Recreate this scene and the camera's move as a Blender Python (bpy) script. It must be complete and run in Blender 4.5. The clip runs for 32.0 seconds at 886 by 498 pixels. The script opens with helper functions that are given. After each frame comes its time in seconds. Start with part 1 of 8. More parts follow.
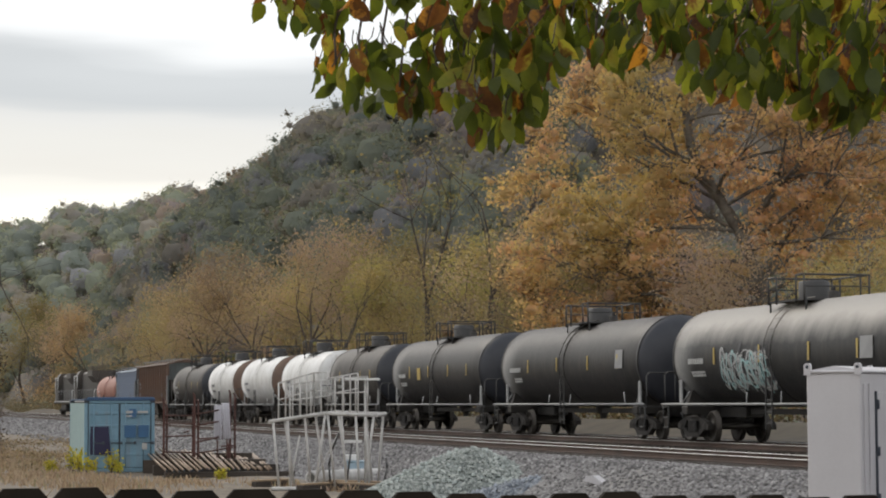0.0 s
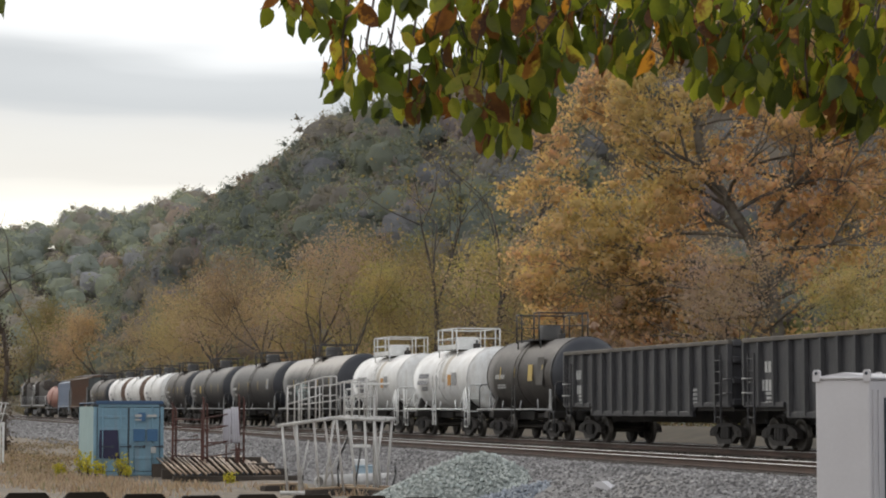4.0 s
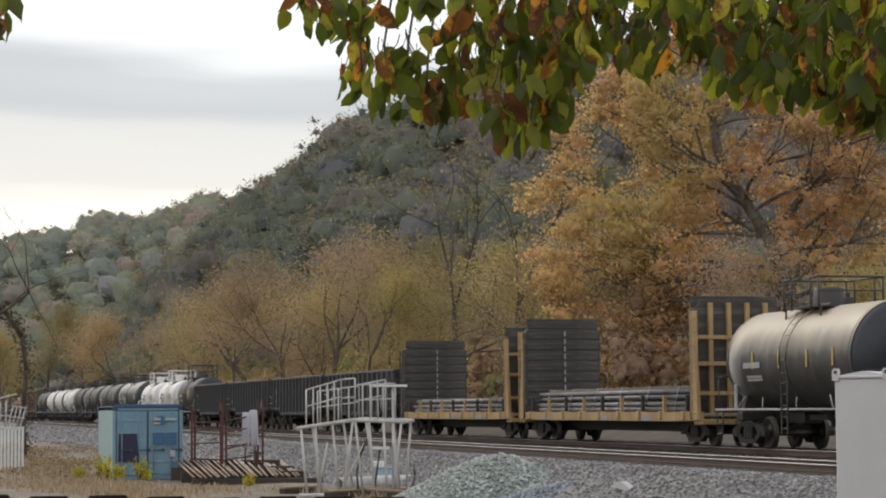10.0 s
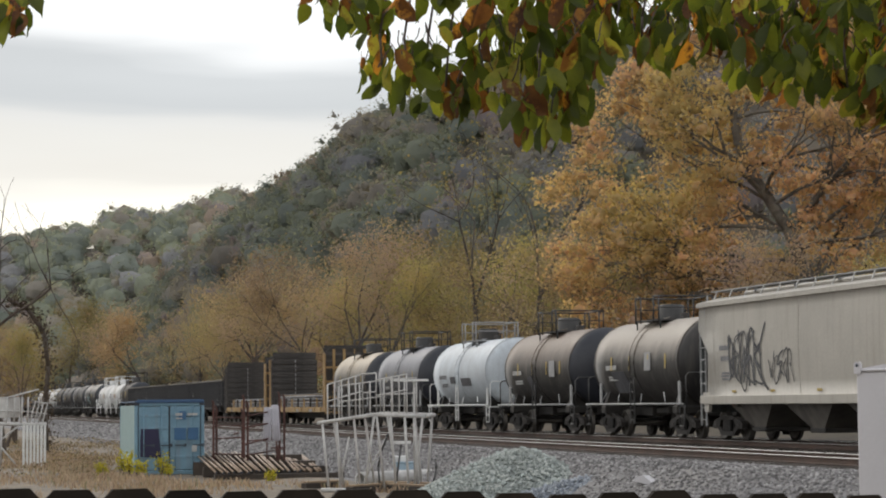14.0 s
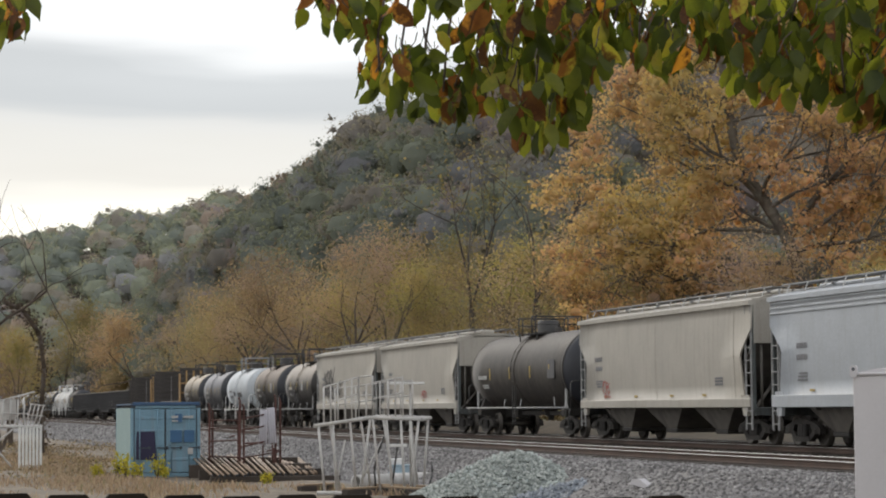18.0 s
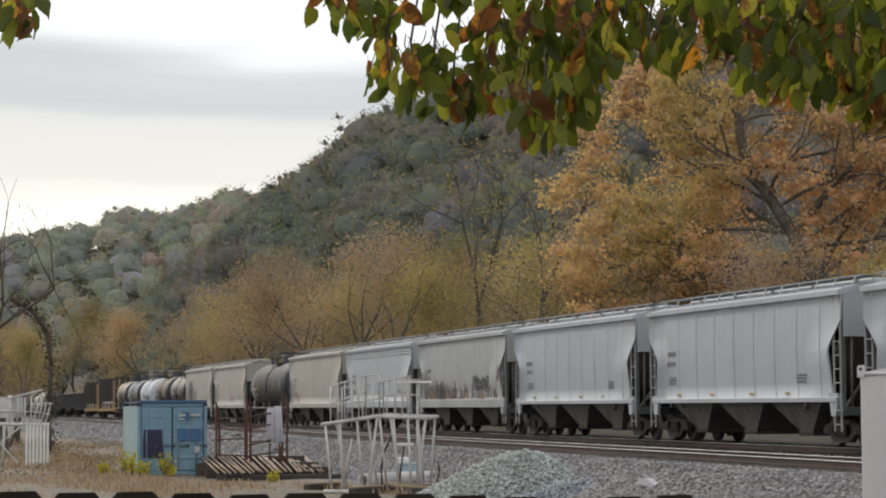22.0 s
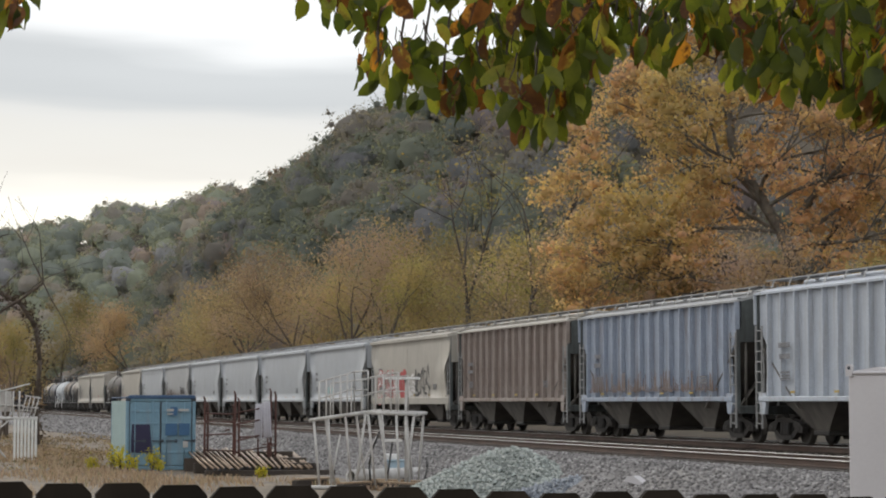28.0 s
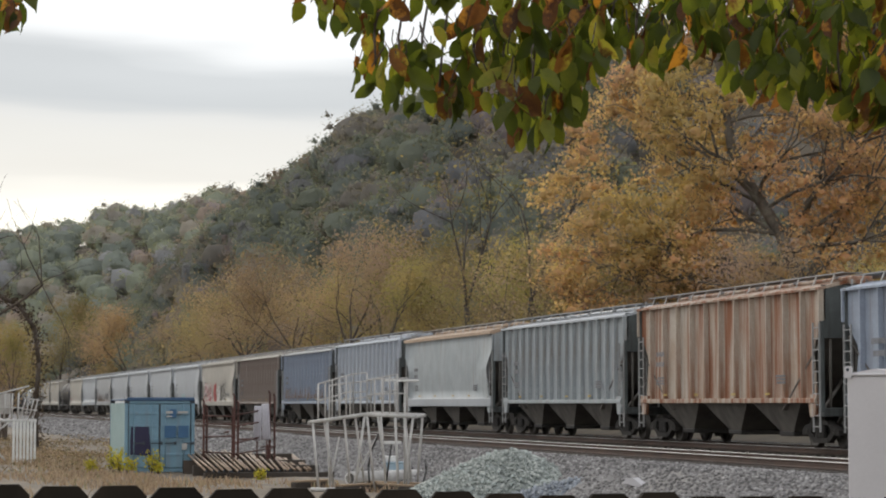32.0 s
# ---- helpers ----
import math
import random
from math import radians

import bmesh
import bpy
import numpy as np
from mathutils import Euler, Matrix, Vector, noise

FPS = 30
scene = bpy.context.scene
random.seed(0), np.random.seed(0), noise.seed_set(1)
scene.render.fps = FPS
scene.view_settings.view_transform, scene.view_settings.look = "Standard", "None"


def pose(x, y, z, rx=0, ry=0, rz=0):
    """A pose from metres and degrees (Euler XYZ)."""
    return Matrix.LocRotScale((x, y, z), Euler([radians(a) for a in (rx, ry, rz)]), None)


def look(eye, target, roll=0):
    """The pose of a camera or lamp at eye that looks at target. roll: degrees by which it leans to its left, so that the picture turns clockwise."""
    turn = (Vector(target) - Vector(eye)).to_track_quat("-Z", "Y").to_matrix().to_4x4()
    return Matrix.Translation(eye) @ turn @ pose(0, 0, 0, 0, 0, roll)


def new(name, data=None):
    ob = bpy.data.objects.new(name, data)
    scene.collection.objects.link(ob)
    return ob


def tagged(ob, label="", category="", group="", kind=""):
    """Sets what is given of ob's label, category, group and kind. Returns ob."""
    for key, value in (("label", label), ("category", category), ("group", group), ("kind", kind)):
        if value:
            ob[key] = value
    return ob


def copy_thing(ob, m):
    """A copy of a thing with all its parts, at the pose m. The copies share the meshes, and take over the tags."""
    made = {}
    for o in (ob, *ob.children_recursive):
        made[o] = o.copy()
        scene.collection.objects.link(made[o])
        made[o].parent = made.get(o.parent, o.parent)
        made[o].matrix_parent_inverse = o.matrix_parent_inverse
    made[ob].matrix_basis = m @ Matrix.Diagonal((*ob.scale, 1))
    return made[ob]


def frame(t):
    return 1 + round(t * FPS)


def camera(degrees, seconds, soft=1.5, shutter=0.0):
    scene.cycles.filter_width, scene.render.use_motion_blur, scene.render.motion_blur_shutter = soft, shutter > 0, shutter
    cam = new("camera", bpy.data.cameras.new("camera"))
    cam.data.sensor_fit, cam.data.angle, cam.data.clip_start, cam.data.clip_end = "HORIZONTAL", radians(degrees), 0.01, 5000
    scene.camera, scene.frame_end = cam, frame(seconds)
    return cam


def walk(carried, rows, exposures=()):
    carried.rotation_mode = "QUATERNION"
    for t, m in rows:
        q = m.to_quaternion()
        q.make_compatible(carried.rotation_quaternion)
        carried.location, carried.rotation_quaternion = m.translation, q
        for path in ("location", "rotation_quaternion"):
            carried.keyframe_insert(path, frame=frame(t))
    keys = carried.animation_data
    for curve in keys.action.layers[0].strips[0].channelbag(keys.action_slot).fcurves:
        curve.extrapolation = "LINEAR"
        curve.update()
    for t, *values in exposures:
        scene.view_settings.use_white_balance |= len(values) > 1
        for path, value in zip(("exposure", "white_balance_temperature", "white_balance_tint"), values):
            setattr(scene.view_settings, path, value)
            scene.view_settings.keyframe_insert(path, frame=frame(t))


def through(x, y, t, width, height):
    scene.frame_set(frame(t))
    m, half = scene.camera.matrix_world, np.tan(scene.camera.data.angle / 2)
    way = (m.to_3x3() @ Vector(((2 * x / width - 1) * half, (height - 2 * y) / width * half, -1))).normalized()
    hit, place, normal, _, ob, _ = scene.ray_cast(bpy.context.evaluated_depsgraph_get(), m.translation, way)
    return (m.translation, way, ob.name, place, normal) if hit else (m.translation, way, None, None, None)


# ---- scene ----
# The rails run along +y; z = 0 is the yard, the rail tops lie at RAIL.
import itertools

RAIL = 1.21
EYE = Vector((0.0, 0.0, 2.4))
cam = camera(22.74, 32.0, soft=2.0)

# seconds, heading to the right of the tracks, tilt, lean, sideways and upward sway of the hand
HELD = [
    (0, 15.546, 3.988, -0.229, -0.002, 0.005), (0.5, 15.593, 4.029, -0.195, -0.002, 0.007), (1, 15.645, 3.994, -0.115, -0.000, 0.008),
    (1.5, 15.531, 3.971, -0.115, 0.000, 0.008), (2, 15.361, 3.996, -0.117, -0.003, 0.006), (2.5, 15.360, 4.045, 0.003, -0.005, 0.007),
    (3, 15.332, 4.072, 0.058, -0.001, 0.006), (3.5, 15.269, 4.090, 0.021, 0.005, 0.007), (5.5, 15.463, 4.151, -0.130, 0.002, 0.008),
    (6, 15.635, 4.148, -0.015, 0.002, 0.008), (6.5, 15.823, 4.167, -0.079, -0.003, 0.007), (7, 15.724, 4.172, -0.106, -0.004, 0.006),
    (7.5, 15.606, 4.130, -0.045, -0.002, 0.008), (8, 15.661, 4.103, -0.065, 0.001, 0.008), (8.5, 15.548, 4.106, -0.111, 0.001, 0.006),
    (9, 15.021, 4.106, -0.174, 0.006, 0.006), (9.5, 14.913, 4.140, -0.217, 0.008, 0.005), (10, 14.841, 4.155, -0.390, -0.000, 0.006),
    (10.5, 14.433, 4.073, -0.421, -0.010, 0.008), (11, 14.454, 3.972, -0.541, -0.013, 0.009), (11.5, 14.571, 3.872, -0.619, -0.006, 0.007),
    (12, 14.332, 3.986, -0.759, 0.004, 0.004), (12.5, 14.349, 4.028, -0.742, 0.012, 0.005), (13, 14.469, 4.029, -0.759, 0.008, 0.003),
    (13.5, 14.446, 4.014, -0.679, -0.001, 0.001), (14, 14.299, 4.018, -0.544, -0.000, 0.002), (14.5, 14.272, 4.010, -0.514, 0.005, -0.000),
    (16.5, 14.525, 4.106, -0.531, -0.000, 0.005), (17, 14.496, 4.115, -0.489, -0.005, 0.005), (17.5, 14.399, 4.124, -0.483, -0.003, 0.006),
    (18, 14.398, 4.089, -0.468, -0.003, 0.008), (18.5, 14.331, 4.026, -0.484, -0.008, 0.010), (19, 14.373, 4.006, -0.406, -0.016, 0.012),
    (19.5, 14.481, 4.033, -0.407, -0.018, 0.011), (20, 14.519, 4.059, -0.367, -0.015, 0.009), (20.5, 14.354, 4.054, -0.403, -0.012, 0.005),
    (21, 14.263, 4.057, -0.371, -0.014, 0.005), (21.5, 14.273, 4.064, -0.343, -0.010, 0.009), (22, 14.213, 4.061, -0.338, -0.007, 0.008),
    (22.5, 14.283, 4.041, -0.332, -0.005, 0.007), (23, 14.427, 4.060, -0.311, -0.003, 0.006), (23.5, 14.416, 4.067, -0.335, -0.004, 0.006),
    (24, 14.361, 4.042, -0.294, -0.002, 0.004), (24.5, 14.482, 4.044, -0.209, -0.001, 0.001), (25, 14.456, 4.049, -0.162, -0.007, 0.000),
    (25.5, 14.386, 4.043, -0.171, -0.001, 0.006), (27.5, 14.459, 4.033, -0.017, -0.012, -0.001), (28, 14.481, 3.981, 0.045, -0.006, -0.001),
    (28.5, 14.456, 3.950, 0.145, -0.001, 0.002), (29, 14.346, 3.937, 0.136, -0.007, 0.004), (29.5, 14.289, 3.973, 0.075, -0.009, 0.000),
    (30, 14.303, 3.991, 0.070, -0.002, 0.001), (30.5, 14.361, 4.025, 0.030, -0.001, 0.001), (31, 14.396, 4.042, -0.020, -0.004, 0.000),
    (31.5, 14.524, 4.050, 0.058, -0.003, -0.001), (32, 14.505, 4.033, -0.000, -0.000, 0.000),
]


def held(t, heading, tilt, lean, dx, dz):
    right = Vector((math.cos(radians(heading)), -math.sin(radians(heading)), 0))
    p = EYE + right * dx + Vector((0, 0, dz))
    return t, pose(p.x, p.y, p.z, 90 + tilt, 0, -heading) @ pose(0, 0, 0, 0, 0, lean)


walk(cam, [held(*row) for row in HELD], exposures=[(0.0, 0.0), (32.0, 0.0)])

# ---- light: a bright overcast evening, the sun behind thin cloud ahead ----
SUN_HEADING, SUN_HEIGHT = -22.0, 38.0
sun = new("sun", bpy.data.lights.new("sun", "SUN"))
sun.data.energy, sun.data.angle, sun.data.color = 1.1, radians(22), (1.0, 0.93, 0.82)
toward = Vector((math.sin(radians(SUN_HEADING)) * math.cos(radians(SUN_HEIGHT)),
                 math.cos(radians(SUN_HEADING)) * math.cos(radians(SUN_HEIGHT)), math.sin(radians(SUN_HEIGHT))))
sun.matrix_basis = look(toward * 100, (0, 0, 0))


def node(tree, kind, **values):
    n = tree.nodes.new(kind)
    for key, value in values.items():
        if key in n.inputs:
            n.inputs[key].default_value = value
        else:
            setattr(n, key, value)
    return n


def ramp(tree, source, stops, ease="LINEAR"):
    n = tree.nodes.new("ShaderNodeValToRGB")
    n.color_ramp.interpolation = ease
    while len(n.color_ramp.elements) < len(stops):
        n.color_ramp.elements.new(0.5)
    for e, (at, value) in zip(n.color_ramp.elements, stops):
        e.position = at
        e.color = (*value, 1) if isinstance(value, tuple) else (value, value, value, 1)
    tree.links.new(source, n.inputs[0])
    return n.outputs[0]


def mixed(tree, fac, a, b, blend="MIX"):
    n = tree.nodes.new("ShaderNodeMix")
    n.data_type, n.blend_type = "RGBA", blend
    for socket, value in ((n.inputs[0], fac), (n.inputs[6], a), (n.inputs[7], b)):
        if isinstance(value, bpy.types.NodeSocket):
            tree.links.new(value, socket)
        elif isinstance(value, tuple):
            socket.default_value = (*value, 1)
        else:
            socket.default_value = value
    return n.outputs[2]


def number(tree, op, a, b=0.0):
    n = tree.nodes.new("ShaderNodeMath")
    n.operation = op
    for socket, value in zip(n.inputs, (a, b)):
        if isinstance(value, bpy.types.NodeSocket):
            tree.links.new(value, socket)
        else:
            socket.default_value = value
    return n.outputs[0]


def build_world():
    world = bpy.data.worlds.new("overcast_sky")
    world.use_nodes = True
    scene.world = world
    tree = world.node_tree
    tree.nodes.clear()
    sky = node(tree, "ShaderNodeTexSky", sky_type="NISHITA", sun_disc=False,
               sun_elevation=radians(SUN_HEIGHT), sun_rotation=radians(SUN_HEADING))
    at = node(tree, "ShaderNodeTexCoord").outputs["Generated"]
    flat = node(tree, "ShaderNodeMapping")
    flat.inputs["Scale"].default_value = (2.2, 2.2, 16.0)
    flat.inputs["Location"].default_value = (0.35, 0.2, 0.55)
    tree.links.new(at, flat.inputs[0])
    big = node(tree, "ShaderNodeTexNoise", Scale=1.0, Detail=5.0, Roughness=0.45)
    tree.links.new(flat.outputs[0], big.inputs["Vector"])
    axes = node(tree, "ShaderNodeSeparateXYZ")
    tree.links.new(at, axes.inputs[0])
    # layers of stratus over height, their edges broken up by the noise
    wave = number(tree, "MULTIPLY", number(tree, "SUBTRACT", big.outputs[0], 0.5), 0.075)
    height = number(tree, "ADD", axes.outputs[2], wave)
    layer = ramp(tree, height, [(0.0, (13.0, 12.4, 11.0)), (0.088, (13.0, 12.5, 11.3)), (0.104, (9.2, 8.9, 8.3)), (0.122, (8.9, 8.7, 8.2)), (0.130, (8.6, 8.5, 8.2)),
                                (0.140, (6.6, 6.8, 6.9)), (0.156, (6.9, 7.1, 7.2)), (0.170, (10.8, 10.9, 10.9)), (0.4, (11.4, 11.4, 11.5)),
                                (1.0, (8.0, 8.4, 9.0))], "EASE")
    patch = ramp(tree, big.outputs[0], [(0.35, 0.93), (0.65, 1.05)])
    cloud = mixed(tree, 1.0, layer, patch, "MULTIPLY")
    both = mixed(tree, 0.93, sky.outputs[0], cloud)
    back = node(tree, "ShaderNodeBackground", Strength=0.10)
    out = node(tree, "ShaderNodeOutputWorld")
    tree.links.new(both, back.inputs[0])
    tree.links.new(back.outputs[0], out.inputs[0])


build_world()


# ---- materials ----
def blank(name):
    m = bpy.data.materials.new(name)
    m.use_nodes = True
    tree = m.node_tree
    tree.nodes.clear()
    out = node(tree, "ShaderNodeOutputMaterial")
    return m, tree, out


def noise_of(tree, where, scale, detail=4.0, rough=0.6):
    n = node(tree, "ShaderNodeTexNoise", Scale=scale, Detail=detail, Roughness=rough)
    tree.links.new(where, n.inputs["Vector"])
    return n.outputs[0]


def stretched(tree, where, scale):
    n = node(tree, "ShaderNodeMapping")
    n.inputs["Scale"].default_value = scale
    tree.links.new(where, n.inputs[0])
    return n.outputs[0]


def surface(name, base, other, rough=0.6, metal=0.0, coarse=1.2, fine=18.0, grain=0.12, streak=None, amount=0.4, reach=(5, 5, 0.35), edge=(0.5, 0.68), bump=0.15, spec=0.5, vary=0.0, dusty_sheen=None):
    """Two-scale mottling between base and other, with optional streaks of another colour."""
    m, tree, out = blank(name)
    at = node(tree, "ShaderNodeTexCoord").outputs["Object"]
    if vary:
        info = node(tree, "ShaderNodeObjectInfo")
        shift = node(tree, "ShaderNodeVectorMath", operation="ADD")
        spread = number(tree, "MULTIPLY", info.outputs["Random"], 40.0)
        tree.links.new(at, shift.inputs[0])
        tree.links.new(spread, shift.inputs[1])
        at = shift.outputs[0]
    large = noise_of(tree, at, coarse)
    small = noise_of(tree, at, fine, 3.0)
    colour = mixed(tree, ramp(tree, large, [(0.36, 0.0), (0.66, 1.0)]), base, other)
    colour = mixed(tree, 1.0, colour, ramp(tree, small, [(0.25, 1.0 - grain), (0.75, 1.0 + grain)]), "MULTIPLY")
    if streak:
        run = noise_of(tree, stretched(tree, at, reach), 1.0, 5.0, 0.65)
        colour = mixed(tree, number(tree, "MULTIPLY", ramp(tree, run, [(edge[0], 0.0), (edge[1], 1.0)]), amount), colour, streak)
    if dusty_sheen:
        # paler upper half with a ragged edge: sky sheen painted in, together with dust
        sheen_tone, low, high = dusty_sheen
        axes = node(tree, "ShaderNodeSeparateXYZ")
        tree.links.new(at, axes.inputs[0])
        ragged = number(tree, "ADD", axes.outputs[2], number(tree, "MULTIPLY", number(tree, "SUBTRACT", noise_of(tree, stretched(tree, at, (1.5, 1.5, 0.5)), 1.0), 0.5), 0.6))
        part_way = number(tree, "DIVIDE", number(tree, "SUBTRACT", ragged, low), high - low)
        colour = mixed(tree, ramp(tree, part_way, [(0.0, 0.0), (1.0, 1.0)]), colour, sheen_tone)
    if vary:
        bright = ramp(tree, info.outputs["Random"], [(0.0, 1.0 - vary), (1.0, 1.0 + vary)])
        colour = mixed(tree, 1.0, colour, bright, "MULTIPLY")
    shader = node(tree, "ShaderNodeBsdfPrincipled", Metallic=metal)
    shader.inputs["Specular IOR Level"].default_value = spec
    tree.links.new(colour, shader.inputs["Base Color"])
    tree.links.new(ramp(tree, small, [(0.2, max(0.05, rough - 0.1)), (0.8, min(1.0, rough + 0.1))]), shader.inputs["Roughness"])
    if bump:
        b = node(tree, "ShaderNodeBump", Strength=bump, Distance=0.02)
        tree.links.new(small, b.inputs["Height"])
        tree.links.new(b.outputs[0], shader.inputs["Normal"])
    tree.links.new(shader.outputs[0], out.inputs[0])
    return m


def foliage(name, stops, through=0.35, whole=False, gloss=0.0, tuft=(1.1, 0.72, 1.22), blend=None, own=1.0):
    """Leaf colours spread over the single leaves (islands, or whole objects); own: the leaf's share, the rest is its bough's."""
    m, tree, out = blank(name)
    if whole:
        chance = node(tree, "ShaderNodeObjectInfo").outputs["Random"]
        at = node(tree, "ShaderNodeTexCoord").outputs["Object"]
        blot = noise_of(tree, at, 30.0, 3.0)
        chance = number(tree, "ADD", chance, number(tree, "MULTIPLY", number(tree, "SUBTRACT", blot, 0.5), 0.35))
    else:
        chance = node(tree, "ShaderNodeNewGeometry").outputs["Random Per Island"]
        if own < 1.0:
            bough_hue = node(tree, "ShaderNodeAttribute", attribute_name="hue").outputs["Fac"]
            chance = number(tree, "ADD", number(tree, "MULTIPLY", chance, own), number(tree, "MULTIPLY", bough_hue, 1.0 - own))
    colour = ramp(tree, chance, stops)
    if blend:
        # boughs that have turned to another colour
        bough = noise_of(tree, node(tree, "ShaderNodeTexCoord").outputs["Object"], blend[1], 4.0, 0.6)
        colour = mixed(tree, number(tree, "MULTIPLY", ramp(tree, bough, [(0.42, 0.0), (0.60, 1.0)]), 0.85), colour, blend[0])
    if not whole:
        each = node(tree, "ShaderNodeObjectInfo").outputs["Random"]
        colour = mixed(tree, 1.0, colour, ramp(tree, each, [(0.0, 0.72), (1.0, 1.28)]), "MULTIPLY")
        clump = noise_of(tree, node(tree, "ShaderNodeTexCoord").outputs["Object"], tuft[0], 6.0, 0.7)
        colour = mixed(tree, 1.0, colour, ramp(tree, clump, [(0.3, tuft[1]), (0.7, tuft[2])]), "MULTIPLY")
    face = node(tree, "ShaderNodeBsdfDiffuse")
    back = node(tree, "ShaderNodeBsdfTranslucent")
    shine = node(tree, "ShaderNodeBsdfGlossy", Roughness=0.45)
    tree.links.new(colour, face.inputs[0])
    tree.links.new(mixed(tree, 1.0, colour, (1.25, 1.15, 0.7), "MULTIPLY"), back.inputs[0])
    one = node(tree, "ShaderNodeMixShader", Fac=through)
    two = node(tree, "ShaderNodeMixShader", Fac=gloss)
    tree.links.new(face.outputs[0], one.inputs[1])
    tree.links.new(back.outputs[0], one.inputs[2])
    tree.links.new(one.outputs[0], two.inputs[1])
    tree.links.new(shine.outputs[0], two.inputs[2])
    tree.links.new(two.outputs[0], out.inputs[0])
    return m


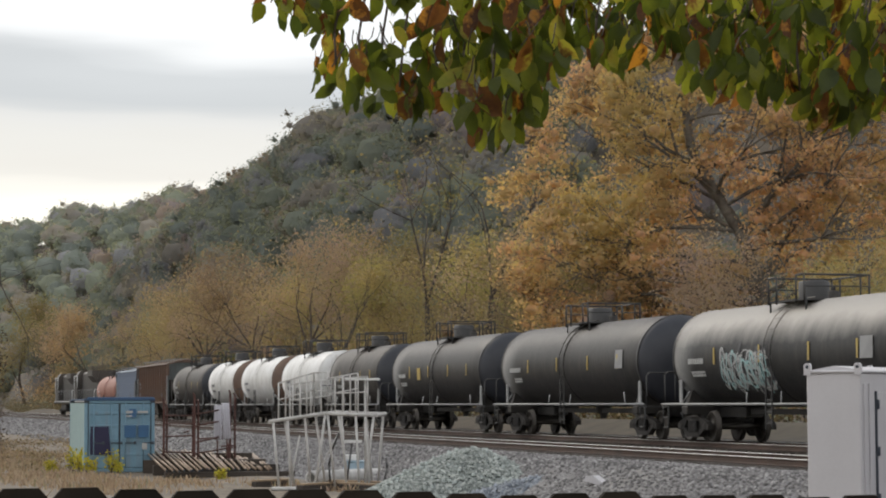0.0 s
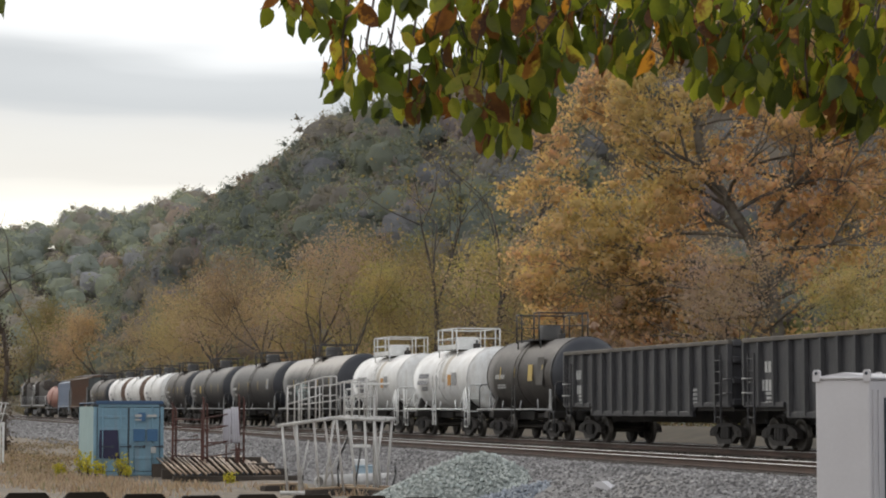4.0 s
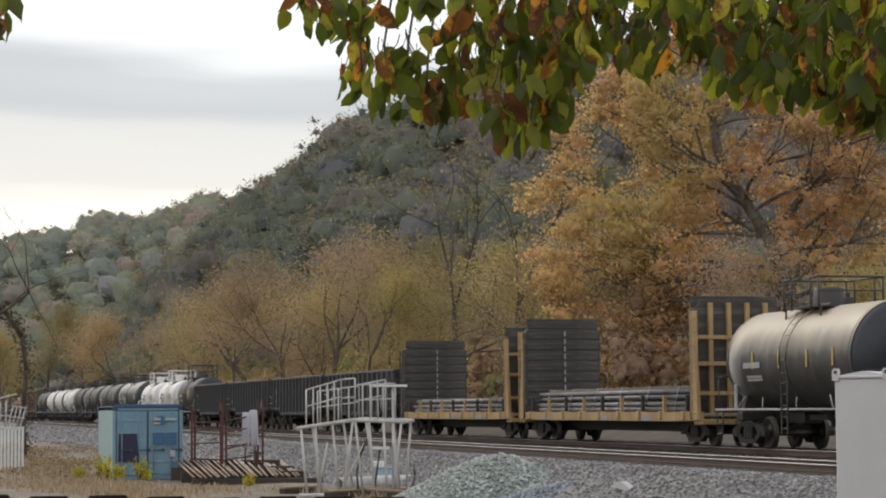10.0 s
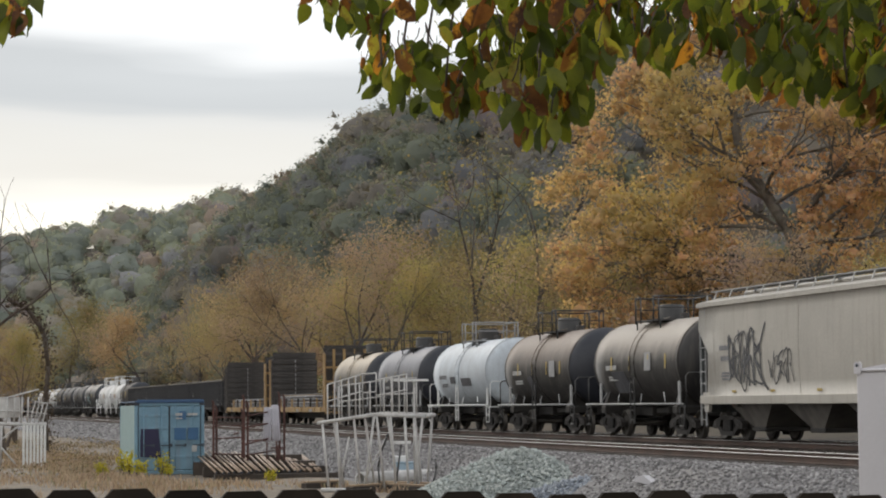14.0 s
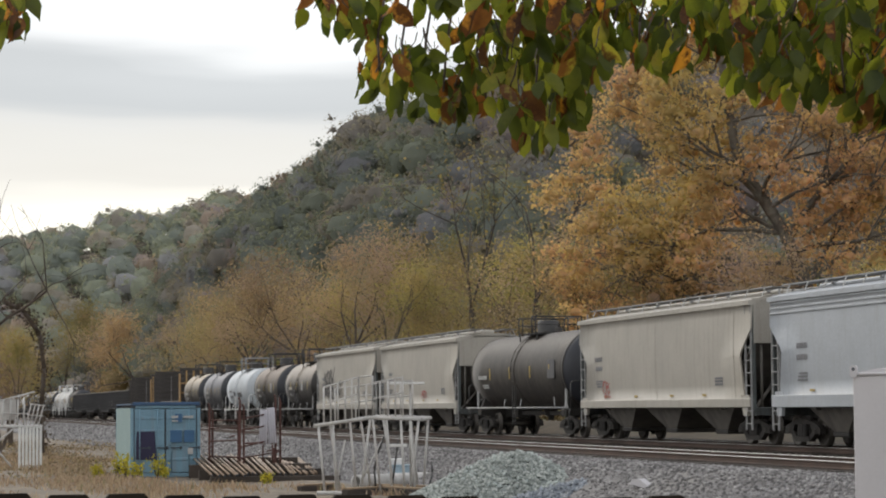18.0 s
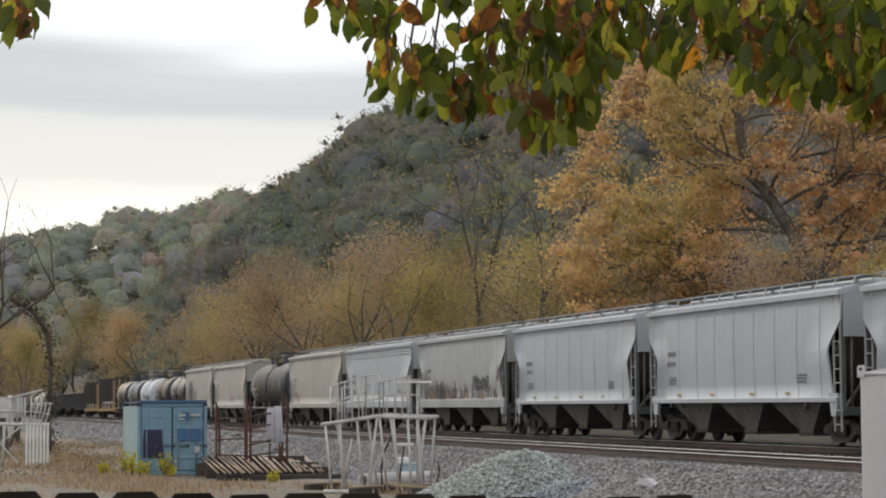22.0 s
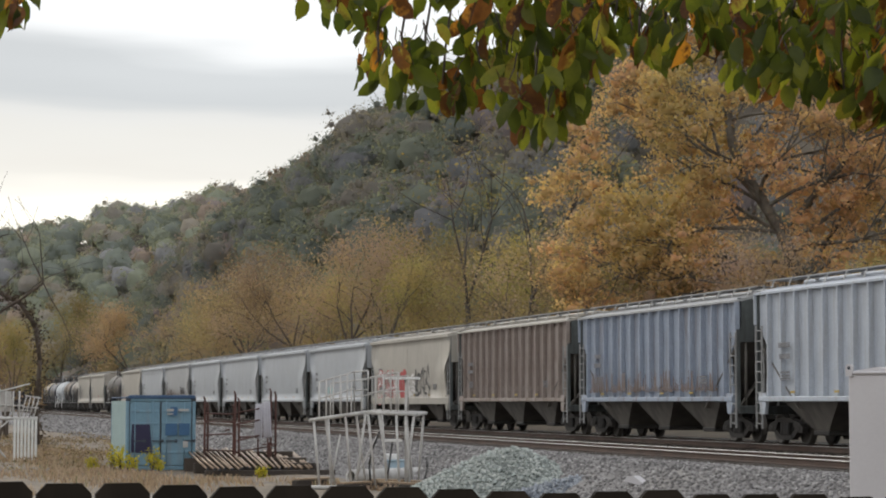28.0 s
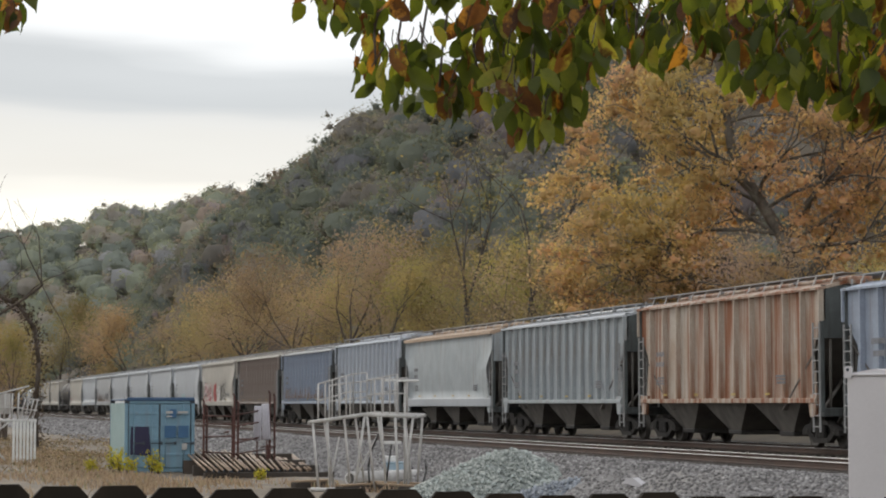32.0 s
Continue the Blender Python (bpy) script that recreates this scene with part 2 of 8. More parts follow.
RUST = (0.16, 0.065, 0.03)
DUST = (0.27, 0.235, 0.19)
M = {
    # tank tops: sky sheen is painted as a paler tone, besides dust
    "black": surface("black_tank_paint", (0.015, 0.0145, 0.015), (0.028, 0.025, 0.024), 0.5, streak=DUST, amount=0.10, spec=0.4, dusty_sheen=((0.072, 0.063, 0.056), 2.5, 4.3)),
    "pale_topped": surface("pale_sheen_over_black_paint", (0.018, 0.018, 0.019), (0.028, 0.027, 0.026), 0.5, streak=DUST, amount=0.08, spec=0.35, dusty_sheen=((0.33, 0.305, 0.275), 2.75, 3.45)),
    "dusty_black": surface("dusty_black_paint", (0.032, 0.028, 0.026), (0.055, 0.048, 0.042), 0.55, streak=DUST, amount=0.18, spec=0.35, dusty_sheen=((0.088, 0.076, 0.066), 2.4, 4.6)),
    "tan_black": surface("tan_over_black_paint", (0.020, 0.0185, 0.0175), (0.036, 0.033, 0.031), 0.5, streak=DUST, amount=0.22, spec=0.4, dusty_sheen=((0.19, 0.148, 0.117), 2.45, 3.2)),
    "grey_tank": surface("grey_tank_paint", (0.085, 0.086, 0.095), (0.055, 0.055, 0.061), 0.5, streak=(0.22, 0.22, 0.23), amount=0.35, dusty_sheen=((0.20, 0.20, 0.22), 2.2, 3.2)),
    "silver_tank": surface("silver_tank_paint", (0.026, 0.024, 0.023), (0.046, 0.042, 0.039), 0.5, streak=(0.22, 0.20, 0.18), amount=0.25, spec=0.4, dusty_sheen=((0.30, 0.262, 0.222), 2.5, 3.15)),
    "cream_tank": surface("cream_tank_paint", (0.030, 0.027, 0.025), (0.055, 0.049, 0.044), 0.45, streak=(0.20, 0.17, 0.13), amount=0.25, dusty_sheen=((0.42, 0.35, 0.26), 2.55, 3.35)),
    "white_tank": surface("white_tank_paint", (0.72, 0.72, 0.71), (0.60, 0.59, 0.57), 0.45, streak=(0.33, 0.27, 0.21), amount=0.35),
    "pale_blue_tank": surface("pale_blue_white_paint", (0.50, 0.545, 0.58), (0.43, 0.46, 0.49), 0.5, streak=(0.30, 0.30, 0.31), amount=0.35),
    "red_tank": surface("faded_red_paint", (0.34, 0.15, 0.11), (0.27, 0.12, 0.09), 0.6),
    "blue_black": surface("blue_black_head", (0.02, 0.022, 0.03), (0.03, 0.032, 0.04), 0.5),
    "gondola": surface("dull_black_steel", (0.022, 0.022, 0.026), (0.040, 0.039, 0.043), 0.5, streak=(0.10, 0.095, 0.09), amount=0.3, reach=(6, 6, 0.4)),
    "yellow": surface("faded_yellow_paint", (0.40, 0.27, 0.12), (0.30, 0.195, 0.095), 0.65, streak=RUST, amount=0.45),
    "bulkhead": surface("dark_bulkhead_planks", (0.034, 0.030, 0.028), (0.062, 0.055, 0.05), 0.75, reach=(0.4, 6, 9), streak=(0.17, 0.16, 0.15), amount=0.55),
    "beige": surface("beige_hopper_paint", (0.415, 0.388, 0.342), (0.36, 0.337, 0.297), 0.55, coarse=0.5, streak=(0.24, 0.20, 0.16), amount=0.3),
    "pale": surface("pale_grey_hopper_paint", (0.41, 0.435, 0.465), (0.37, 0.39, 0.415), 0.5, coarse=0.5, streak=(0.29, 0.275, 0.26), amount=0.25),
    "light": surface("light_grey_hopper_paint", (0.375, 0.385, 0.395), (0.315, 0.32, 0.325), 0.55, coarse=0.6, streak=(0.25, 0.225, 0.20), amount=0.35),
    "pale_grab": surface("pale_bracket_paint", (0.50, 0.50, 0.49), (0.40, 0.395, 0.385), 0.6),
    "drip": surface("rust_drip", (0.125, 0.078, 0.058), (0.20, 0.145, 0.115), 0.75),
    "chord": surface("dusty_top_chord", (0.115, 0.10, 0.082), (0.07, 0.062, 0.054), 0.75),
    "brown": surface("dirty_brown_hopper_paint", (0.31, 0.265, 0.24), (0.235, 0.19, 0.168), 0.65, streak=(0.13, 0.085, 0.065), amount=0.75, reach=(4, 4, 0.25), edge=(0.5, 0.66)),
    "blue_grey": surface("blue_grey_hopper_paint", (0.32, 0.37, 0.455), (0.27, 0.305, 0.37), 0.6, streak=(0.15, 0.115, 0.095), amount=0.7, reach=(4, 4, 0.25), edge=(0.54, 0.68)),
    "white_rib": surface("white_hopper_paint", (0.47, 0.51, 0.57), (0.42, 0.455, 0.51), 0.55, streak=(0.31, 0.29, 0.27), amount=0.4),
    "green_grey": surface("green_grey_hopper_paint", (0.36, 0.39, 0.405), (0.30, 0.33, 0.345), 0.6, streak=(0.22, 0.15, 0.10), amount=0.5, edge=(0.54, 0.70)),
    "rusty": surface("rusted_white_hopper_paint", (0.47, 0.42, 0.36), (0.38, 0.29, 0.22), 0.75, coarse=0.8, streak=(0.22, 0.072, 0.025), amount=0.96, reach=(3.2, 3.2, 0.16), edge=(0.42, 0.60)),
    "tan_cap": surface("tan_stained_roof", (0.45, 0.33, 0.24), (0.38, 0.28, 0.2), 0.65),
    "box_brown": surface("oxide_brown_paint", (0.17, 0.11, 0.08), (0.13, 0.085, 0.065), 0.65, streak=RUST, amount=0.4),
    # slope sheets and bays, darker than the body paint
    "slope": surface("dark_slope_sheet", (0.16, 0.145, 0.13), (0.10, 0.09, 0.08), 0.7),
    "bay": surface("dark_streaked_hopper_bay", (0.125, 0.112, 0.098), (0.06, 0.053, 0.047), 0.7, coarse=0.8, streak=(0.035, 0.03, 0.027), amount=0.7, reach=(1.5, 1.5, 0.4)),
    # grimy car ends, the shade between cars darkened into their colour
    "shaded_end": surface("grimy_shaded_end", (0.10, 0.115, 0.115), (0.065, 0.07, 0.07), 0.7, streak=(0.04, 0.036, 0.033), amount=0.6),
    "white_spray": surface("white_spray", (0.72, 0.70, 0.69), (0.60, 0.58, 0.57), 0.6),
    "streak": surface("dirty_white_paint", (0.42, 0.37, 0.30), (0.56, 0.53, 0.48), 0.6, coarse=2.5, streak=(0.24, 0.185, 0.13), amount=0.6, reach=(6, 6, 0.6)),
    "shaft": surface("dark_underframe", (0.024, 0.022, 0.021), (0.04, 0.035, 0.031), 0.75),
    "truck": surface("dusty_truck_iron", (0.028, 0.023, 0.020), (0.016, 0.014, 0.0125), 0.8),
    "tread": surface("worn_wheel_steel", (0.075, 0.066, 0.058), (0.045, 0.04, 0.035), 0.5, metal=0.6),
    "grab": surface("grey_grab_iron", (0.33, 0.33, 0.33), (0.25, 0.25, 0.25), 0.6),
    "white_iron": surface("white_grab_iron", (0.72, 0.72, 0.71), (0.6, 0.6, 0.58), 0.5),
    "black_iron": surface("black_iron", (0.03, 0.03, 0.03), (0.05, 0.047, 0.045), 0.55),
    "mark_white": surface("white_stencil", (0.45, 0.45, 0.44), (0.33, 0.33, 0.32), 0.6),
    "mark_dark": surface("dark_stencil", (0.17, 0.17, 0.18), (0.24, 0.24, 0.25), 0.6),
    "mark_black": surface("black_spray", (0.05, 0.05, 0.055), (0.08, 0.08, 0.085), 0.6),
    "mark_yellow": surface("yellow_reflector", (0.50, 0.36, 0.08), (0.40, 0.28, 0.08), 0.5),
    "mark_orange": surface("orange_placard", (0.55, 0.27, 0.06), (0.48, 0.24, 0.06), 0.5),
    "mark_red": surface("red_spray", (0.42, 0.05, 0.05), (0.36, 0.06, 0.06), 0.5),
    "mark_teal": surface("teal_spray", (0.3, 0.5, 0.5), (0.36, 0.52, 0.52), 0.5),
    "grey_pipe": surface("bundled_steel_pipe", (0.20, 0.20, 0.21), (0.11, 0.105, 0.105), 0.5, metal=0.3),
    "timber": surface("weathered_timber", (0.33, 0.24, 0.15), (0.24, 0.17, 0.11), 0.8, reach=(0.6, 8, 8), streak=(0.14, 0.1, 0.07), amount=0.5),
    "tan_pipe": surface("tan_rusted_pipe", (0.36, 0.27, 0.19), (0.21, 0.14, 0.09), 0.45, metal=0.2, streak=(0.13, 0.08, 0.05), amount=0.5),
    "rail_side": surface("rusted_rail", (0.085, 0.050, 0.036), (0.052, 0.034, 0.026), 0.75),
    "rail_top": surface("polished_rail_head", (0.66, 0.65, 0.64), (0.52, 0.51, 0.50), 0.42, metal=0.75, bump=0),
    "tie": surface("creosoted_tie", (0.042, 0.034, 0.028), (0.068, 0.054, 0.044), 0.85, vary=0.3),
    "ballast": surface("grey_ballast", (0.185, 0.18, 0.182), (0.115, 0.11, 0.112), 0.9, coarse=0.9, fine=3.2, grain=0.5, bump=0.6, streak=(0.24, 0.225, 0.205), amount=0.6, reach=(0.3, 0.12, 0.3)),
    "oily_shaded_ballast": surface("oily_shaded_ballast", (0.030, 0.027, 0.025), (0.018, 0.016, 0.015), 0.9, coarse=0.9, fine=3.2, grain=0.5, bump=0.6),
    "stone": surface("crushed_stone", (0.40, 0.40, 0.40), (0.26, 0.26, 0.265), 0.85, vary=0.4),
    "pile_stone": surface("pale_green_crushed_stone", (0.42, 0.455, 0.43), (0.30, 0.335, 0.325), 0.85, coarse=0.7, vary=0.3),
    "blue_stone": surface("blue_grey_crushed_stone", (0.25, 0.275, 0.315), (0.33, 0.35, 0.375), 0.85, coarse=0.7, vary=0.3),
    "dirt": surface("dry_yard_dirt", (0.205, 0.165, 0.12), (0.135, 0.112, 0.085), 0.95, coarse=0.35, fine=2.6, grain=0.5, bump=0.5, streak=(0.27, 0.25, 0.225), amount=0.6, reach=(0.16, 0.10, 0.1)),
    "hill_soil": surface("leaf_litter", (0.105, 0.084, 0.06), (0.075, 0.063, 0.046), 0.95, coarse=0.05, fine=0.8, grain=0.4),
    "bark": surface("grey_brown_bark", (0.12, 0.095, 0.075), (0.075, 0.06, 0.05), 0.9, fine=9),
    "dark_bark": surface("dark_bark", (0.10, 0.085, 0.072), (0.07, 0.06, 0.052), 0.9, fine=9),
    "pale_bark": surface("pale_peeling_bark", (0.19, 0.175, 0.15), (0.075, 0.062, 0.05), 0.85, coarse=1.6, fine=6),
    "cabinet_paint": surface("white_enclosure_paint", (0.53, 0.515, 0.53), (0.485, 0.47, 0.485), 0.5, coarse=0.7, grain=0.03, bump=0.03),
    "container_side": surface("pale_green_container_paint", (0.36, 0.47, 0.46), (0.31, 0.41, 0.41), 0.6),
    "container_door": surface("blue_container_paint", (0.175, 0.305, 0.395), (0.14, 0.255, 0.335), 0.6, streak=(0.22, 0.16, 0.12), amount=0.25),
    "container_roof": surface("deep_blue_roof_paint", (0.035, 0.085, 0.18), (0.03, 0.07, 0.14), 0.6),
    "navy": surface("navy_patch", (0.012, 0.011, 0.045), (0.018, 0.016, 0.055), 0.6),
    "blue_label": surface("blue_label", (0.032, 0.10, 0.21), (0.036, 0.115, 0.235), 0.5),
    "gasket": surface("dark_gasket", (0.035, 0.045, 0.06), (0.05, 0.06, 0.075), 0.7),
    "platform_paint": surface("chalky_white_paint", (0.56, 0.55, 0.53), (0.40, 0.39, 0.375), 0.6, streak=RUST, amount=0.25, coarse=2.0),
    "red_rack": surface("red_oxide_rack", (0.10, 0.040, 0.032), (0.065, 0.032, 0.026), 0.75),
    "wrap": surface("white_wrapping", (0.50, 0.49, 0.53), (0.40, 0.39, 0.44), 0.5),
    "blue_tub": surface("pale_blue_plastic", (0.30, 0.40, 0.47), (0.26, 0.35, 0.42), 0.5),
    "fence": surface("dark_stained_picket", (0.014, 0.011, 0.008), (0.024, 0.019, 0.014), 0.9, reach=(9, 9, 0.8), streak=(0.04, 0.03, 0.022), amount=0.5, vary=0.3, spec=0.2),
    "rubber": surface("black_hose_rubber", (0.025, 0.025, 0.025), (0.04, 0.04, 0.04), 0.6),
    "glass": surface("dark_window_glass", (0.02, 0.025, 0.03), (0.03, 0.035, 0.04), 0.1),
    "twig": surface("dark_twig", (0.06, 0.045, 0.035), (0.09, 0.065, 0.05), 0.8),
}
LEAF = {
    "near": foliage("mixed_autumn_leaf", [(0.0, (0.045, 0.067, 0.013)), (0.40, (0.100, 0.128, 0.020)), (0.68, (0.240, 0.275, 0.034)), (0.78, (0.360, 0.330, 0.050)),
                                          (0.84, (0.170, 0.078, 0.022)), (0.95, (0.100, 0.040, 0.018)), (1.0, (0.550, 0.260, 0.040))], 0.75, True, 0.02),
    "near_mass": foliage("dense_autumn_leaf", [(0.0, (0.055, 0.075, 0.017)), (0.45, (0.115, 0.140, 0.025)), (0.76, (0.260, 0.285, 0.040)), (0.84, (0.300, 0.260, 0.050)),
                                               (0.88, (0.170, 0.075, 0.026)), (1.0, (0.110, 0.046, 0.022))], 0.75, tuft=(14.0, 0.85, 1.12)),
    "orange": foliage("russet_leaf", [(0.0, (0.36, 0.27, 0.21)), (0.3, (0.53, 0.355, 0.245)), (0.55, (0.64, 0.410, 0.255)), (0.75, (0.64, 0.480, 0.275)), (0.9, (0.54, 0.500, 0.285)), (1.0, (0.64, 0.490, 0.41))],
                      0.56, tuft=(0.8, 0.86, 1.12), blend=((0.48, 0.40, 0.19), 0.11), own=0.62),
    "gold": foliage("gold_green_leaf", [(0.0, (0.329, 0.263, 0.194)), (0.5, (0.359, 0.285, 0.206)), (1.0, (0.400, 0.316, 0.211))], 0.5, tuft=(0.5, 0.84, 1.12), blend=((0.355, 0.258, 0.227), 0.25)),
    "green": foliage("dull_green_leaf", [(0.0, (0.297, 0.283, 0.144)), (0.5, (0.333, 0.314, 0.156)), (1.0, (0.387, 0.348, 0.168))], 0.5, tuft=(0.5, 0.84, 1.12), blend=((0.411, 0.316, 0.180), 0.25)),
    "brown": foliage("brown_leaf", [(0.0, (0.372, 0.284, 0.225)), (0.5, (0.408, 0.308, 0.241)), (1.0, (0.439, 0.332, 0.254))], 0.5, tuft=(0.5, 0.84, 1.12), blend=((0.382, 0.332, 0.196), 0.25)),
    "pink": foliage("pinkish_brown_leaf", [(0.0, (0.380, 0.270, 0.201)), (0.5, (0.460, 0.328, 0.236)), (1.0, (0.437, 0.345, 0.253))], 0.5, tuft=(0.5, 0.84, 1.12)),
    "brush": foliage("dark_brush", [(0.0, (0.105, 0.086, 0.058)), (0.5, (0.150, 0.122, 0.074)), (1.0, (0.195, 0.160, 0.092))], 0.3),
    "vine": foliage("dark_vine", [(0.0, (0.06, 0.048, 0.04)), (1.0, (0.11, 0.085, 0.065))], 0.2),
    # hill leaves: distance haze is mixed into these colours, paler and bluer
    "pine": foliage("hazed_pine_needles", [(0.0, (0.224, 0.254, 0.241)), (0.5, (0.243, 0.270, 0.249)), (1.0, (0.261, 0.285, 0.256))], 0.5, tuft=(0.3, 0.88, 1.12), own=0.25),
    "hill_green": foliage("hazed_green_leaf", [(0.0, (0.261, 0.290, 0.252)), (0.5, (0.283, 0.307, 0.256)), (1.0, (0.303, 0.324, 0.262))], 0.5, tuft=(0.3, 0.88, 1.12), own=0.25),
    "hill_brown": foliage("hazed_brown_leaf", [(0.0, (0.312, 0.294, 0.278)), (0.5, (0.329, 0.307, 0.281)), (1.0, (0.345, 0.320, 0.283))], 0.5, tuft=(0.3, 0.88, 1.12), own=0.25),
    "hill_rust": foliage("hazed_rust_leaf", [(0.0, (0.350, 0.300, 0.268)), (0.5, (0.364, 0.307, 0.271)), (1.0, (0.378, 0.314, 0.274))], 0.5, tuft=(0.3, 0.88, 1.12), own=0.25),
    "maroon": foliage("hazed_maroon_leaf", [(0.0, (0.317, 0.280, 0.291)), (0.5, (0.329, 0.287, 0.294)), (1.0, (0.339, 0.292, 0.296))], 0.5, tuft=(0.3, 0.88, 1.12), own=0.25),
    "grey": foliage("hazed_bare_twigs", [(0.0, (0.285, 0.292, 0.321)), (0.5, (0.299, 0.304, 0.328)), (1.0, (0.312, 0.314, 0.338))], 0.5, tuft=(0.3, 0.88, 1.12), own=0.25),
    "wood_gold": foliage("thicket_gold_leaf", [(0.0, (0.298, 0.240, 0.157)), (0.5, (0.390, 0.310, 0.179)), (1.0, (0.496, 0.399, 0.194))], 0.5, tuft=(0.5, 0.86, 1.12), own=0.3),
    "wood_green": foliage("thicket_green_leaf", [(0.0, (0.232, 0.247, 0.137)), (0.5, (0.311, 0.316, 0.157)), (1.0, (0.436, 0.412, 0.179))], 0.5, tuft=(0.5, 0.86, 1.12), own=0.3),
    "wood_brown": foliage("thicket_brown_leaf", [(0.0, (0.311, 0.228, 0.186)), (0.5, (0.396, 0.285, 0.215)), (1.0, (0.488, 0.342, 0.229))], 0.5, tuft=(0.5, 0.86, 1.12), own=0.3),
    "straw": foliage("dry_grass_blade", [(0.0, (0.242, 0.179, 0.143)), (0.5, (0.339, 0.258, 0.201)), (0.85, (0.423, 0.340, 0.274)), (1.0, (0.194, 0.194, 0.128))], 0.3),
    "yellow": foliage("yellow_weed_leaf", [(0.0, (0.40, 0.36, 0.06)), (0.6, (0.62, 0.55, 0.10)), (1.0, (0.40, 0.45, 0.09))], 0.5),
}


# ---- mesh building ----
class Shape:
    """Gathers faces for one part."""

    def __init__(self):
        self.v, self.f, self.s = [], [], []

    def add(self, verts, faces, smooth=False):
        n = len(self.v)
        self.v += [tuple(p) for p in verts]
        self.f += [tuple(n + i for i in q) for q in faces]
        self.s += [smooth] * len(faces)
        return self

    def box(self, x0, x1, y0, y1, z0, z1, c=0.0):
        """A box; c chamfers its edges."""
        if c <= 0:
            v = [(x, y, z) for z in (z0, z1) for y in (y0, y1) for x in (x0, x1)]
            return self.add(v, [(0, 2, 3, 1), (4, 5, 7, 6), (0, 1, 5, 4), (2, 6, 7, 3), (0, 4, 6, 2), (1, 3, 7, 5)])
        c = min(c, (x1 - x0) * 0.45, (y1 - y0) * 0.45, (z1 - z0) * 0.45)
        mid, half = ((x0 + x1) / 2, (y0 + y1) / 2, (z0 + z1) / 2), ((x1 - x0) / 2, (y1 - y0) / 2, (z1 - z0) / 2)
        v, index = [], {}
        signs = [(a, b, d) for a in (-1, 1) for b in (-1, 1) for d in (-1, 1)]
        for s in signs:
            for axis in range(3):
                index[s, axis] = len(v)
                v.append(tuple(mid[k] + s[k] * (half[k] - (0 if k == axis else c)) for k in range(3)))
        faces = []
        for axis in range(3):
            a, b = [k for k in range(3) if k != axis]
            for side in (-1, 1):
                ring = []
                for sa, sb in ((-1, -1), (1, -1), (1, 1), (-1, 1)):
                    s = [0, 0, 0]
                    s[axis], s[a], s[b] = side, sa, sb
                    ring.append(index[tuple(s), axis])
                faces.append(ring)
            for sa in (-1, 1):
                for sb in (-1, 1):
                    s, t = [0, 0, 0], [0, 0, 0]
                    s[axis], s[a], s[b] = -1, sa, sb
                    t[axis], t[a], t[b] = 1, sa, sb
                    s, t = tuple(s), tuple(t)
                    faces.append([index[s, a], index[t, a], index[t, b], index[s, b]])
        for s in signs:
            faces.append([index[s, k] for k in range(3)])
        centre = Vector(mid)
        good = []
        for q in faces:
            p = [Vector(v[i]) for i in q]
            n = (p[1] - p[0]).cross(p[2] - p[0])
            good.append(q if n.dot(sum(p, Vector()) / len(p) - centre) > 0 else q[::-1])
        return self.add(v, good)

    def prism(self, outline, axis, a, b):
        """A polygon pushed from a to b along an axis; outline holds the two other coordinates."""
        def at(p, d):
            return {"x": (d, p[0], p[1]), "y": (p[0], d, p[1]), "z": (p[0], p[1], d)}[axis]
        n = len(outline)
        v = [at(p, a) for p in outline] + [at(p, b) for p in outline]
        faces = [tuple(range(n))[::-1], tuple(range(n, 2 * n))] + [(i, (i + 1) % n, n + (i + 1) % n, n + i) for i in range(n)]
        area = sum(outline[i][0] * outline[(i + 1) % n][1] - outline[(i + 1) % n][0] * outline[i][1] for i in range(n))
        if (area < 0) != ((axis == "y") != (b < a)):
            faces = [q[::-1] for q in faces]
        return self.add(v, faces)

    def rod(self, p, q, r, sides=6, r2=None, caps=True):
        p, q = Vector(p), Vector(q)
        r2 = r if r2 is None else r2
        d = (q - p).normalized()
        u = d.orthogonal().normalized()
        w = d.cross(u)
        ring = [(math.cos(2 * math.pi * i / sides), math.sin(2 * math.pi * i / sides)) for i in range(sides)]
        v = [p + (u * a + w * b) * r for a, b in ring] + [q + (u * a + w * b) * r2 for a, b in ring]
        self.add(v, [(i, (i + 1) % sides, sides + (i + 1) % sides, sides + i) for i in range(sides)], True)
        if caps:
            n = len(self.v) - 2 * sides
            self.f += [tuple(n + i for i in range(sides))[::-1], tuple(n + sides + i for i in range(sides))]
            self.s += [False, False]
        return self

    def path(self, points, r, sides=6):
        for p, q in zip(points[:-1], points[1:]):
            self.rod(p, q, r, sides)
        return self

    def lathe(self, profile, origin, axis, sides=24):
        """profile: (distance along the axis, radius)."""
        o = Vector(origin)
        d = {"x": Vector((1, 0, 0)), "y": Vector((0, 1, 0)), "z": Vector((0, 0, 1))}[axis]
        u = Vector((0, 1, 0)) if axis == "x" else Vector((1, 0, 0))
        w = d.cross(u)
        v, faces = [], []
        for a, r in profile:
            v += [o + d * a + (u * math.cos(t) + w * math.sin(t)) * max(r, 0.001) for t in (2 * math.pi * i / sides for i in range(sides))]
        for k in range(len(profile) - 1):
            for i in range(sides):
                j = (i + 1) % sides
                faces.append((k * sides + i, k * sides + j, (k + 1) * sides + j, (k + 1) * sides + i))
        return self.add(v, faces, True)

    def mesh(self, name):
        me = bpy.data.meshes.new(name)
        me.from_pydata(self.v, [], self.f)
        me.polygons.foreach_set("use_smooth", self.s)
        me.update()
        return me


CACHE = {}


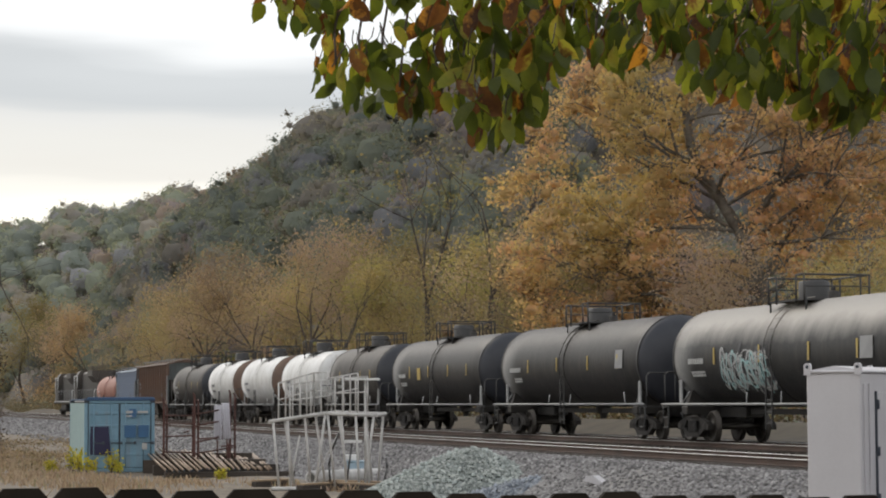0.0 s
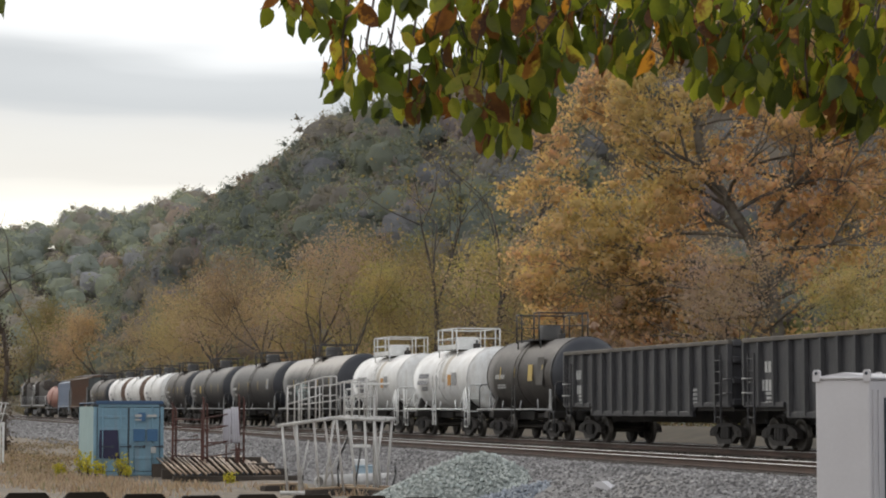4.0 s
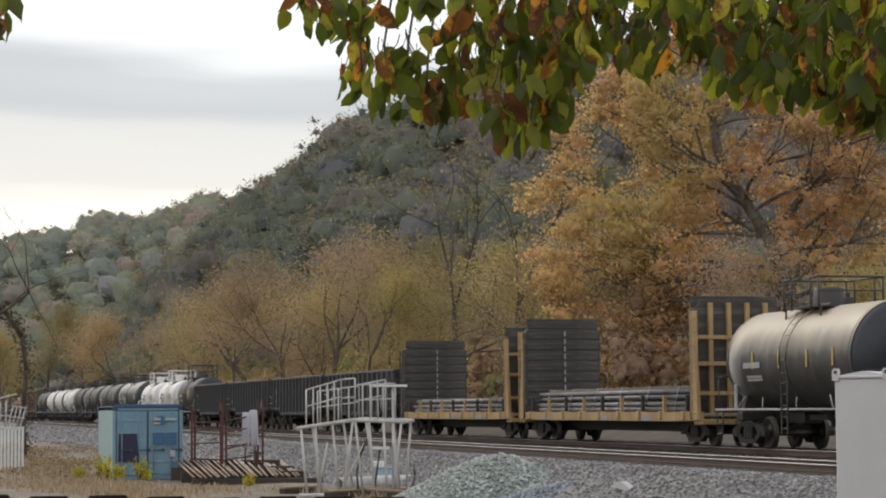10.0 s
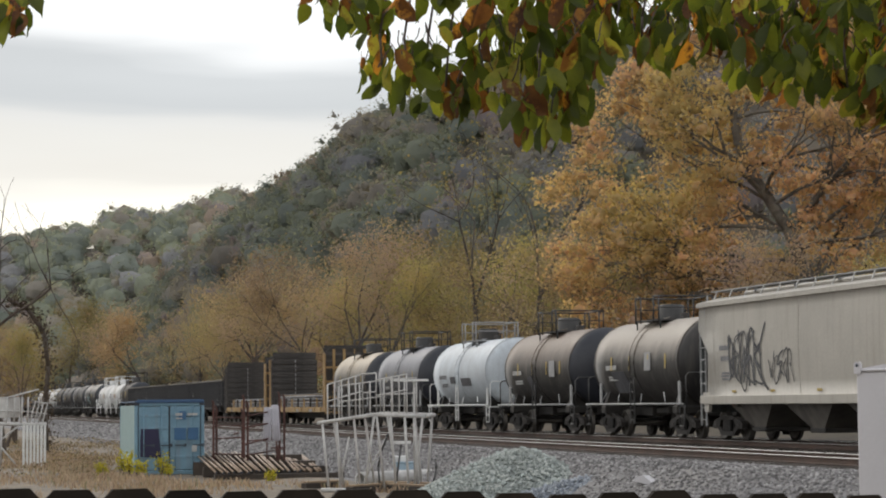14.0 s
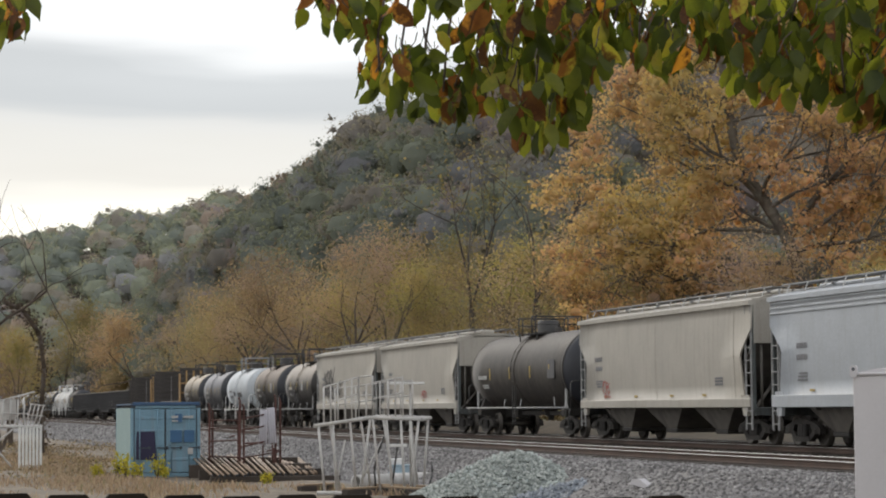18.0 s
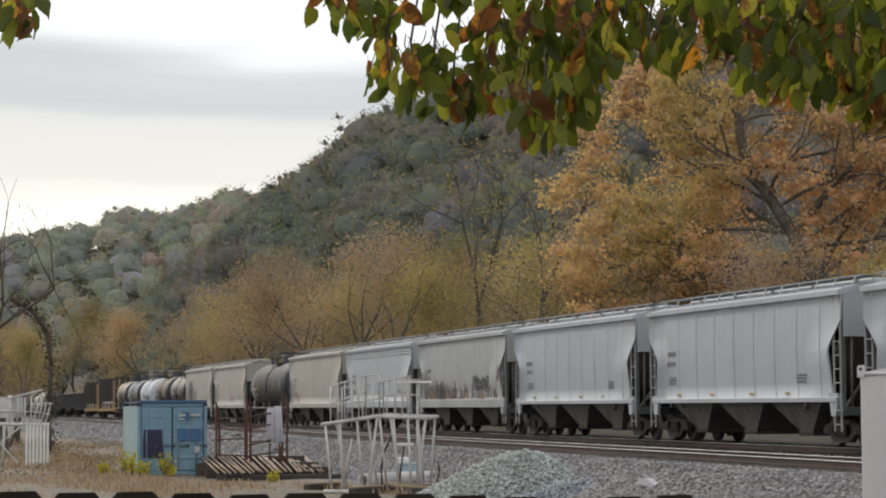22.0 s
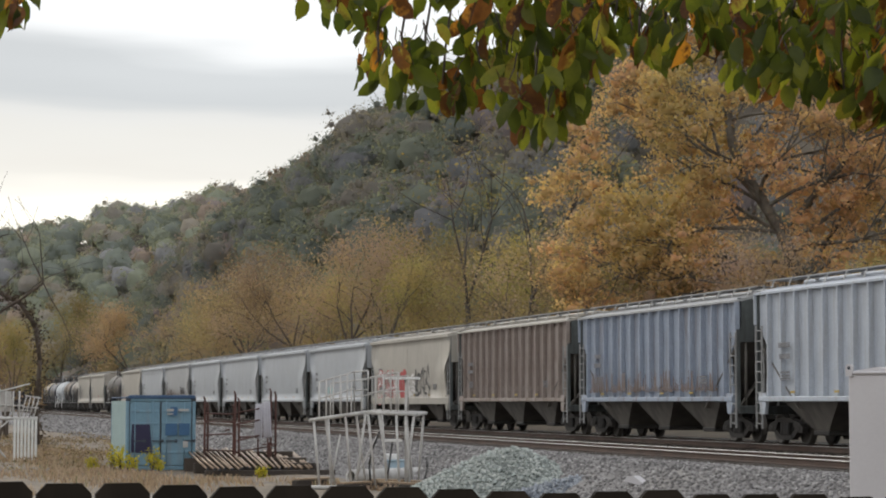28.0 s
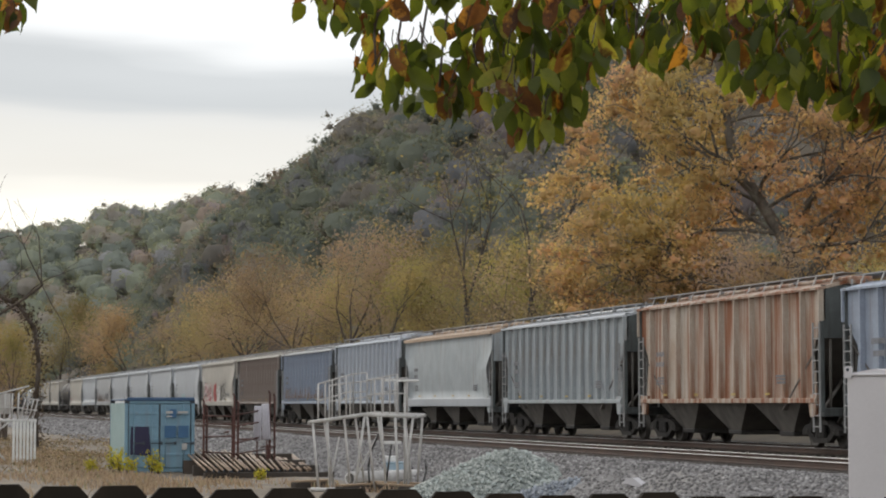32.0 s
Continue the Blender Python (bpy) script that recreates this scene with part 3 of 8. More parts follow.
def part(name, shape, material, parent=None, label="", m=None, key=None, kind=""):
    """Links a Shape (or a ready mesh) as one object under a thing or a part; key shares the mesh between alike pieces."""
    if key is not None and key in CACHE:
        me = CACHE[key]
    else:
        if callable(shape):
            shape = shape()
        me = shape.mesh(name) if isinstance(shape, Shape) else shape
        if not me.materials:
            me.materials.append(None)
        if key is not None:
            CACHE[key] = me
    ob = new(name, me)
    if material is not None:
        ob.material_slots[0].link = "OBJECT"
        ob.material_slots[0].material = material
    if parent is not None:
        ob.parent = parent
    if m is not None:
        ob.matrix_basis = m
    return tagged(ob, label, kind=kind)


def thing(name, label, category, m=None, group="", kind=""):
    ob = new(name)
    ob.empty_display_size = 0.3
    if m is not None:
        ob.matrix_basis = m
    return tagged(ob, label, category, group, kind)


def quads_mesh(name, corners, materials, which=None):
    """One mesh of loose quads; corners: an array n x 4 x 3."""
    n = len(corners)
    me = bpy.data.meshes.new(name)
    me.vertices.add(4 * n)
    me.vertices.foreach_set("co", np.ascontiguousarray(corners, dtype=np.float32).ravel())
    me.loops.add(4 * n)
    me.loops.foreach_set("vertex_index", np.arange(4 * n, dtype=np.int32))
    me.polygons.add(n)
    me.polygons.foreach_set("loop_start", np.arange(0, 4 * n, 4, dtype=np.int32))
    for mat in materials:
        me.materials.append(mat)
    if which is not None:
        me.polygons.foreach_set("material_index", np.asarray(which, dtype=np.int32))
    me.update(calc_edges=True)
    return me


def leaf_quads(rng, centres, size, droop=0.3, slim=0.6, out=None):
    """Loose leaves of about that size round the centres, turned at random; out: ways in which they rather face."""
    n = len(centres)
    normal = rng.normal(size=(n, 3))
    normal /= np.linalg.norm(normal, axis=1)[:, None]
    if out is not None:
        normal = normal * 0.55 + out
    a = np.cross(normal, rng.normal(size=(n, 3)))
    a /= np.linalg.norm(a, axis=1)[:, None] + 1e-9
    b = np.cross(normal, a)
    b /= np.linalg.norm(b, axis=1)[:, None] + 1e-9
    s = (np.asarray(size) * rng.uniform(0.6, 1.35, n))[:, None]
    a, b = a * s * 0.5, b * s * 0.5 * slim
    c = np.asarray(centres)
    return np.stack([c - a, c - b * 0.9 - a * 0.1, c + a, c + b * 0.9 - a * 0.1], axis=1)


def soften(me, ways, loose=0.22):
    """Shading normals that follow the way in which each leaf's bough faces (n x 3, or n x 4 x 3 for its corners)."""
    flat = np.zeros((len(me.polygons), 3), dtype=np.float32)
    me.polygons.foreach_get("normal", flat.ravel())
    own = np.repeat(flat, 4, 0)
    w = ways.reshape(-1, 3) if ways.ndim == 3 else np.repeat(ways, 4, 0)
    w = w / (np.linalg.norm(w, axis=1)[:, None] + 1e-6)
    own = own * loose + w
    own /= np.linalg.norm(own, axis=1)[:, None] + 1e-6
    me.normals_split_custom_set(own.tolist())


# ---- the land: yard, embankment with two tracks, wooded hills ----
NEAR_TRACK, FAR_TRACK = 20.05, 25.9


def smooth(t):
    t = np.clip(t, 0, 1)
    return t * t * (3 - 2 * t)


def land(x, y):
    """Height of the ground."""
    x, y = np.asarray(x, float), np.asarray(y, float)
    bank = 0.99 * smooth((x - 14.6) / 3.2) - 0.45 * smooth((x - 28.0) / 3.0)
    berm = 1.15 * np.exp(-((x - 31.5) / 2.0) ** 2)
    near = 0.75 * smooth((34 - y) / 22) * (1 - smooth((x - 12.0) / 5.0))
    dips = 0.05 * np.sin(x * 0.9 + 1.3) * np.sin(y * 0.37) * (1 - smooth((x - 13) / 2))
    r, az = np.hypot(x, y), np.degrees(np.arctan2(x, np.maximum(y, 1)))
    crest = np.interp(az, [2.5, 4.6, 6.2, 7.2, 8.25, 9.3, 9.75, 10.3, 11.05, 11.65, 12.4, 13.1, 14.0, 18.0, 26.0, 45.0, 70.0],
                      [0, 8, 15, 22.5, 30, 39, 40.5, 44, 48, 51.5, 57, 58.5, 61, 70, 82, 66, 30])
    foot = np.maximum(205, 38 / np.maximum(np.sin(np.radians(np.clip(az, 1, 89))), 0.02))
    hill = crest * smooth((r - foot) / np.maximum(490 - foot, 60)) * (y > 0)
    ridge = np.interp(az, [-40, -5, 3, 4.2, 5.2, 6.4, 7.2, 8.2, 9, 14, 40], [45, 60, 67, 71.5, 73, 78.5, 77.5, 83.5, 86, 91, 80]) * smooth((r - 640) / 380) * (y > 0)
    backs = 3.0 * smooth((r - 500) / 30) * (hill > 12) + 4.0 * smooth((r - 1015) / 45) * (y > 0)
    folds = 0.4 * (1.6 * np.sin(az * 2.1 + r * 0.021) + 1.1 * np.sin(az * 4.7 - r * 0.013)) * smooth((r - 260) / 200)
    return bank + berm + near + dips + np.maximum(hill, ridge) + backs + folds


def ground_sheet():
    xs = np.unique(np.concatenate([np.linspace(-1500, -60, 24), np.linspace(-60, 10, 36), np.linspace(10, 34, 61), np.linspace(34, 320, 80), np.linspace(320, 1600, 30)]))
    ys = np.unique(np.concatenate([np.linspace(-600, 0, 14), np.linspace(0, 150, 120), np.linspace(150, 700, 120), np.linspace(700, 1800, 40)]))
    gx, gy = np.meshgrid(xs, ys)
    gz = land(gx, gy)
    v = np.stack([gx, gy, gz], -1).reshape(-1, 3)
    w = len(xs)
    i = (np.arange(len(ys) - 1)[:, None] * w + np.arange(w - 1)[None, :]).ravel()
    f = np.stack([i, i + 1, i + w + 1, i + w], 1)
    me = bpy.data.meshes.new("ground")
    me.from_pydata(v.tolist(), [], f.tolist())
    cx, cy = v[f, 0].mean(1), v[f, 1].mean(1)
    kinds = np.where(cx > 29, 1, np.where((cx > 14.2) & (cy < 640), 2, 0))
    # ballast round the tracks: oil, plus the train's shade darkened into the colour
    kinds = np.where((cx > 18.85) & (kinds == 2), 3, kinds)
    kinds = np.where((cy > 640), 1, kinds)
    for m in (M["dirt"], M["hill_soil"], M["ballast"], M["oily_shaded_ballast"]):
        me.materials.append(m)
    me.polygons.foreach_set("material_index", kinds.astype(np.int32))
    me.polygons.foreach_set("use_smooth", [True] * len(f))
    me.update()
    tagged(new("ground", me), "dry yard dirt, grey ballast bank and wooded slopes", "ground", kind="structure")


ground_sheet()


def rail_shape(y0, y1):
    s = Shape()
    s.prism([(-0.07, -0.16), (0.07, -0.16), (0.07, -0.145), (0.015, -0.13), (0.015, -0.045), (0.035, -0.035), (0.035, -0.004), (-0.035, -0.004), (-0.035, -0.035),
             (-0.015, -0.045), (-0.015, -0.13), (-0.07, -0.145)], "y", y0, y1)
    return s


def railway(name, x, label):
    track = thing(name, label, "track", pose(x, 0, RAIL), kind="structure")
    for side in (-0.753, 0.753):
        rail = part("rail", lambda: rail_shape(-60, 640), M["rail_side"], track, m=pose(side, 0, 0), key="rail")
        part("rail_head", lambda: Shape().box(-0.037, 0.037, -60, 640, -0.018, 0.0, 0.004), M["rail_top"], rail, "polished steel rail head", key="rail_head")
    return track


near_track = railway("track", NEAR_TRACK, "empty railway track with polished rails on ballast")
far_track = railway("track", FAR_TRACK, "railway track under the train, on dark ballast")


# ---- woods ----
def unit_ball():
    """Corners and quads of a cube swollen into a ball, 24 faces."""
    corners = [p for p in itertools.product((-1, 0, 1), repeat=3) if p != (0, 0, 0)]
    index = {p: k for k, p in enumerate(corners)}
    quads = []
    for axis in range(3):
        a, b = (axis + 1) % 3, (axis + 2) % 3
        for side in (-1, 1):
            for i in (-1, 0):
                for j in (-1, 0):
                    ring = []
                    for u, w in ((i, j), (i + 1, j), (i + 1, j + 1), (i, j + 1)):
                        p = [0, 0, 0]
                        p[axis], p[a], p[b] = side, u, w
                        ring.append(index[tuple(p)])
                    quads.append(ring if side > 0 else ring[::-1])
    v = np.array(corners, float)
    return v / np.linalg.norm(v, axis=1)[:, None], np.array(quads)


BALL, BALL_QUADS = unit_ball()


def boughs(rng, mids, radii, leaves, size, flat=0.8, core=0.8, slim=0.8, shell=(0.72, 1.12), heart=0.0):
    """Boughs: a rounded dense core in each and leaves round it; heart: the radius of a larger core in the first one.
    Gives quads, the ways that their corners face and the bough of each."""
    k = len(mids)
    squash = np.array((1, 1, flat))
    inner, outer, share = radii * core, radii.copy(), radii ** 2
    if heart:
        inner[0], outer[0] = heart, heart
        share[0] = share[1:].sum() * 0.8
    v = BALL[None] * inner[:, None, None] * rng.uniform(0.78, 1.15, (k, len(BALL), 1)) * squash + mids[:, None, :]
    cores = v[:, BALL_QUADS].reshape(-1, 4, 3)
    core_way = np.tile(BALL[BALL_QUADS], (k, 1, 1))
    core_of = np.repeat(np.arange(k), len(BALL_QUADS))
    pick = rng.choice(k, leaves, p=share / share.sum())
    d = rng.normal(size=(leaves, 3))
    d /= np.linalg.norm(d, axis=1)[:, None]
    reach = np.where((pick == 0) & (heart > 0), rng.uniform(0.9, 1.3, leaves), rng.uniform(*shell, leaves))
    at = mids[pick] + d * (outer[pick] * reach)[:, None] * squash
    ways = np.concatenate([core_way, np.repeat(d[:, None, :], 4, 1)])
    return np.concatenate([cores, leaf_quads(rng, at, size, 0.1, slim, d * 0.8)]), ways, np.concatenate([core_of, pick])


def hued(me, hue):
    """Writes each leaf's share of its bough's own hue."""
    me.attributes.new("hue", "FLOAT", "FACE").data.foreach_set("value", np.clip(hue, 0, 1).astype(np.float32))


def far_wood(name, label, rng, spots, leaves, size, kinds, mix, tall, wide=(0.52, 0.78), count=(8, 13), heart=0.34):
    """Distant trees on a slope, joined into one."""
    quads, ways, which, hues = [], [], [], []
    cum = np.cumsum(mix)
    for x, y in spots:
        z = float(land(x, y))
        patch = math.sin(x * 0.05 + 1.0) + math.sin(y * 0.037 + x * 0.02)
        kind = int(np.searchsorted(cum, np.clip(rng.uniform() + patch * 0.1, 0, 0.999) * cum[-1]))
        h = rng.uniform(*tall)
        w = h * rng.uniform(*wide)
        k = int(rng.integers(*count))
        mids = np.clip(rng.normal(size=(k, 3)) * (0.25, 0.25, 0.22), (-0.44, -0.44, -0.44), (0.44, 0.44, 0.33))
        if kinds[kind] == "pine":
            mids[:, :2] *= np.clip(0.95 - 0.9 * mids[:, 2:], 0.25, 1.3)
        mids[0] = (0, 0, -0.04)
        radii = rng.uniform(0.10, 0.22, k) * w
        mids = mids * (w, w, h * 0.8) + (x, y, z + h * 0.5)
        q, way, of = boughs(rng, mids, radii, leaves, size, 0.9, 0.34, 0.8, (0.3, 1.4), heart * w)
        out = way * 0.5 + ((mids[of] - (x, y, z + h * 0.5)) / w * 0.7 + (0, 0, 0.55))[:, None, :]
        quads.append(q)
        ways.append(out)
        which.append(np.full(len(q), kind))
        hues.append((rng.uniform(0.15, 0.85) + rng.normal(size=k) * 0.06)[of])
    me = quads_mesh(name, np.concatenate(quads), [LEAF[k] for k in kinds], np.concatenate(which))
    hued(me, np.concatenate(hues))
    soften(me, np.concatenate(ways), 0.15)
    return tagged(new(name, me), label, "forest", kind="stuff")


def slope_spots(rng, az, r, step):
    """Jittered spots on a sector of slope."""
    out = []
    for d in np.arange(r[0], r[1], step):
        for a in np.arange(az[0], az[1], math.degrees(step / d)):
            b, e = math.radians(a + rng.uniform(-0.5, 0.5) * math.degrees(step / d)), d + rng.uniform(-0.5, 0.5) * step
            out.append((e * math.sin(b), e * math.cos(b)))
    return out


rng = np.random.default_rng(5)
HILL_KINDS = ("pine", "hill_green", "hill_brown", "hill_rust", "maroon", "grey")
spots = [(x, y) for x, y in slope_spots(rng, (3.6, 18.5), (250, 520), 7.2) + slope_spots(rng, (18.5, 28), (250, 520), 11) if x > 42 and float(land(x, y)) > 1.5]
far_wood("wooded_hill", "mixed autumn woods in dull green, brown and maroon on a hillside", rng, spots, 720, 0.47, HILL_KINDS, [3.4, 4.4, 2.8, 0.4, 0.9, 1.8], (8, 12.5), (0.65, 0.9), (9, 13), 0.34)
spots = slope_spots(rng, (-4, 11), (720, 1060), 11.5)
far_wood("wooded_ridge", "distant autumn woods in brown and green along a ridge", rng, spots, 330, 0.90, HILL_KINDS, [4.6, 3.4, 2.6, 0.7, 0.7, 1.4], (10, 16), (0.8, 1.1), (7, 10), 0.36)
spots = [(x, y) for x, y in slope_spots(rng, (-6, 5.5), (300, 690), 13.0) if x < 8 or x > 36]
far_wood("valley_woods", "low autumn woods along the valley floor", rng, spots, 560, 0.46, ("pine", "hill_green", "wood_gold", "hill_brown", "hill_rust", "grey"), [1.0, 3.0, 1.4, 2.6, 1.6, 1.2], (8, 13))
spots = [(x, y) for x, y in slope_spots(rng, (6.5, 28), (105, 262), 6.0) if x > 37 + 3 * math.sin(y * 0.11)]
far_wood("thicket", "crowded young trees in khaki, gold and brown between railway and hill", rng, spots, 900, 0.26, ("wood_green", "wood_gold", "wood_brown"), [2.2, 3.4, 3.4], (6.0, 10.0), (0.6, 0.85), (12, 18), 0.12)


def grow(rng, shape, tips, p, d, length, r, level, spread, bend=0.16, fork=(2, 4)):
    """A limb of several tapered pieces that forks at its end."""
    steps = 3 if level else 5
    for k in range(steps):
        d = (d + Vector(rng.normal(size=3) * bend)).normalized()
        q = p + d * (length / steps)
        r2 = r * (0.86 if level else 0.9)
        shape.rod(p, q, r, 7 if level == 0 else 5 if level < 3 else 4, r2, caps=False)
        p, r = q, r2
        if level >= 2:
            tips.append(tuple(p))
        elif level == 1 or k >= 2:
            if rng.uniform() < 0.6:
                side = (d + Vector(rng.normal(size=3) * spread)).normalized()
                if level < 3:
                    grow(rng, shape, tips, p, side, length * 0.6, r * 0.5, level + 1, spread, bend, fork)
    if level < 4 and r > 0.012:
        for _ in range(rng.integers(*fork)):
            side = (d + Vector(rng.normal(size=3) * spread) + Vector((0, 0, 0.12))).normalized()
            grow(rng, shape, tips, p, side, length * rng.uniform(0.55, 0.8), r * 0.62, level + 1, spread, bend, fork)
    else:
        tips.append(tuple(p))


def tree_thing(seed, label, height, trunk_r, bark, leaf, per_tip, size, cloud, spread=0.55, lean=(0, 0, 1), bend=0.14, fork=(2, 4), first=0.36):
    rng = np.random.default_rng(seed)
    wood, tips = Shape(), []
    grow(rng, wood, tips, Vector((0, 0, -0.4)), Vector(lean).normalized(), height * first, trunk_r, 0, spread, bend, fork)
    top = max(t[2] for t in tips)
    scale = height / top
    wood.v = [tuple(c * scale for c in v) for v in wood.v]
    tips = np.array(tips) * scale
    tree = thing("tree", label, "tree")
    part("trunk", wood, bark, tree, "bare branching trunk")
    if per_tip:
        c = np.repeat(tips, per_tip, 0) + rng.normal(size=(len(tips) * per_tip, 3)) * cloud
        c = c[c[:, 2] > height * 0.08]
        out = c - (0, 0, height * 0.45)
        out = out / (np.linalg.norm(out, axis=1)[:, None] + 1e-6)
        me = quads_mesh("crown", leaf_quads(rng, c, size, 0.4, 0.7, out * 0.5), [leaf])
        soften(me, out * 0.8 + (0, 0, 0.8))
        new("crown", me).parent = tree
    return tree


def place(tree, x, y, turn, size=1.0):
    tree.matrix_basis = Matrix.Translation((x, y, float(land(x, y)))) @ Matrix.Rotation(radians(turn), 4, "Z") @ Matrix.Scale(size, 4)
    return tree


def again(tree, x, y, turn, size=1.0):
    m = Matrix.Translation((x, y, float(land(x, y)))) @ Matrix.Rotation(radians(turn), 4, "Z") @ Matrix.Scale(size, 4)
    made = copy_thing(tree, Matrix.Identity(4))
    made.matrix_basis = m
    return made


def polar(az, r):
    return r * math.sin(radians(az)), r * math.cos(radians(az))


gold = tree_thing(11, "slender tree with thinning gold-green autumn leaves", 15, 0.20, M["bark"], LEAF["gold"], 40, 0.20, 0.8)
green = tree_thing(12, "broad tree with dull green leaves turning yellow", 14, 0.22, M["bark"], LEAF["green"], 40, 0.20, 0.8)
brown = tree_thing(13, "half-bare tree with dry brown leaves", 14, 0.20, M["bark"], LEAF["brown"], 38, 0.19, 0.85)
bare = tree_thing(14, "nearly bare dark tree with fine twigs and few leaves", 15, 0.16, M["dark_bark"], LEAF["green"], 7, 0.17, 0.7)
pink = tree_thing(15, "rounded tree with pinkish-brown leaves", 13, 0.22, M["bark"], LEAF["pink"], 32, 0.24, 0.8, spread=0.75)
kinds = {"gold": gold, "green": green, "brown": brown, "bare": bare, "pink": pink}
used = set()
WOOD_EDGE = [("gold", 12.0, 168, 1.0), ("brown", 13.2, 176, 1.0), ("green", 13.9, 160, 0.95), ("gold", 10.6, 205, 1.05), ("green", 11.6, 196, 0.9), ("green", 14.7, 150, 0.8),
             ("bare", 14.95, 136, 1.3), ("bare", 16.1, 130, 1.35), ("brown", 15.9, 145, 0.7), ("green", 16.6, 150, 0.8), ("green", 17.2, 138, 0.85), ("brown", 17.6, 125, 0.85),
             ("gold", 9.6, 222, 1.0), ("brown", 9.0, 250, 1.0), ("green", 8.4, 268, 1.0), ("pink", 6.5, 330, 1.2), ("brown", 7.5, 300, 1.0), ("bare", 7.9, 280, 0.9),
             ("green", 4.9, 420, 1.5), ("gold", 3.6, 480, 1.3), ("green", 2.6, 500, 1.4), ("orange", 0, 0, 0), ("brown", 5.7, 400, 1.2), ("bare", 12.6, 150, 0.75),
             ("green", 19.0, 118, 0.75), ("brown", 18.6, 128, 0.8), ("gold", 20.0, 120, 0.7), ("green", 26.6, 98, 0.55), ("green", 27.6, 96, 0.6), ("green", 24.9, 90, 0.3),
             ("brown", 21.2, 112, 0.7), ("gold", 22.6, 104, 0.62), ("bare", 14.2, 205, 1.2), ("brown", 11.0, 185, 0.75), ("gold", 12.9, 190, 1.05), ("brown", 10.2, 235, 1.1), ("green", 3.1, 138, 0.5), ("gold", 3.3, 150, 0.42)]
for k, (kind, az, r, size) in enumerate(WOOD_EDGE):
    if kind not in kinds:
        continue
    x, y = polar(az, r)
    if kind in used:
        again(kinds[kind], x, y, 67 * k, size)
    else:
        place(kinds[kind], x, y, 67 * k, size)
        used.add(kind)


def big_sycamore():
    """The broad russet tree that leans over the line."""
    rng = np.random.default_rng(21)
    wood, tips = Shape(), []
    base = polar(24.1, 112)
    tree = thing("tree", "broad russet tree with pale peeling upper limbs behind the train", "tree", pose(base[0], base[1], float(land(*base)), 0, 0, -24.1))
    trunk = [(0.3, 0, -0.5), (0, 0, 3.5), (-0.7, 0.2, 7.9), (-1.7, 0.1, 10.5), (-3.1, 0.2, 12.8), (-4.1, 0, 14.8), (-4.4, 0.2, 17.4), (-4.9, 0, 20.5), (-4.7, 0, 23.5)]
    r = 0.48
    for k, (p, q) in enumerate(zip(trunk[:-1], trunk[1:])):
        wood.rod(p, q, r, 8, r * 0.87, caps=False)
        r *= 0.87
        if k >= 1:
            for j in range(5):
                side = -1 if (j + k) % 2 else 1
                d = Vector((side * rng.uniform(0.35, 1.0) - 0.15, rng.uniform(-0.9, 0.9), rng.uniform(0.0, 0.6))).normalized()
                at = Vector(p).lerp(Vector(q), rng.uniform(0.2, 1.0))
                grow(rng, wood, tips, at, d, rng.uniform(3.4, 5.4) * (1.2 if k < 6 else 0.75), r * 0.42, 1, 0.5, 0.15, (2, 4))
    fork = [(-1.5, 0.1, 10.2), (0.2, -0.3, 12.6), (1.6, -0.6, 14.8), (2.9, -0.8, 17.0), (3.8, -0.6, 19.5)]
    r = 0.24
    for p, q in zip(fork[:-1], fork[1:]):
        wood.rod(p, q, r, 7, r * 0.82, caps=False)
        r *= 0.82
        for j in range(4):
            d = Vector((rng.uniform(-0.6, 1.0), rng.uniform(-0.9, 0.9), rng.uniform(0.0, 0.6))).normalized()
            grow(rng, wood, tips, Vector(q), d, rng.uniform(3.0, 4.6), r * 0.5, 1, 0.5, 0.15, (2, 4))
    # long low limbs that spread the crown down to the line
    for k in range(20):
        side = -1 if k % 8 < 5 else 1
        reach = rng.uniform(4.0, 9.0)
        at = Vector((-0.5 - 0.5 * rng.uniform(), 0, rng.uniform(3.5, 9.5)))
        mid = at + Vector((side * reach * 0.6, rng.uniform(-2.5, 1.5), rng.uniform(-0.4, 2.2)))
        wood.rod(at, mid, 0.13, 5, 0.08, caps=False)
        d = Vector((side, rng.uniform(-0.7, 0.5), rng.uniform(-0.25, 0.45))).normalized()
        grow(rng, wood, tips, mid, d, reach * 0.5, 0.075, 1, 0.5, 0.15, (2, 4))
    part("trunk", wood, M["pale_bark"], tree, "leaning trunk with pale mottled limbs")
    # leafy boughs at the limb ends and through the crown, inside its leaning outline
    ends = np.array([p for p in tips if p[2] > 3.0])
    ends = ends[rng.choice(len(ends), min(260, len(ends)), replace=False)]
    fill = rng.uniform((-15, -4.5, 2.5), (10, 5.5, 27), (1500, 3))
    mids = np.concatenate([ends, fill])
    edge = np.interp(mids[:, 2], [2, 5, 9, 13, 17, 20, 24, 28], [-9.5, -12, -14, -14.3, -11.2, -8.8, -6.5, -3.5])
    loose = np.sin(mids[:, 0] * 0.9 + 1.0) + np.sin(mids[:, 2] * 1.05 + mids[:, 0] * 0.4) + np.sin(mids[:, 1] * 1.3 + mids[:, 2] * 0.5)
    good = (mids[:, 0] > edge) & (mids[:, 0] < 9.5 - np.maximum(0, mids[:, 2] - 18) * 0.5) & (loose > -1.3)
    good &= ~((mids[:, 0] > 0.6) & (mids[:, 2] < 7.5))
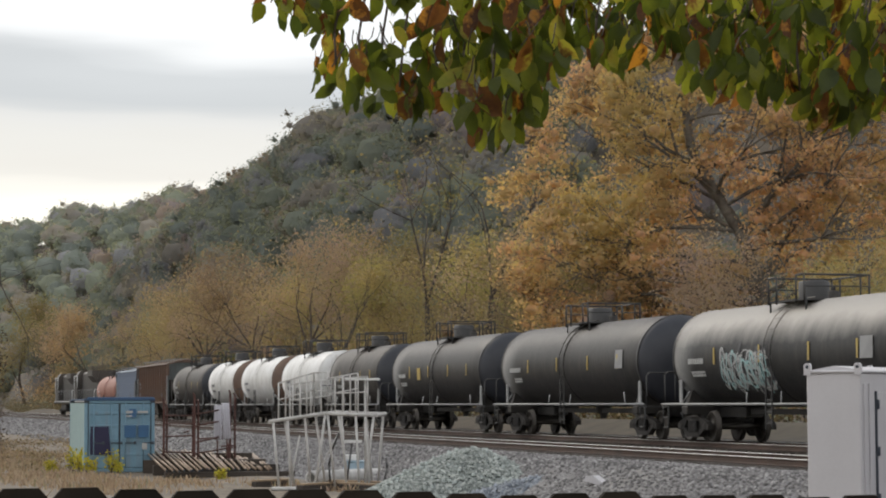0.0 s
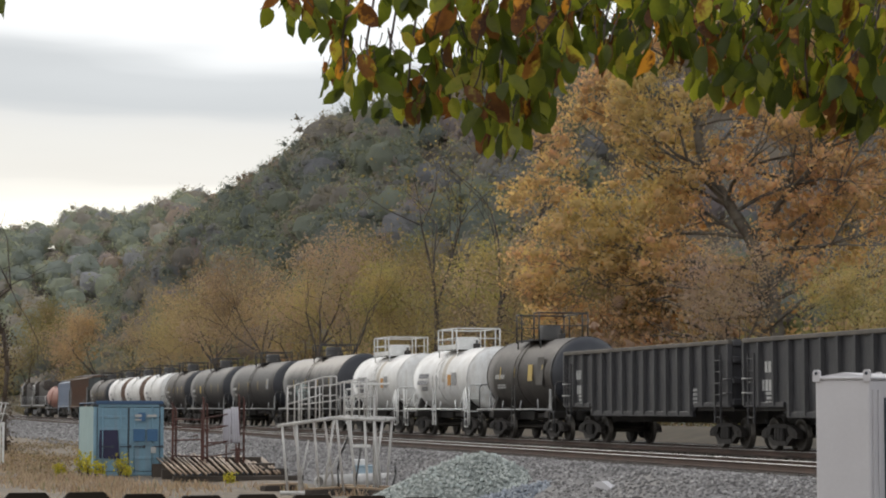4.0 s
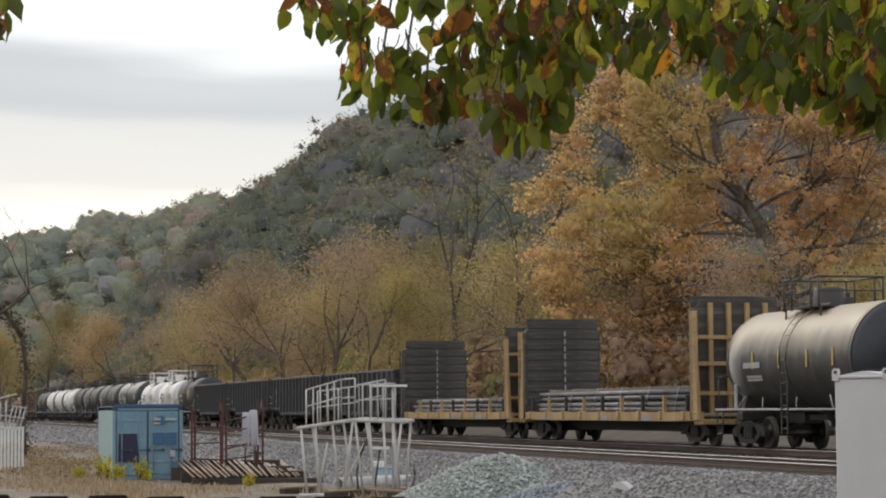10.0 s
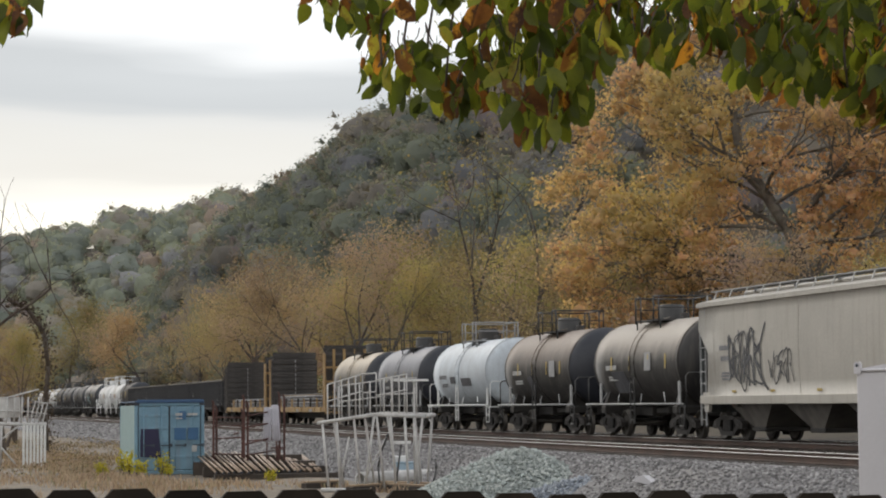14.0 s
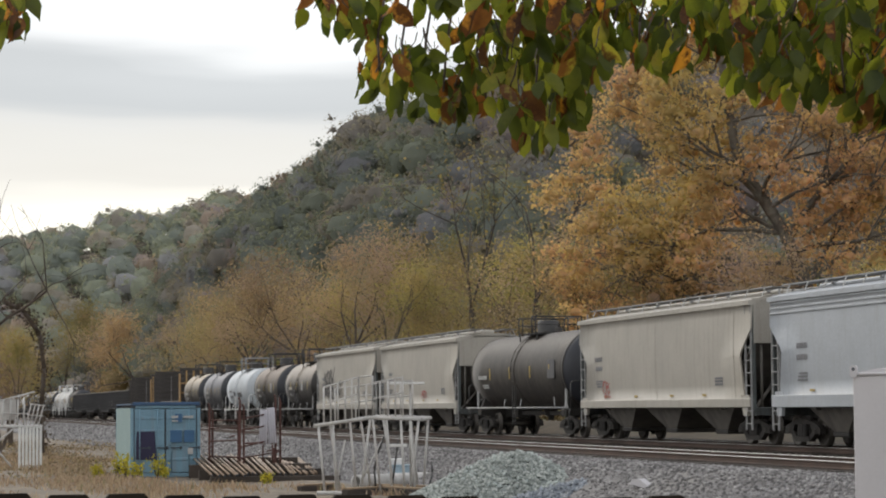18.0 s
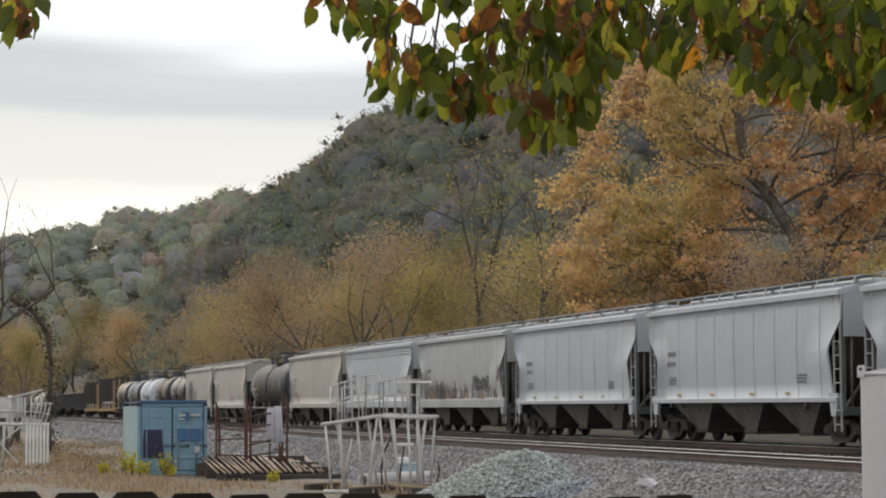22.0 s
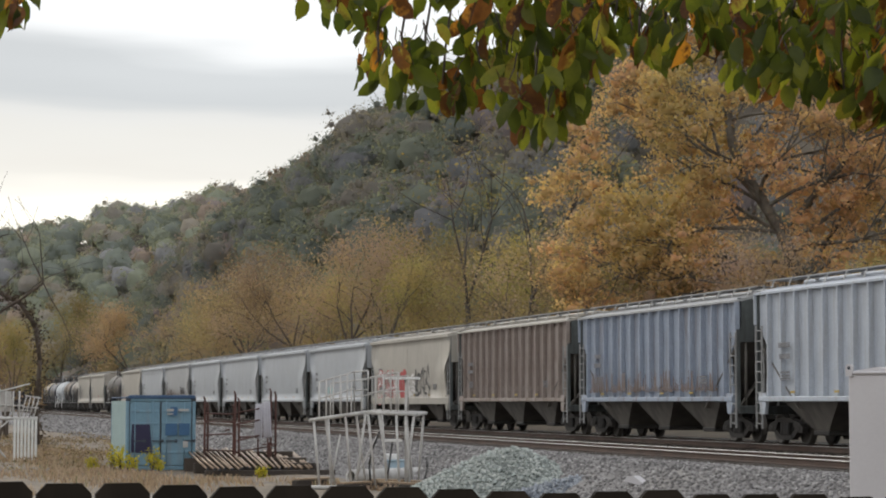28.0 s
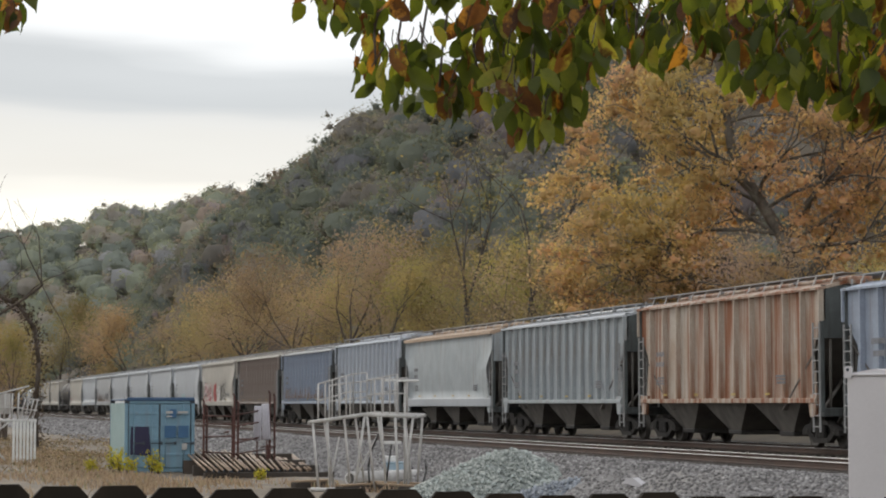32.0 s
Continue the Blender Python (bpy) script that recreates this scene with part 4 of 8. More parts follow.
    good &= ~((mids[:, 1] < 0.6) & (np.abs(mids[:, 0] - np.interp(mids[:, 2], [0, 3.5, 7.9, 10.5, 12.8, 14.8, 20, 24], [0.2, 0, -0.7, -1.7, -3.1, -4.1, -4.8, -4.7])) < 1.0) & (rng.uniform(0, 1, len(mids)) < 0.4))
    mids = mids[good][:820]
    q, way, of = boughs(rng, mids, rng.uniform(0.5, 1.15, len(mids)), 78000, 0.21, 0.7, 0.32, 0.75, (0.4, 1.4))
    me = quads_mesh("crown", q, [LEAF["orange"]])
    hued(me, (0.36 + 0.016 * (12 - mids[:, 2]) + rng.normal(size=len(mids)) * 0.13)[of])
    soften(me, way * 0.55 + ((mids[of] - (-3.0, 0, 11)) * (0.05, 0.09, 0.05) + (0, 0, 0.45))[:, None, :], 0.3)
    new("crown", me).parent = tree


big_sycamore()


def undergrowth():
    rng = np.random.default_rng(31)
    n = 90000
    y = 55 + 380 * rng.uniform(0, 1, n) ** 1.25
    x = 31.5 + rng.gamma(2.0, 2.2, n)
    rise = 1.4 + 1.1 * np.sin(y * 0.19) + 0.8 * np.sin(y * 0.071 + 2) + (x - 31.5) * 0.28
    z = land(x, y) + np.maximum(rise, 0.5) * rng.uniform(0.05, 1.0, n) ** 0.8
    c = np.stack([x, y, z], 1)
    which = rng.choice(4, n, p=[0.72, 0.12, 0.1, 0.06])
    me = quads_mesh("undergrowth", leaf_quads(rng, c, 0.22, 0.2, 0.6), [LEAF["brush"], LEAF["hill_green"], LEAF["hill_rust"], LEAF["grey"]], which)
    tagged(new("undergrowth", me), "tangled brown and olive brush along the far track", "bushes", kind="stuff")


undergrowth()


# ---- the train: lengths along y, the rear end towards -y, z = 0 at the rail tops ----
WHEEL = 0.457


def wheelset():
    s = Shape()
    s.rod((-1.08, 0, 0), (1.08, 0, 0), 0.085, 10)
    for side in (-1, 1):
        s.lathe([(0.0, 0.06), (0.0, 0.14), (0.03, 0.15), (0.045, 0.34), (0.01, 0.37), (0.01, WHEEL - 0.03), (0.02, WHEEL), (0.115, WHEEL), (0.125, WHEEL + 0.028), (0.15, WHEEL + 0.028),
                 (0.15, 0.37), (0.10, 0.34), (0.09, 0.15), (0.15, 0.12), (0.15, 0.06)] if side < 0 else
                [(0.0, 0.06), (0.0, 0.12), (0.06, 0.15), (0.05, 0.34), (0.0, 0.37), (0.0, WHEEL + 0.028), (0.025, WHEEL + 0.028), (0.035, WHEEL), (0.13, WHEEL), (0.14, WHEEL - 0.03),
                 (0.14, 0.37), (0.105, 0.34), (0.12, 0.15), (0.15, 0.14), (0.15, 0.06)], (side * 0.75 - (0.11 if side < 0 else 0.04), 0, 0), "x", 20)
        for k in range(3):
            t = 2 * math.pi * k / 3
            s.rod((side * 1.08, 0.05 * math.cos(t), 0.05 * math.sin(t)), (side * 1.12, 0.05 * math.cos(t), 0.05 * math.sin(t)), 0.022, 6)
    return s


def side_frame():
    s = Shape()
    # cast frame round an open window: four bars
    s.prism([(-1.18, 0.50), (-1.18, 0.36), (-0.72, 0.36), (-0.42, 0.74), (-0.72, 0.68), (-1.05, 0.60)][::-1], "x", -0.09, 0.09)
    s.prism([(1.18, 0.50), (1.18, 0.36), (0.72, 0.36), (0.42, 0.74), (0.72, 0.68), (1.05, 0.60)], "x", -0.09, 0.09)
    s.prism([(-0.50, 0.75), (0.50, 0.75), (0.58, 0.63), (-0.58, 0.63)][::-1], "x", -0.10, 0.10)
    s.prism([(-0.86, 0.40), (-0.70, 0.48), (-0.40, 0.28), (-0.46, 0.15)], "x", -0.08, 0.08)
    s.prism([(0.86, 0.40), (0.70, 0.48), (0.40, 0.28), (0.46, 0.15)][::-1], "x", -0.08, 0.08)
    s.prism([(-0.47, 0.29), (0.47, 0.29), (0.47, 0.15), (-0.47, 0.15)][::-1], "x", -0.10, 0.10)
    for y in (-0.89, 0.89):
        s.box(-0.10, 0.10, y - 0.14, y + 0.14, 0.36, 0.58, 0.03)
    return s


def springs():
    s = Shape()
    for x in (-0.07, 0.07):
        for y in (-0.2, 0.0, 0.2):
            s.lathe([(0.0, 0.07), (0.07, 0.085), (0.14, 0.07), (0.21, 0.085), (0.28, 0.07), (0.34, 0.07)], (x, y, 0.29), "z", 8)
    return s


def add_truck(car, y, wheels, axles=(-0.89, 0.89), group="wheels"):
    truck = part("truck", lambda: Shape().box(-1.0, 1.0, -0.17, 0.17, 0.36, 0.68, 0.04).box(-0.2, 0.2, -0.2, 0.2, 0.68, 0.80).rod((-0.85, -0.6, 0.42), (0.85, -0.6, 0.42), 0.05)
                 .rod((-0.85, 0.6, 0.42), (0.85, 0.6, 0.42), 0.05), M["truck"], car, "", pose(0, y, 0), "truck")
    for x in (-1.0, 1.0):
        part("side_frame", side_frame, M["truck"], truck, "", pose(x, 0, 0), "side_frame")
        part("spring_nest", springs, M["shaft"], truck, "", pose(x, 0, 0), "springs", kind="stuff")
    for a in axles:
        w = part("wheelset", wheelset, M["tread"], truck, "", pose(0, a, WHEEL), "wheelset")
        wheels.append((w, a))
    return truck


def coupler():
    return Shape().box(-0.09, 0.09, -0.02, 0.62, 0.78, 0.98, 0.02).box(-0.17, 0.15, 0.55, 0.83, 0.72, 1.02, 0.05)


def add_couplers(car, half):
    for side in (-1, 1):
        part("coupler", coupler, M["truck"], car, "", pose(0, side * (half - 0.80), 0, 0, 0, 0 if side > 0 else 180), "coupler")
        part("brake_hose", lambda: Shape().path([(0.35, 0.1, 0.85), (0.38, 0.35, 0.7), (0.36, 0.5, 0.45), (0.3, 0.72, 0.36)], 0.028, 5), M["rubber"], car, "",
             pose(0, side * (half - 0.80), 0, 0, 0, 0 if side > 0 else 180), "hose")


def ladder(width, z0, z1, rungs, r=0.022):
    """Two stiles and rungs in the plane y-z."""
    s = Shape()
    for y in (-width / 2, width / 2):
        s.box(-r, r, y - r, y + r, z0, z1)
    for k in range(rungs):
        z = z0 + (z1 - z0) * (k + 0.5) / rungs
        s.rod((0, -width / 2, z), (0, width / 2, z), r * 0.8, 5, caps=False)
    return s


def bars(rng, rows, width, height, gap=0.3):
    """Unreadable stencilling: short bars in rows, in the plane y-z."""
    s = Shape()
    for k in range(rows):
        z = -k * height * (1 + gap)
        y = 0.0
        while y < width * rng.uniform(0.8, 1.0):
            w = height * rng.uniform(0.45, 0.75)
            s.box(-0.006, 0.0, y, y + w, z - height, z, 0.0)
            y += w + height * 0.22
    return s


STROKES = (
    ((0.9, 0.85), (0.5, 1.0), (0.12, 0.8), (0.3, 0.55), (0.75, 0.45), (0.88, 0.2), (0.45, 0.0), (0.05, 0.15)),
    ((0.5, 1.0), (0.1, 0.75), (0.08, 0.3), (0.45, 0.0), (0.88, 0.25), (0.9, 0.75), (0.55, 1.0), (0.2, 0.9)),
    ((0.1, 0.0), (0.15, 0.5), (0.2, 1.0), (0.75, 0.95), (0.8, 0.6), (0.3, 0.5), (0.6, 0.3), (0.95, 0.0)),
    ((0.05, 0.9), (0.2, 0.4), (0.35, 0.05), (0.5, 0.6), (0.62, 0.1), (0.8, 0.5), (0.95, 1.0)),
    ((0.9, 0.9), (0.35, 0.95), (0.1, 0.6), (0.55, 0.5), (0.12, 0.4), (0.3, 0.05), (0.95, 0.1)),
    ((0.1, 0.0), (0.4, 0.95), (0.55, 1.0), (0.7, 0.5), (0.92, 0.0), (0.6, 0.35), (0.2, 0.35)),
)


def scrawl(seed, width, height, r=0.035):
    """Sprayed letter-like loops in one row, flat on a side."""
    rng = np.random.default_rng(seed)
    s = Shape()
    n = max(3, int(width / (height * 0.42)))
    at = -0.004
    for k in range(n):
        pts = [np.array(p) + rng.normal(size=2) * 0.15 for p in STROKES[int(rng.integers(0, len(STROKES)))]]
        pts = [pts[0]] + pts + [pts[-1]]
        line = []
        for a, b, c, d in zip(pts[:-3], pts[1:-2], pts[2:-1], pts[3:]):
            for u in np.linspace(0, 1, 6)[:-1]:
                line.append(0.5 * (2 * b + (c - a) * u + (2 * a - 5 * b + 4 * c - d) * u * u + (3 * b - a - 3 * c + d) * u ** 3))
        line.append(pts[-1])
        lean = rng.uniform(-0.05, 0.2)
        line = np.array([((k - 0.25 + 1.5 * (1 - p[0]) - lean * p[1]) * width / n, p[1] * height) for p in line])
        way = np.gradient(line, axis=0)
        way /= np.linalg.norm(way, axis=1)[:, None] + 1e-6
        side = np.stack([-way[:, 1], way[:, 0]], 1) * r * rng.uniform(0.85, 1.15)
        v = []
        for j, (p, q) in enumerate(zip(line, side)):
            x = at - 0.0004 * j
            v += [(x, p[0] - q[0], p[1] - q[1]), (x, p[0] + q[0], p[1] + q[1])]
        at -= 0.002
        s.add(v, [(2 * j, 2 * j + 1, 2 * j + 3, 2 * j + 2) for j in range(len(line) - 1)])
    return s


def drips(seed, width, height):
    """Ragged upright smears of rust and grime, flat on a side."""
    rng = np.random.default_rng(seed)
    s = Shape()
    y, k = 0.0, 0
    while y < width:
        w = rng.uniform(0.03, 0.11)
        top = height * rng.uniform(0.15, 1.0) ** 1.6
        low = rng.uniform(0.0, 0.12) * height
        x = -0.004 - 0.0006 * (k % 5)
        s.add([(x, y, low), (x, y + w, low), (x, y + w * 0.8, low + top), (x, y + w * 0.25, low + top)], [(0, 1, 2, 3)])
        y += w * rng.uniform(0.7, 1.9)
        k += 1
    return s


def wrapped(shape, r, z0):
    """Bends a flat Shape round the near side of a barrel of that radius."""
    out = []
    for x, y, z in shape.v:
        a = math.pi - math.asin(max(-0.98, min(0.98, (z + z0) / r)))
        out.append(((r - x * 0.25) * math.cos(a), y, (r - x * 0.25) * math.sin(a)))
    shape.v = out
    return shape


# --- tank cars ---
def tank_profile(half, r, head):
    out = []
    for k in range(6):
        a = math.pi / 2 * k / 5
        out.append((-half - head * math.cos(a), r * math.sin(a)))
    out += [(y, r) for y in np.linspace(-half, half, 9)[1:]]
    for k in range(5, -1, -1):
        a = math.pi / 2 * k / 5
        out.append((half + head * math.cos(a), r * math.sin(a)))
    return out


def tank_car(length, look_, label):
    """look_: colours and fittings of one tank car."""
    rng = random.Random(look_.get("seed", 1))
    nr = np.random.default_rng(look_.get("seed", 1))
    car = thing("tank_car", label, "tank car", group="freight cars of the train")
    wheels = []
    half, r = length / 2, look_.get("r", 1.46)
    zc = 1.03 + r
    barrel, head = half - 1.55, 0.62
    iron = M[look_.get("iron", "grab")]
    rail = M[look_.get("rail", "black_iron")]
    gear = iron if look_.get("iron") else M["black_iron"]
    key = ("tank", length, r)
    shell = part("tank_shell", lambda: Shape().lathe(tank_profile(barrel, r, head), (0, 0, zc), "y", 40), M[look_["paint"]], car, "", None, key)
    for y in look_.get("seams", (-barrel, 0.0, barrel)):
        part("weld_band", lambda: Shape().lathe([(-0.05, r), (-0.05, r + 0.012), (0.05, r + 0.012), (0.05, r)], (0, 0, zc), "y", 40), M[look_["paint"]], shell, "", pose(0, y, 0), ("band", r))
    if look_.get("head"):
        cap = [(a - 0.006, q + 0.004) for a, q in tank_profile(barrel, r, head)[:6]] + [(-barrel + 0.12, r + 0.005)]
        part("tank_head", lambda: Shape().lathe(cap, (0, 0, zc), "y", 40), M[look_["head"]], shell, "domed dark tank end", None, ("head", length, r))
    if "band" in look_:
        for y in look_["band_at"]:
            part("painted_band", lambda: Shape().lathe([(-0.45, r + 0.002), (-0.44, r + 0.006), (0.44, r + 0.006), (0.45, r + 0.002)], (0, 0, zc), "y", 40), M[look_["band"]], shell, "dirty brown band",
                 pose(0, y, 0), ("paintband", r))
    # underframe: stub sills, bolsters, saddles
    if look_.get("braced"):
        # white sloping braces and end cages of the small pressure cars
        for side in (-1, 1):
            for end in (-1, 1):
                part("end_brace", lambda: Shape().rod((-1.52, 0, 1.12), (-1.30, -1.05, 2.0), 0.04, 5).rod((-1.52, -0.55, 1.12), (-1.36, -1.05, 1.75), 0.03, 5).rod((-1.52, -1.2, 1.12), (-1.30, -1.15, 1.95), 0.03, 5), iron, car, "",
                     pose(0, end * (half - 0.75), 0) if (side, end) == (-1, 1) else pose(0, end * (half - 0.75), 0) @ Matrix.Diagonal((-side, end, 1, 1)), "endbraces")
                part("cage_post", lambda: Shape().path([(-1.5, 0, 0.5), (-1.5, 0, 2.05), (-1.42, -0.1, 2.12), (-0.9, -0.1, 2.12)], 0.035, 5).rod((-1.5, 0, 1.55), (-0.9, -0.1, 1.55), 0.03, 5), iron, car, "",
                     pose(0, end * (half - 0.55), 0) @ Matrix.Diagonal((-side, 1, 1, 1)), "cagepost")
            for k, y in enumerate((-1.9, -0.9, 0.35, 1.0)):
                part("tick_mark", lambda: Shape().box(-0.006, 0, -0.02, 0.02, -0.3, 0.3), M["mark_dark"], shell, "", pose(side * (r + 0.008), y, zc - 0.1) if side < 0 else pose(side * (r + 0.008), y, zc - 0.1, 0, 0, 180), "tick")
        part("dirt_streak", lambda: wrapped(Shape().add([(-0.004, -0.32, z) for z in np.linspace(-0.1, 1.18, 8)] + [(-0.004, 0.22, z) for z in np.linspace(-0.1, 1.18, 8)], [(k, k + 8, k + 9, k + 1) for k in range(7)]), r + 0.006, 0.0), M["streak"], shell, "brown spill streak below the dome", pose(0, -0.75, zc), ("spill", r))
    part("stub_sill", lambda: Shape().box(-0.28, 0.28, -half + 0.75, -half + 4.2, 0.72, 1.05, 0.03).box(-0.28, 0.28, half - 4.2, half - 0.75, 0.72, 1.05, 0.03)
         .box(-0.12, 0.12, -half + 4, half - 4, 0.82, 0.98), M["shaft"], car, "", None, ("sill", length))
    for side in (-1, 1):
        part("bolster", lambda: Shape().box(-1.35, 1.35, -0.22, 0.22, 0.80, 1.06, 0.03).prism([(-1.3, 1.05), (1.3, 1.05), (1.1, 1.65), (0, 1.1), (-1.1, 1.65)], "y", -0.14, 0.14), M["shaft"], car, "",
             pose(0, side * (half - 2.1), 0), "tank_bolster")
        part("end_platform", lambda: Shape().box(-1.5, 1.5, -0.28, 0.28, 1.02, 1.07), gear, car, "", pose(0, side * (half - 0.95), 0), "tank_platform")
        part("end_rail", lambda: Shape().path([(-1.45, 0, 1.05), (-1.45, 0, 2.0), (-1.35, 0, 2.1), (1.35, 0, 2.1), (1.45, 0, 2.0), (1.45, 0, 1.05)], 0.024, 5)
             .rod((-0.5, 0, 1.05), (-0.5, 0, 2.1), 0.02, 5).rod((0.5, 0, 1.05), (0.5, 0, 2.1), 0.02, 5), gear, car, "", pose(0, side * (half - 0.78), 0), "tank_end_rail")
        part("handrail", lambda: Shape().rod((0, -half + 0.8, 1.12), (0, half - 0.8, 1.12), 0.035, 6)
             .path([(0, -half + 2.4, 1.12), (0.1, -half + 2.8, 1.5)], 0.022, 5).path([(0, half - 2.4, 1.12), (0.1, half - 2.8, 1.5)], 0.022, 5)
             .path([(0, -0.9, 1.12), (0.15, -0.6, 1.45)], 0.022, 5).path([(0, 1.4, 1.12), (0.15, 1.7, 1.45)], 0.022, 5), iron, car, "pale side handrail", pose(side * 1.55, 0, 0) if side < 0 else pose(1.55, 0, 0, 0, 0, 180), ("handrail", length))
        for end in (-1, 1):
            part("step", lambda: Shape().path([(0, -0.22, 1.1), (0, -0.22, 0.42), (0, 0.22, 0.42), (0, 0.22, 1.1)], 0.025, 5).rod((0, -0.22, 0.72), (0, 0.22, 0.72), 0.022, 5), gear, car, "",
                 pose(side * 1.5, end * (half - 1.0), 0), "sill_step")
            part("side_brace", lambda: Shape().box(-0.03, 0.03, -0.1, 0.1, 1.1, 1.85, 0.02), iron, car, "", pose(side * 1.30, end * (half - 1.75), 0, 0, 0, 0), "side_brace")
    part("side_ladder", lambda: ladder(0.4, 0.45, 2.0, 5), gear, car, "", pose(-1.58, -0.2, 0), "tank_ladder")
    part("shell_ladder", lambda: arc_ladder(r, zc), M[look_["paint"]], car, "", pose(0, 0.0, 0), ("arc_ladder", r), kind="stuff")
    # top platform with its railing, and the fittings
    ph = look_.get("rail_high", 0.62)
    tall = zc + r
    gw = look_.get("grid_half", 1.15)
    plat = part("top_platform", lambda: Shape().box(-0.95, -0.35, -gw, gw, tall - 0.06, tall - 0.01).box(0.35, 0.95, -gw, gw, tall - 0.06, tall - 0.01)
                .rod((-0.9, -gw, tall - 0.35), (-0.9, -gw, tall), 0.03, 5).rod((-0.9, gw, tall - 0.35), (-0.9, gw, tall), 0.03, 5), rail, car, "", None, ("plat", r, gw))
    for k, (x, y) in enumerate(((-0.95, -gw), (-0.95, -gw * 0.55), (-0.95, gw * 0.55), (-0.95, gw), (0.95, -gw), (0.95, -gw * 0.55), (0.95, gw * 0.55), (0.95, gw))):
        part("railing_post", lambda: Shape().rod((0, 0, tall - 0.12), (0, 0, tall + ph), 0.03, 5), rail, plat, "", pose(x, y, 0), ("post", r, ph))
    part("railing", lambda: Shape().path([(-0.95, -gw * 0.55, tall + ph), (-0.95, -gw, tall + ph), (0.95, -gw, tall + ph), (0.95, -gw * 0.55, tall + ph)], 0.03, 5)
         .path([(-0.95, gw * 0.55, tall + ph), (-0.95, gw, tall + ph), (0.95, gw, tall + ph), (0.95, gw * 0.55, tall + ph)], 0.03, 5)
         .path([(-0.95, -gw, tall + ph * 0.5), (0.95, -gw, tall + ph * 0.5)], 0.02, 5).path([(-0.95, gw, tall + ph * 0.5), (0.95, gw, tall + ph * 0.5)], 0.02, 5)
         .path([(0.95, -gw, tall + ph), (0.95, gw, tall + ph)], 0.025, 5), rail, plat, "", None, ("railing", r, ph, gw))
    if look_.get("full_rail"):
        part("railing", lambda: Shape().path([(-0.95, -gw, tall + ph), (-0.95, gw, tall + ph)], 0.03, 5).path([(-0.95, -gw, tall + ph * 0.5), (-0.95, gw, tall + ph * 0.5)], 0.025, 5)
             .box(-0.97, -0.94, -gw, gw, tall - 0.02, tall + 0.16), rail, plat, "", None, ("fullrail", r, ph, gw))
    dome = look_.get("dome", 0.43)
    part("manway", lambda: Shape().lathe([(-0.2, dome), (look_.get("dome_high", 0.52) - 0.04, dome), (look_.get("dome_high", 0.52), dome - 0.05), (look_.get("dome_high", 0.52), 0.0)], (0, look_.get("dome_at", 0.25), tall), "z", 18),
         rail if look_.get("rail") != "grab" else M["shaft"], car, "", None, ("dome", r, dome, look_.get("dome_at", 0.25), look_.get("dome_high", 0.52)))
    part("valve", lambda: Shape().lathe([(-0.1, 0.16), (0.2, 0.16), (0.22, 0.1), (0.22, 0.0)], (0.2, -0.55, tall), "z", 10).rod((0.2, -0.55, tall + 0.2), (0.2, -0.55, tall + 0.36), 0.05), M["shaft"], car, "", None, ("valve", r))
    # outlet under the barrel, brake gear, air tank
    part("bottom_outlet", lambda: Shape().lathe([(0.0, 0.11), (0.16, 0.13), (0.2, 0.22), (0.45, 0.3)], (0, 0, 0.62), "z", 12), M["shaft"], car, "", None, "outlet")
    part("brake_cylinder", lambda: Shape().lathe([(0, 0.02), (0, 0.17), (0.9, 0.17), (0.95, 0.02)], (-0.55, -half + 3.0, 0.86), "y", 10), M["shaft"], car, "", None, ("brakecyl", length))
    # stencils, reflectors and placards on both sides
    dark = look_.get("mark", "mark_white")
    for side in (-1, 1):
        def on(y, z, s=side):
            dx = math.sqrt(max(0.05, (r + 0.014) ** 2 - (z - zc) ** 2))
            tilt = math.degrees(math.atan2(z - zc, dx))
            return (pose(-dx, y, z, 0, tilt, 0) if s < 0 else pose(dx, y, z, 0, -tilt, 180))
        front = half - 2.6
        part("reporting_mark", bars(nr, 2, 1.8, 0.2, 0.45) if look_.get("braced") else bars(nr, 1, 1.3, 0.16), M[dark], shell, "stencilled white lettering" if dark == "mark_white" else "stencilled dark lettering", on(-front if side > 0 else front - (1.6 if look_.get("braced") else 1.3), 2.65 if look_.get("braced") else 2.45), kind="stuff")
        part("data_mark", bars(nr, 2, 1.1, 0.07), M[dark], shell, "", on(front - 1.3, 2.08), kind="stuff")
        for k, f in enumerate(look_.get("reflect", (0.55, 0.1, -0.35, -0.75))):
            part("reflector", lambda: Shape().box(-0.006, 0, -0.05, 0.05, -0.24, 0.24), M["mark_yellow"], shell, "yellow reflector stripe", on(f * barrel, 2.5), "reflector")
        for y, z, w, h, mat in look_.get("panels", ()):
            part("placard", Shape().box(-0.007, 0, -w / 2, w / 2, -h / 2, h / 2), M[mat], shell, "", on(y, z - 0.28))
        if side < 0:
            for k, (y, z, w, h, mat, seed, thick) in enumerate(look_.get("graffiti", ())):
                part("graffiti", wrapped(scrawl(seed, w, h, thick), r + 0.010 + 0.006 * k, z - zc), M[mat], shell, "sprayed scrawl", pose(0, y, zc), kind="stuff")
    for side in (-1, 1):
        add_truck(car, side * (half - 2.1), wheels)
    add_couplers(car, half)
    return car, wheels


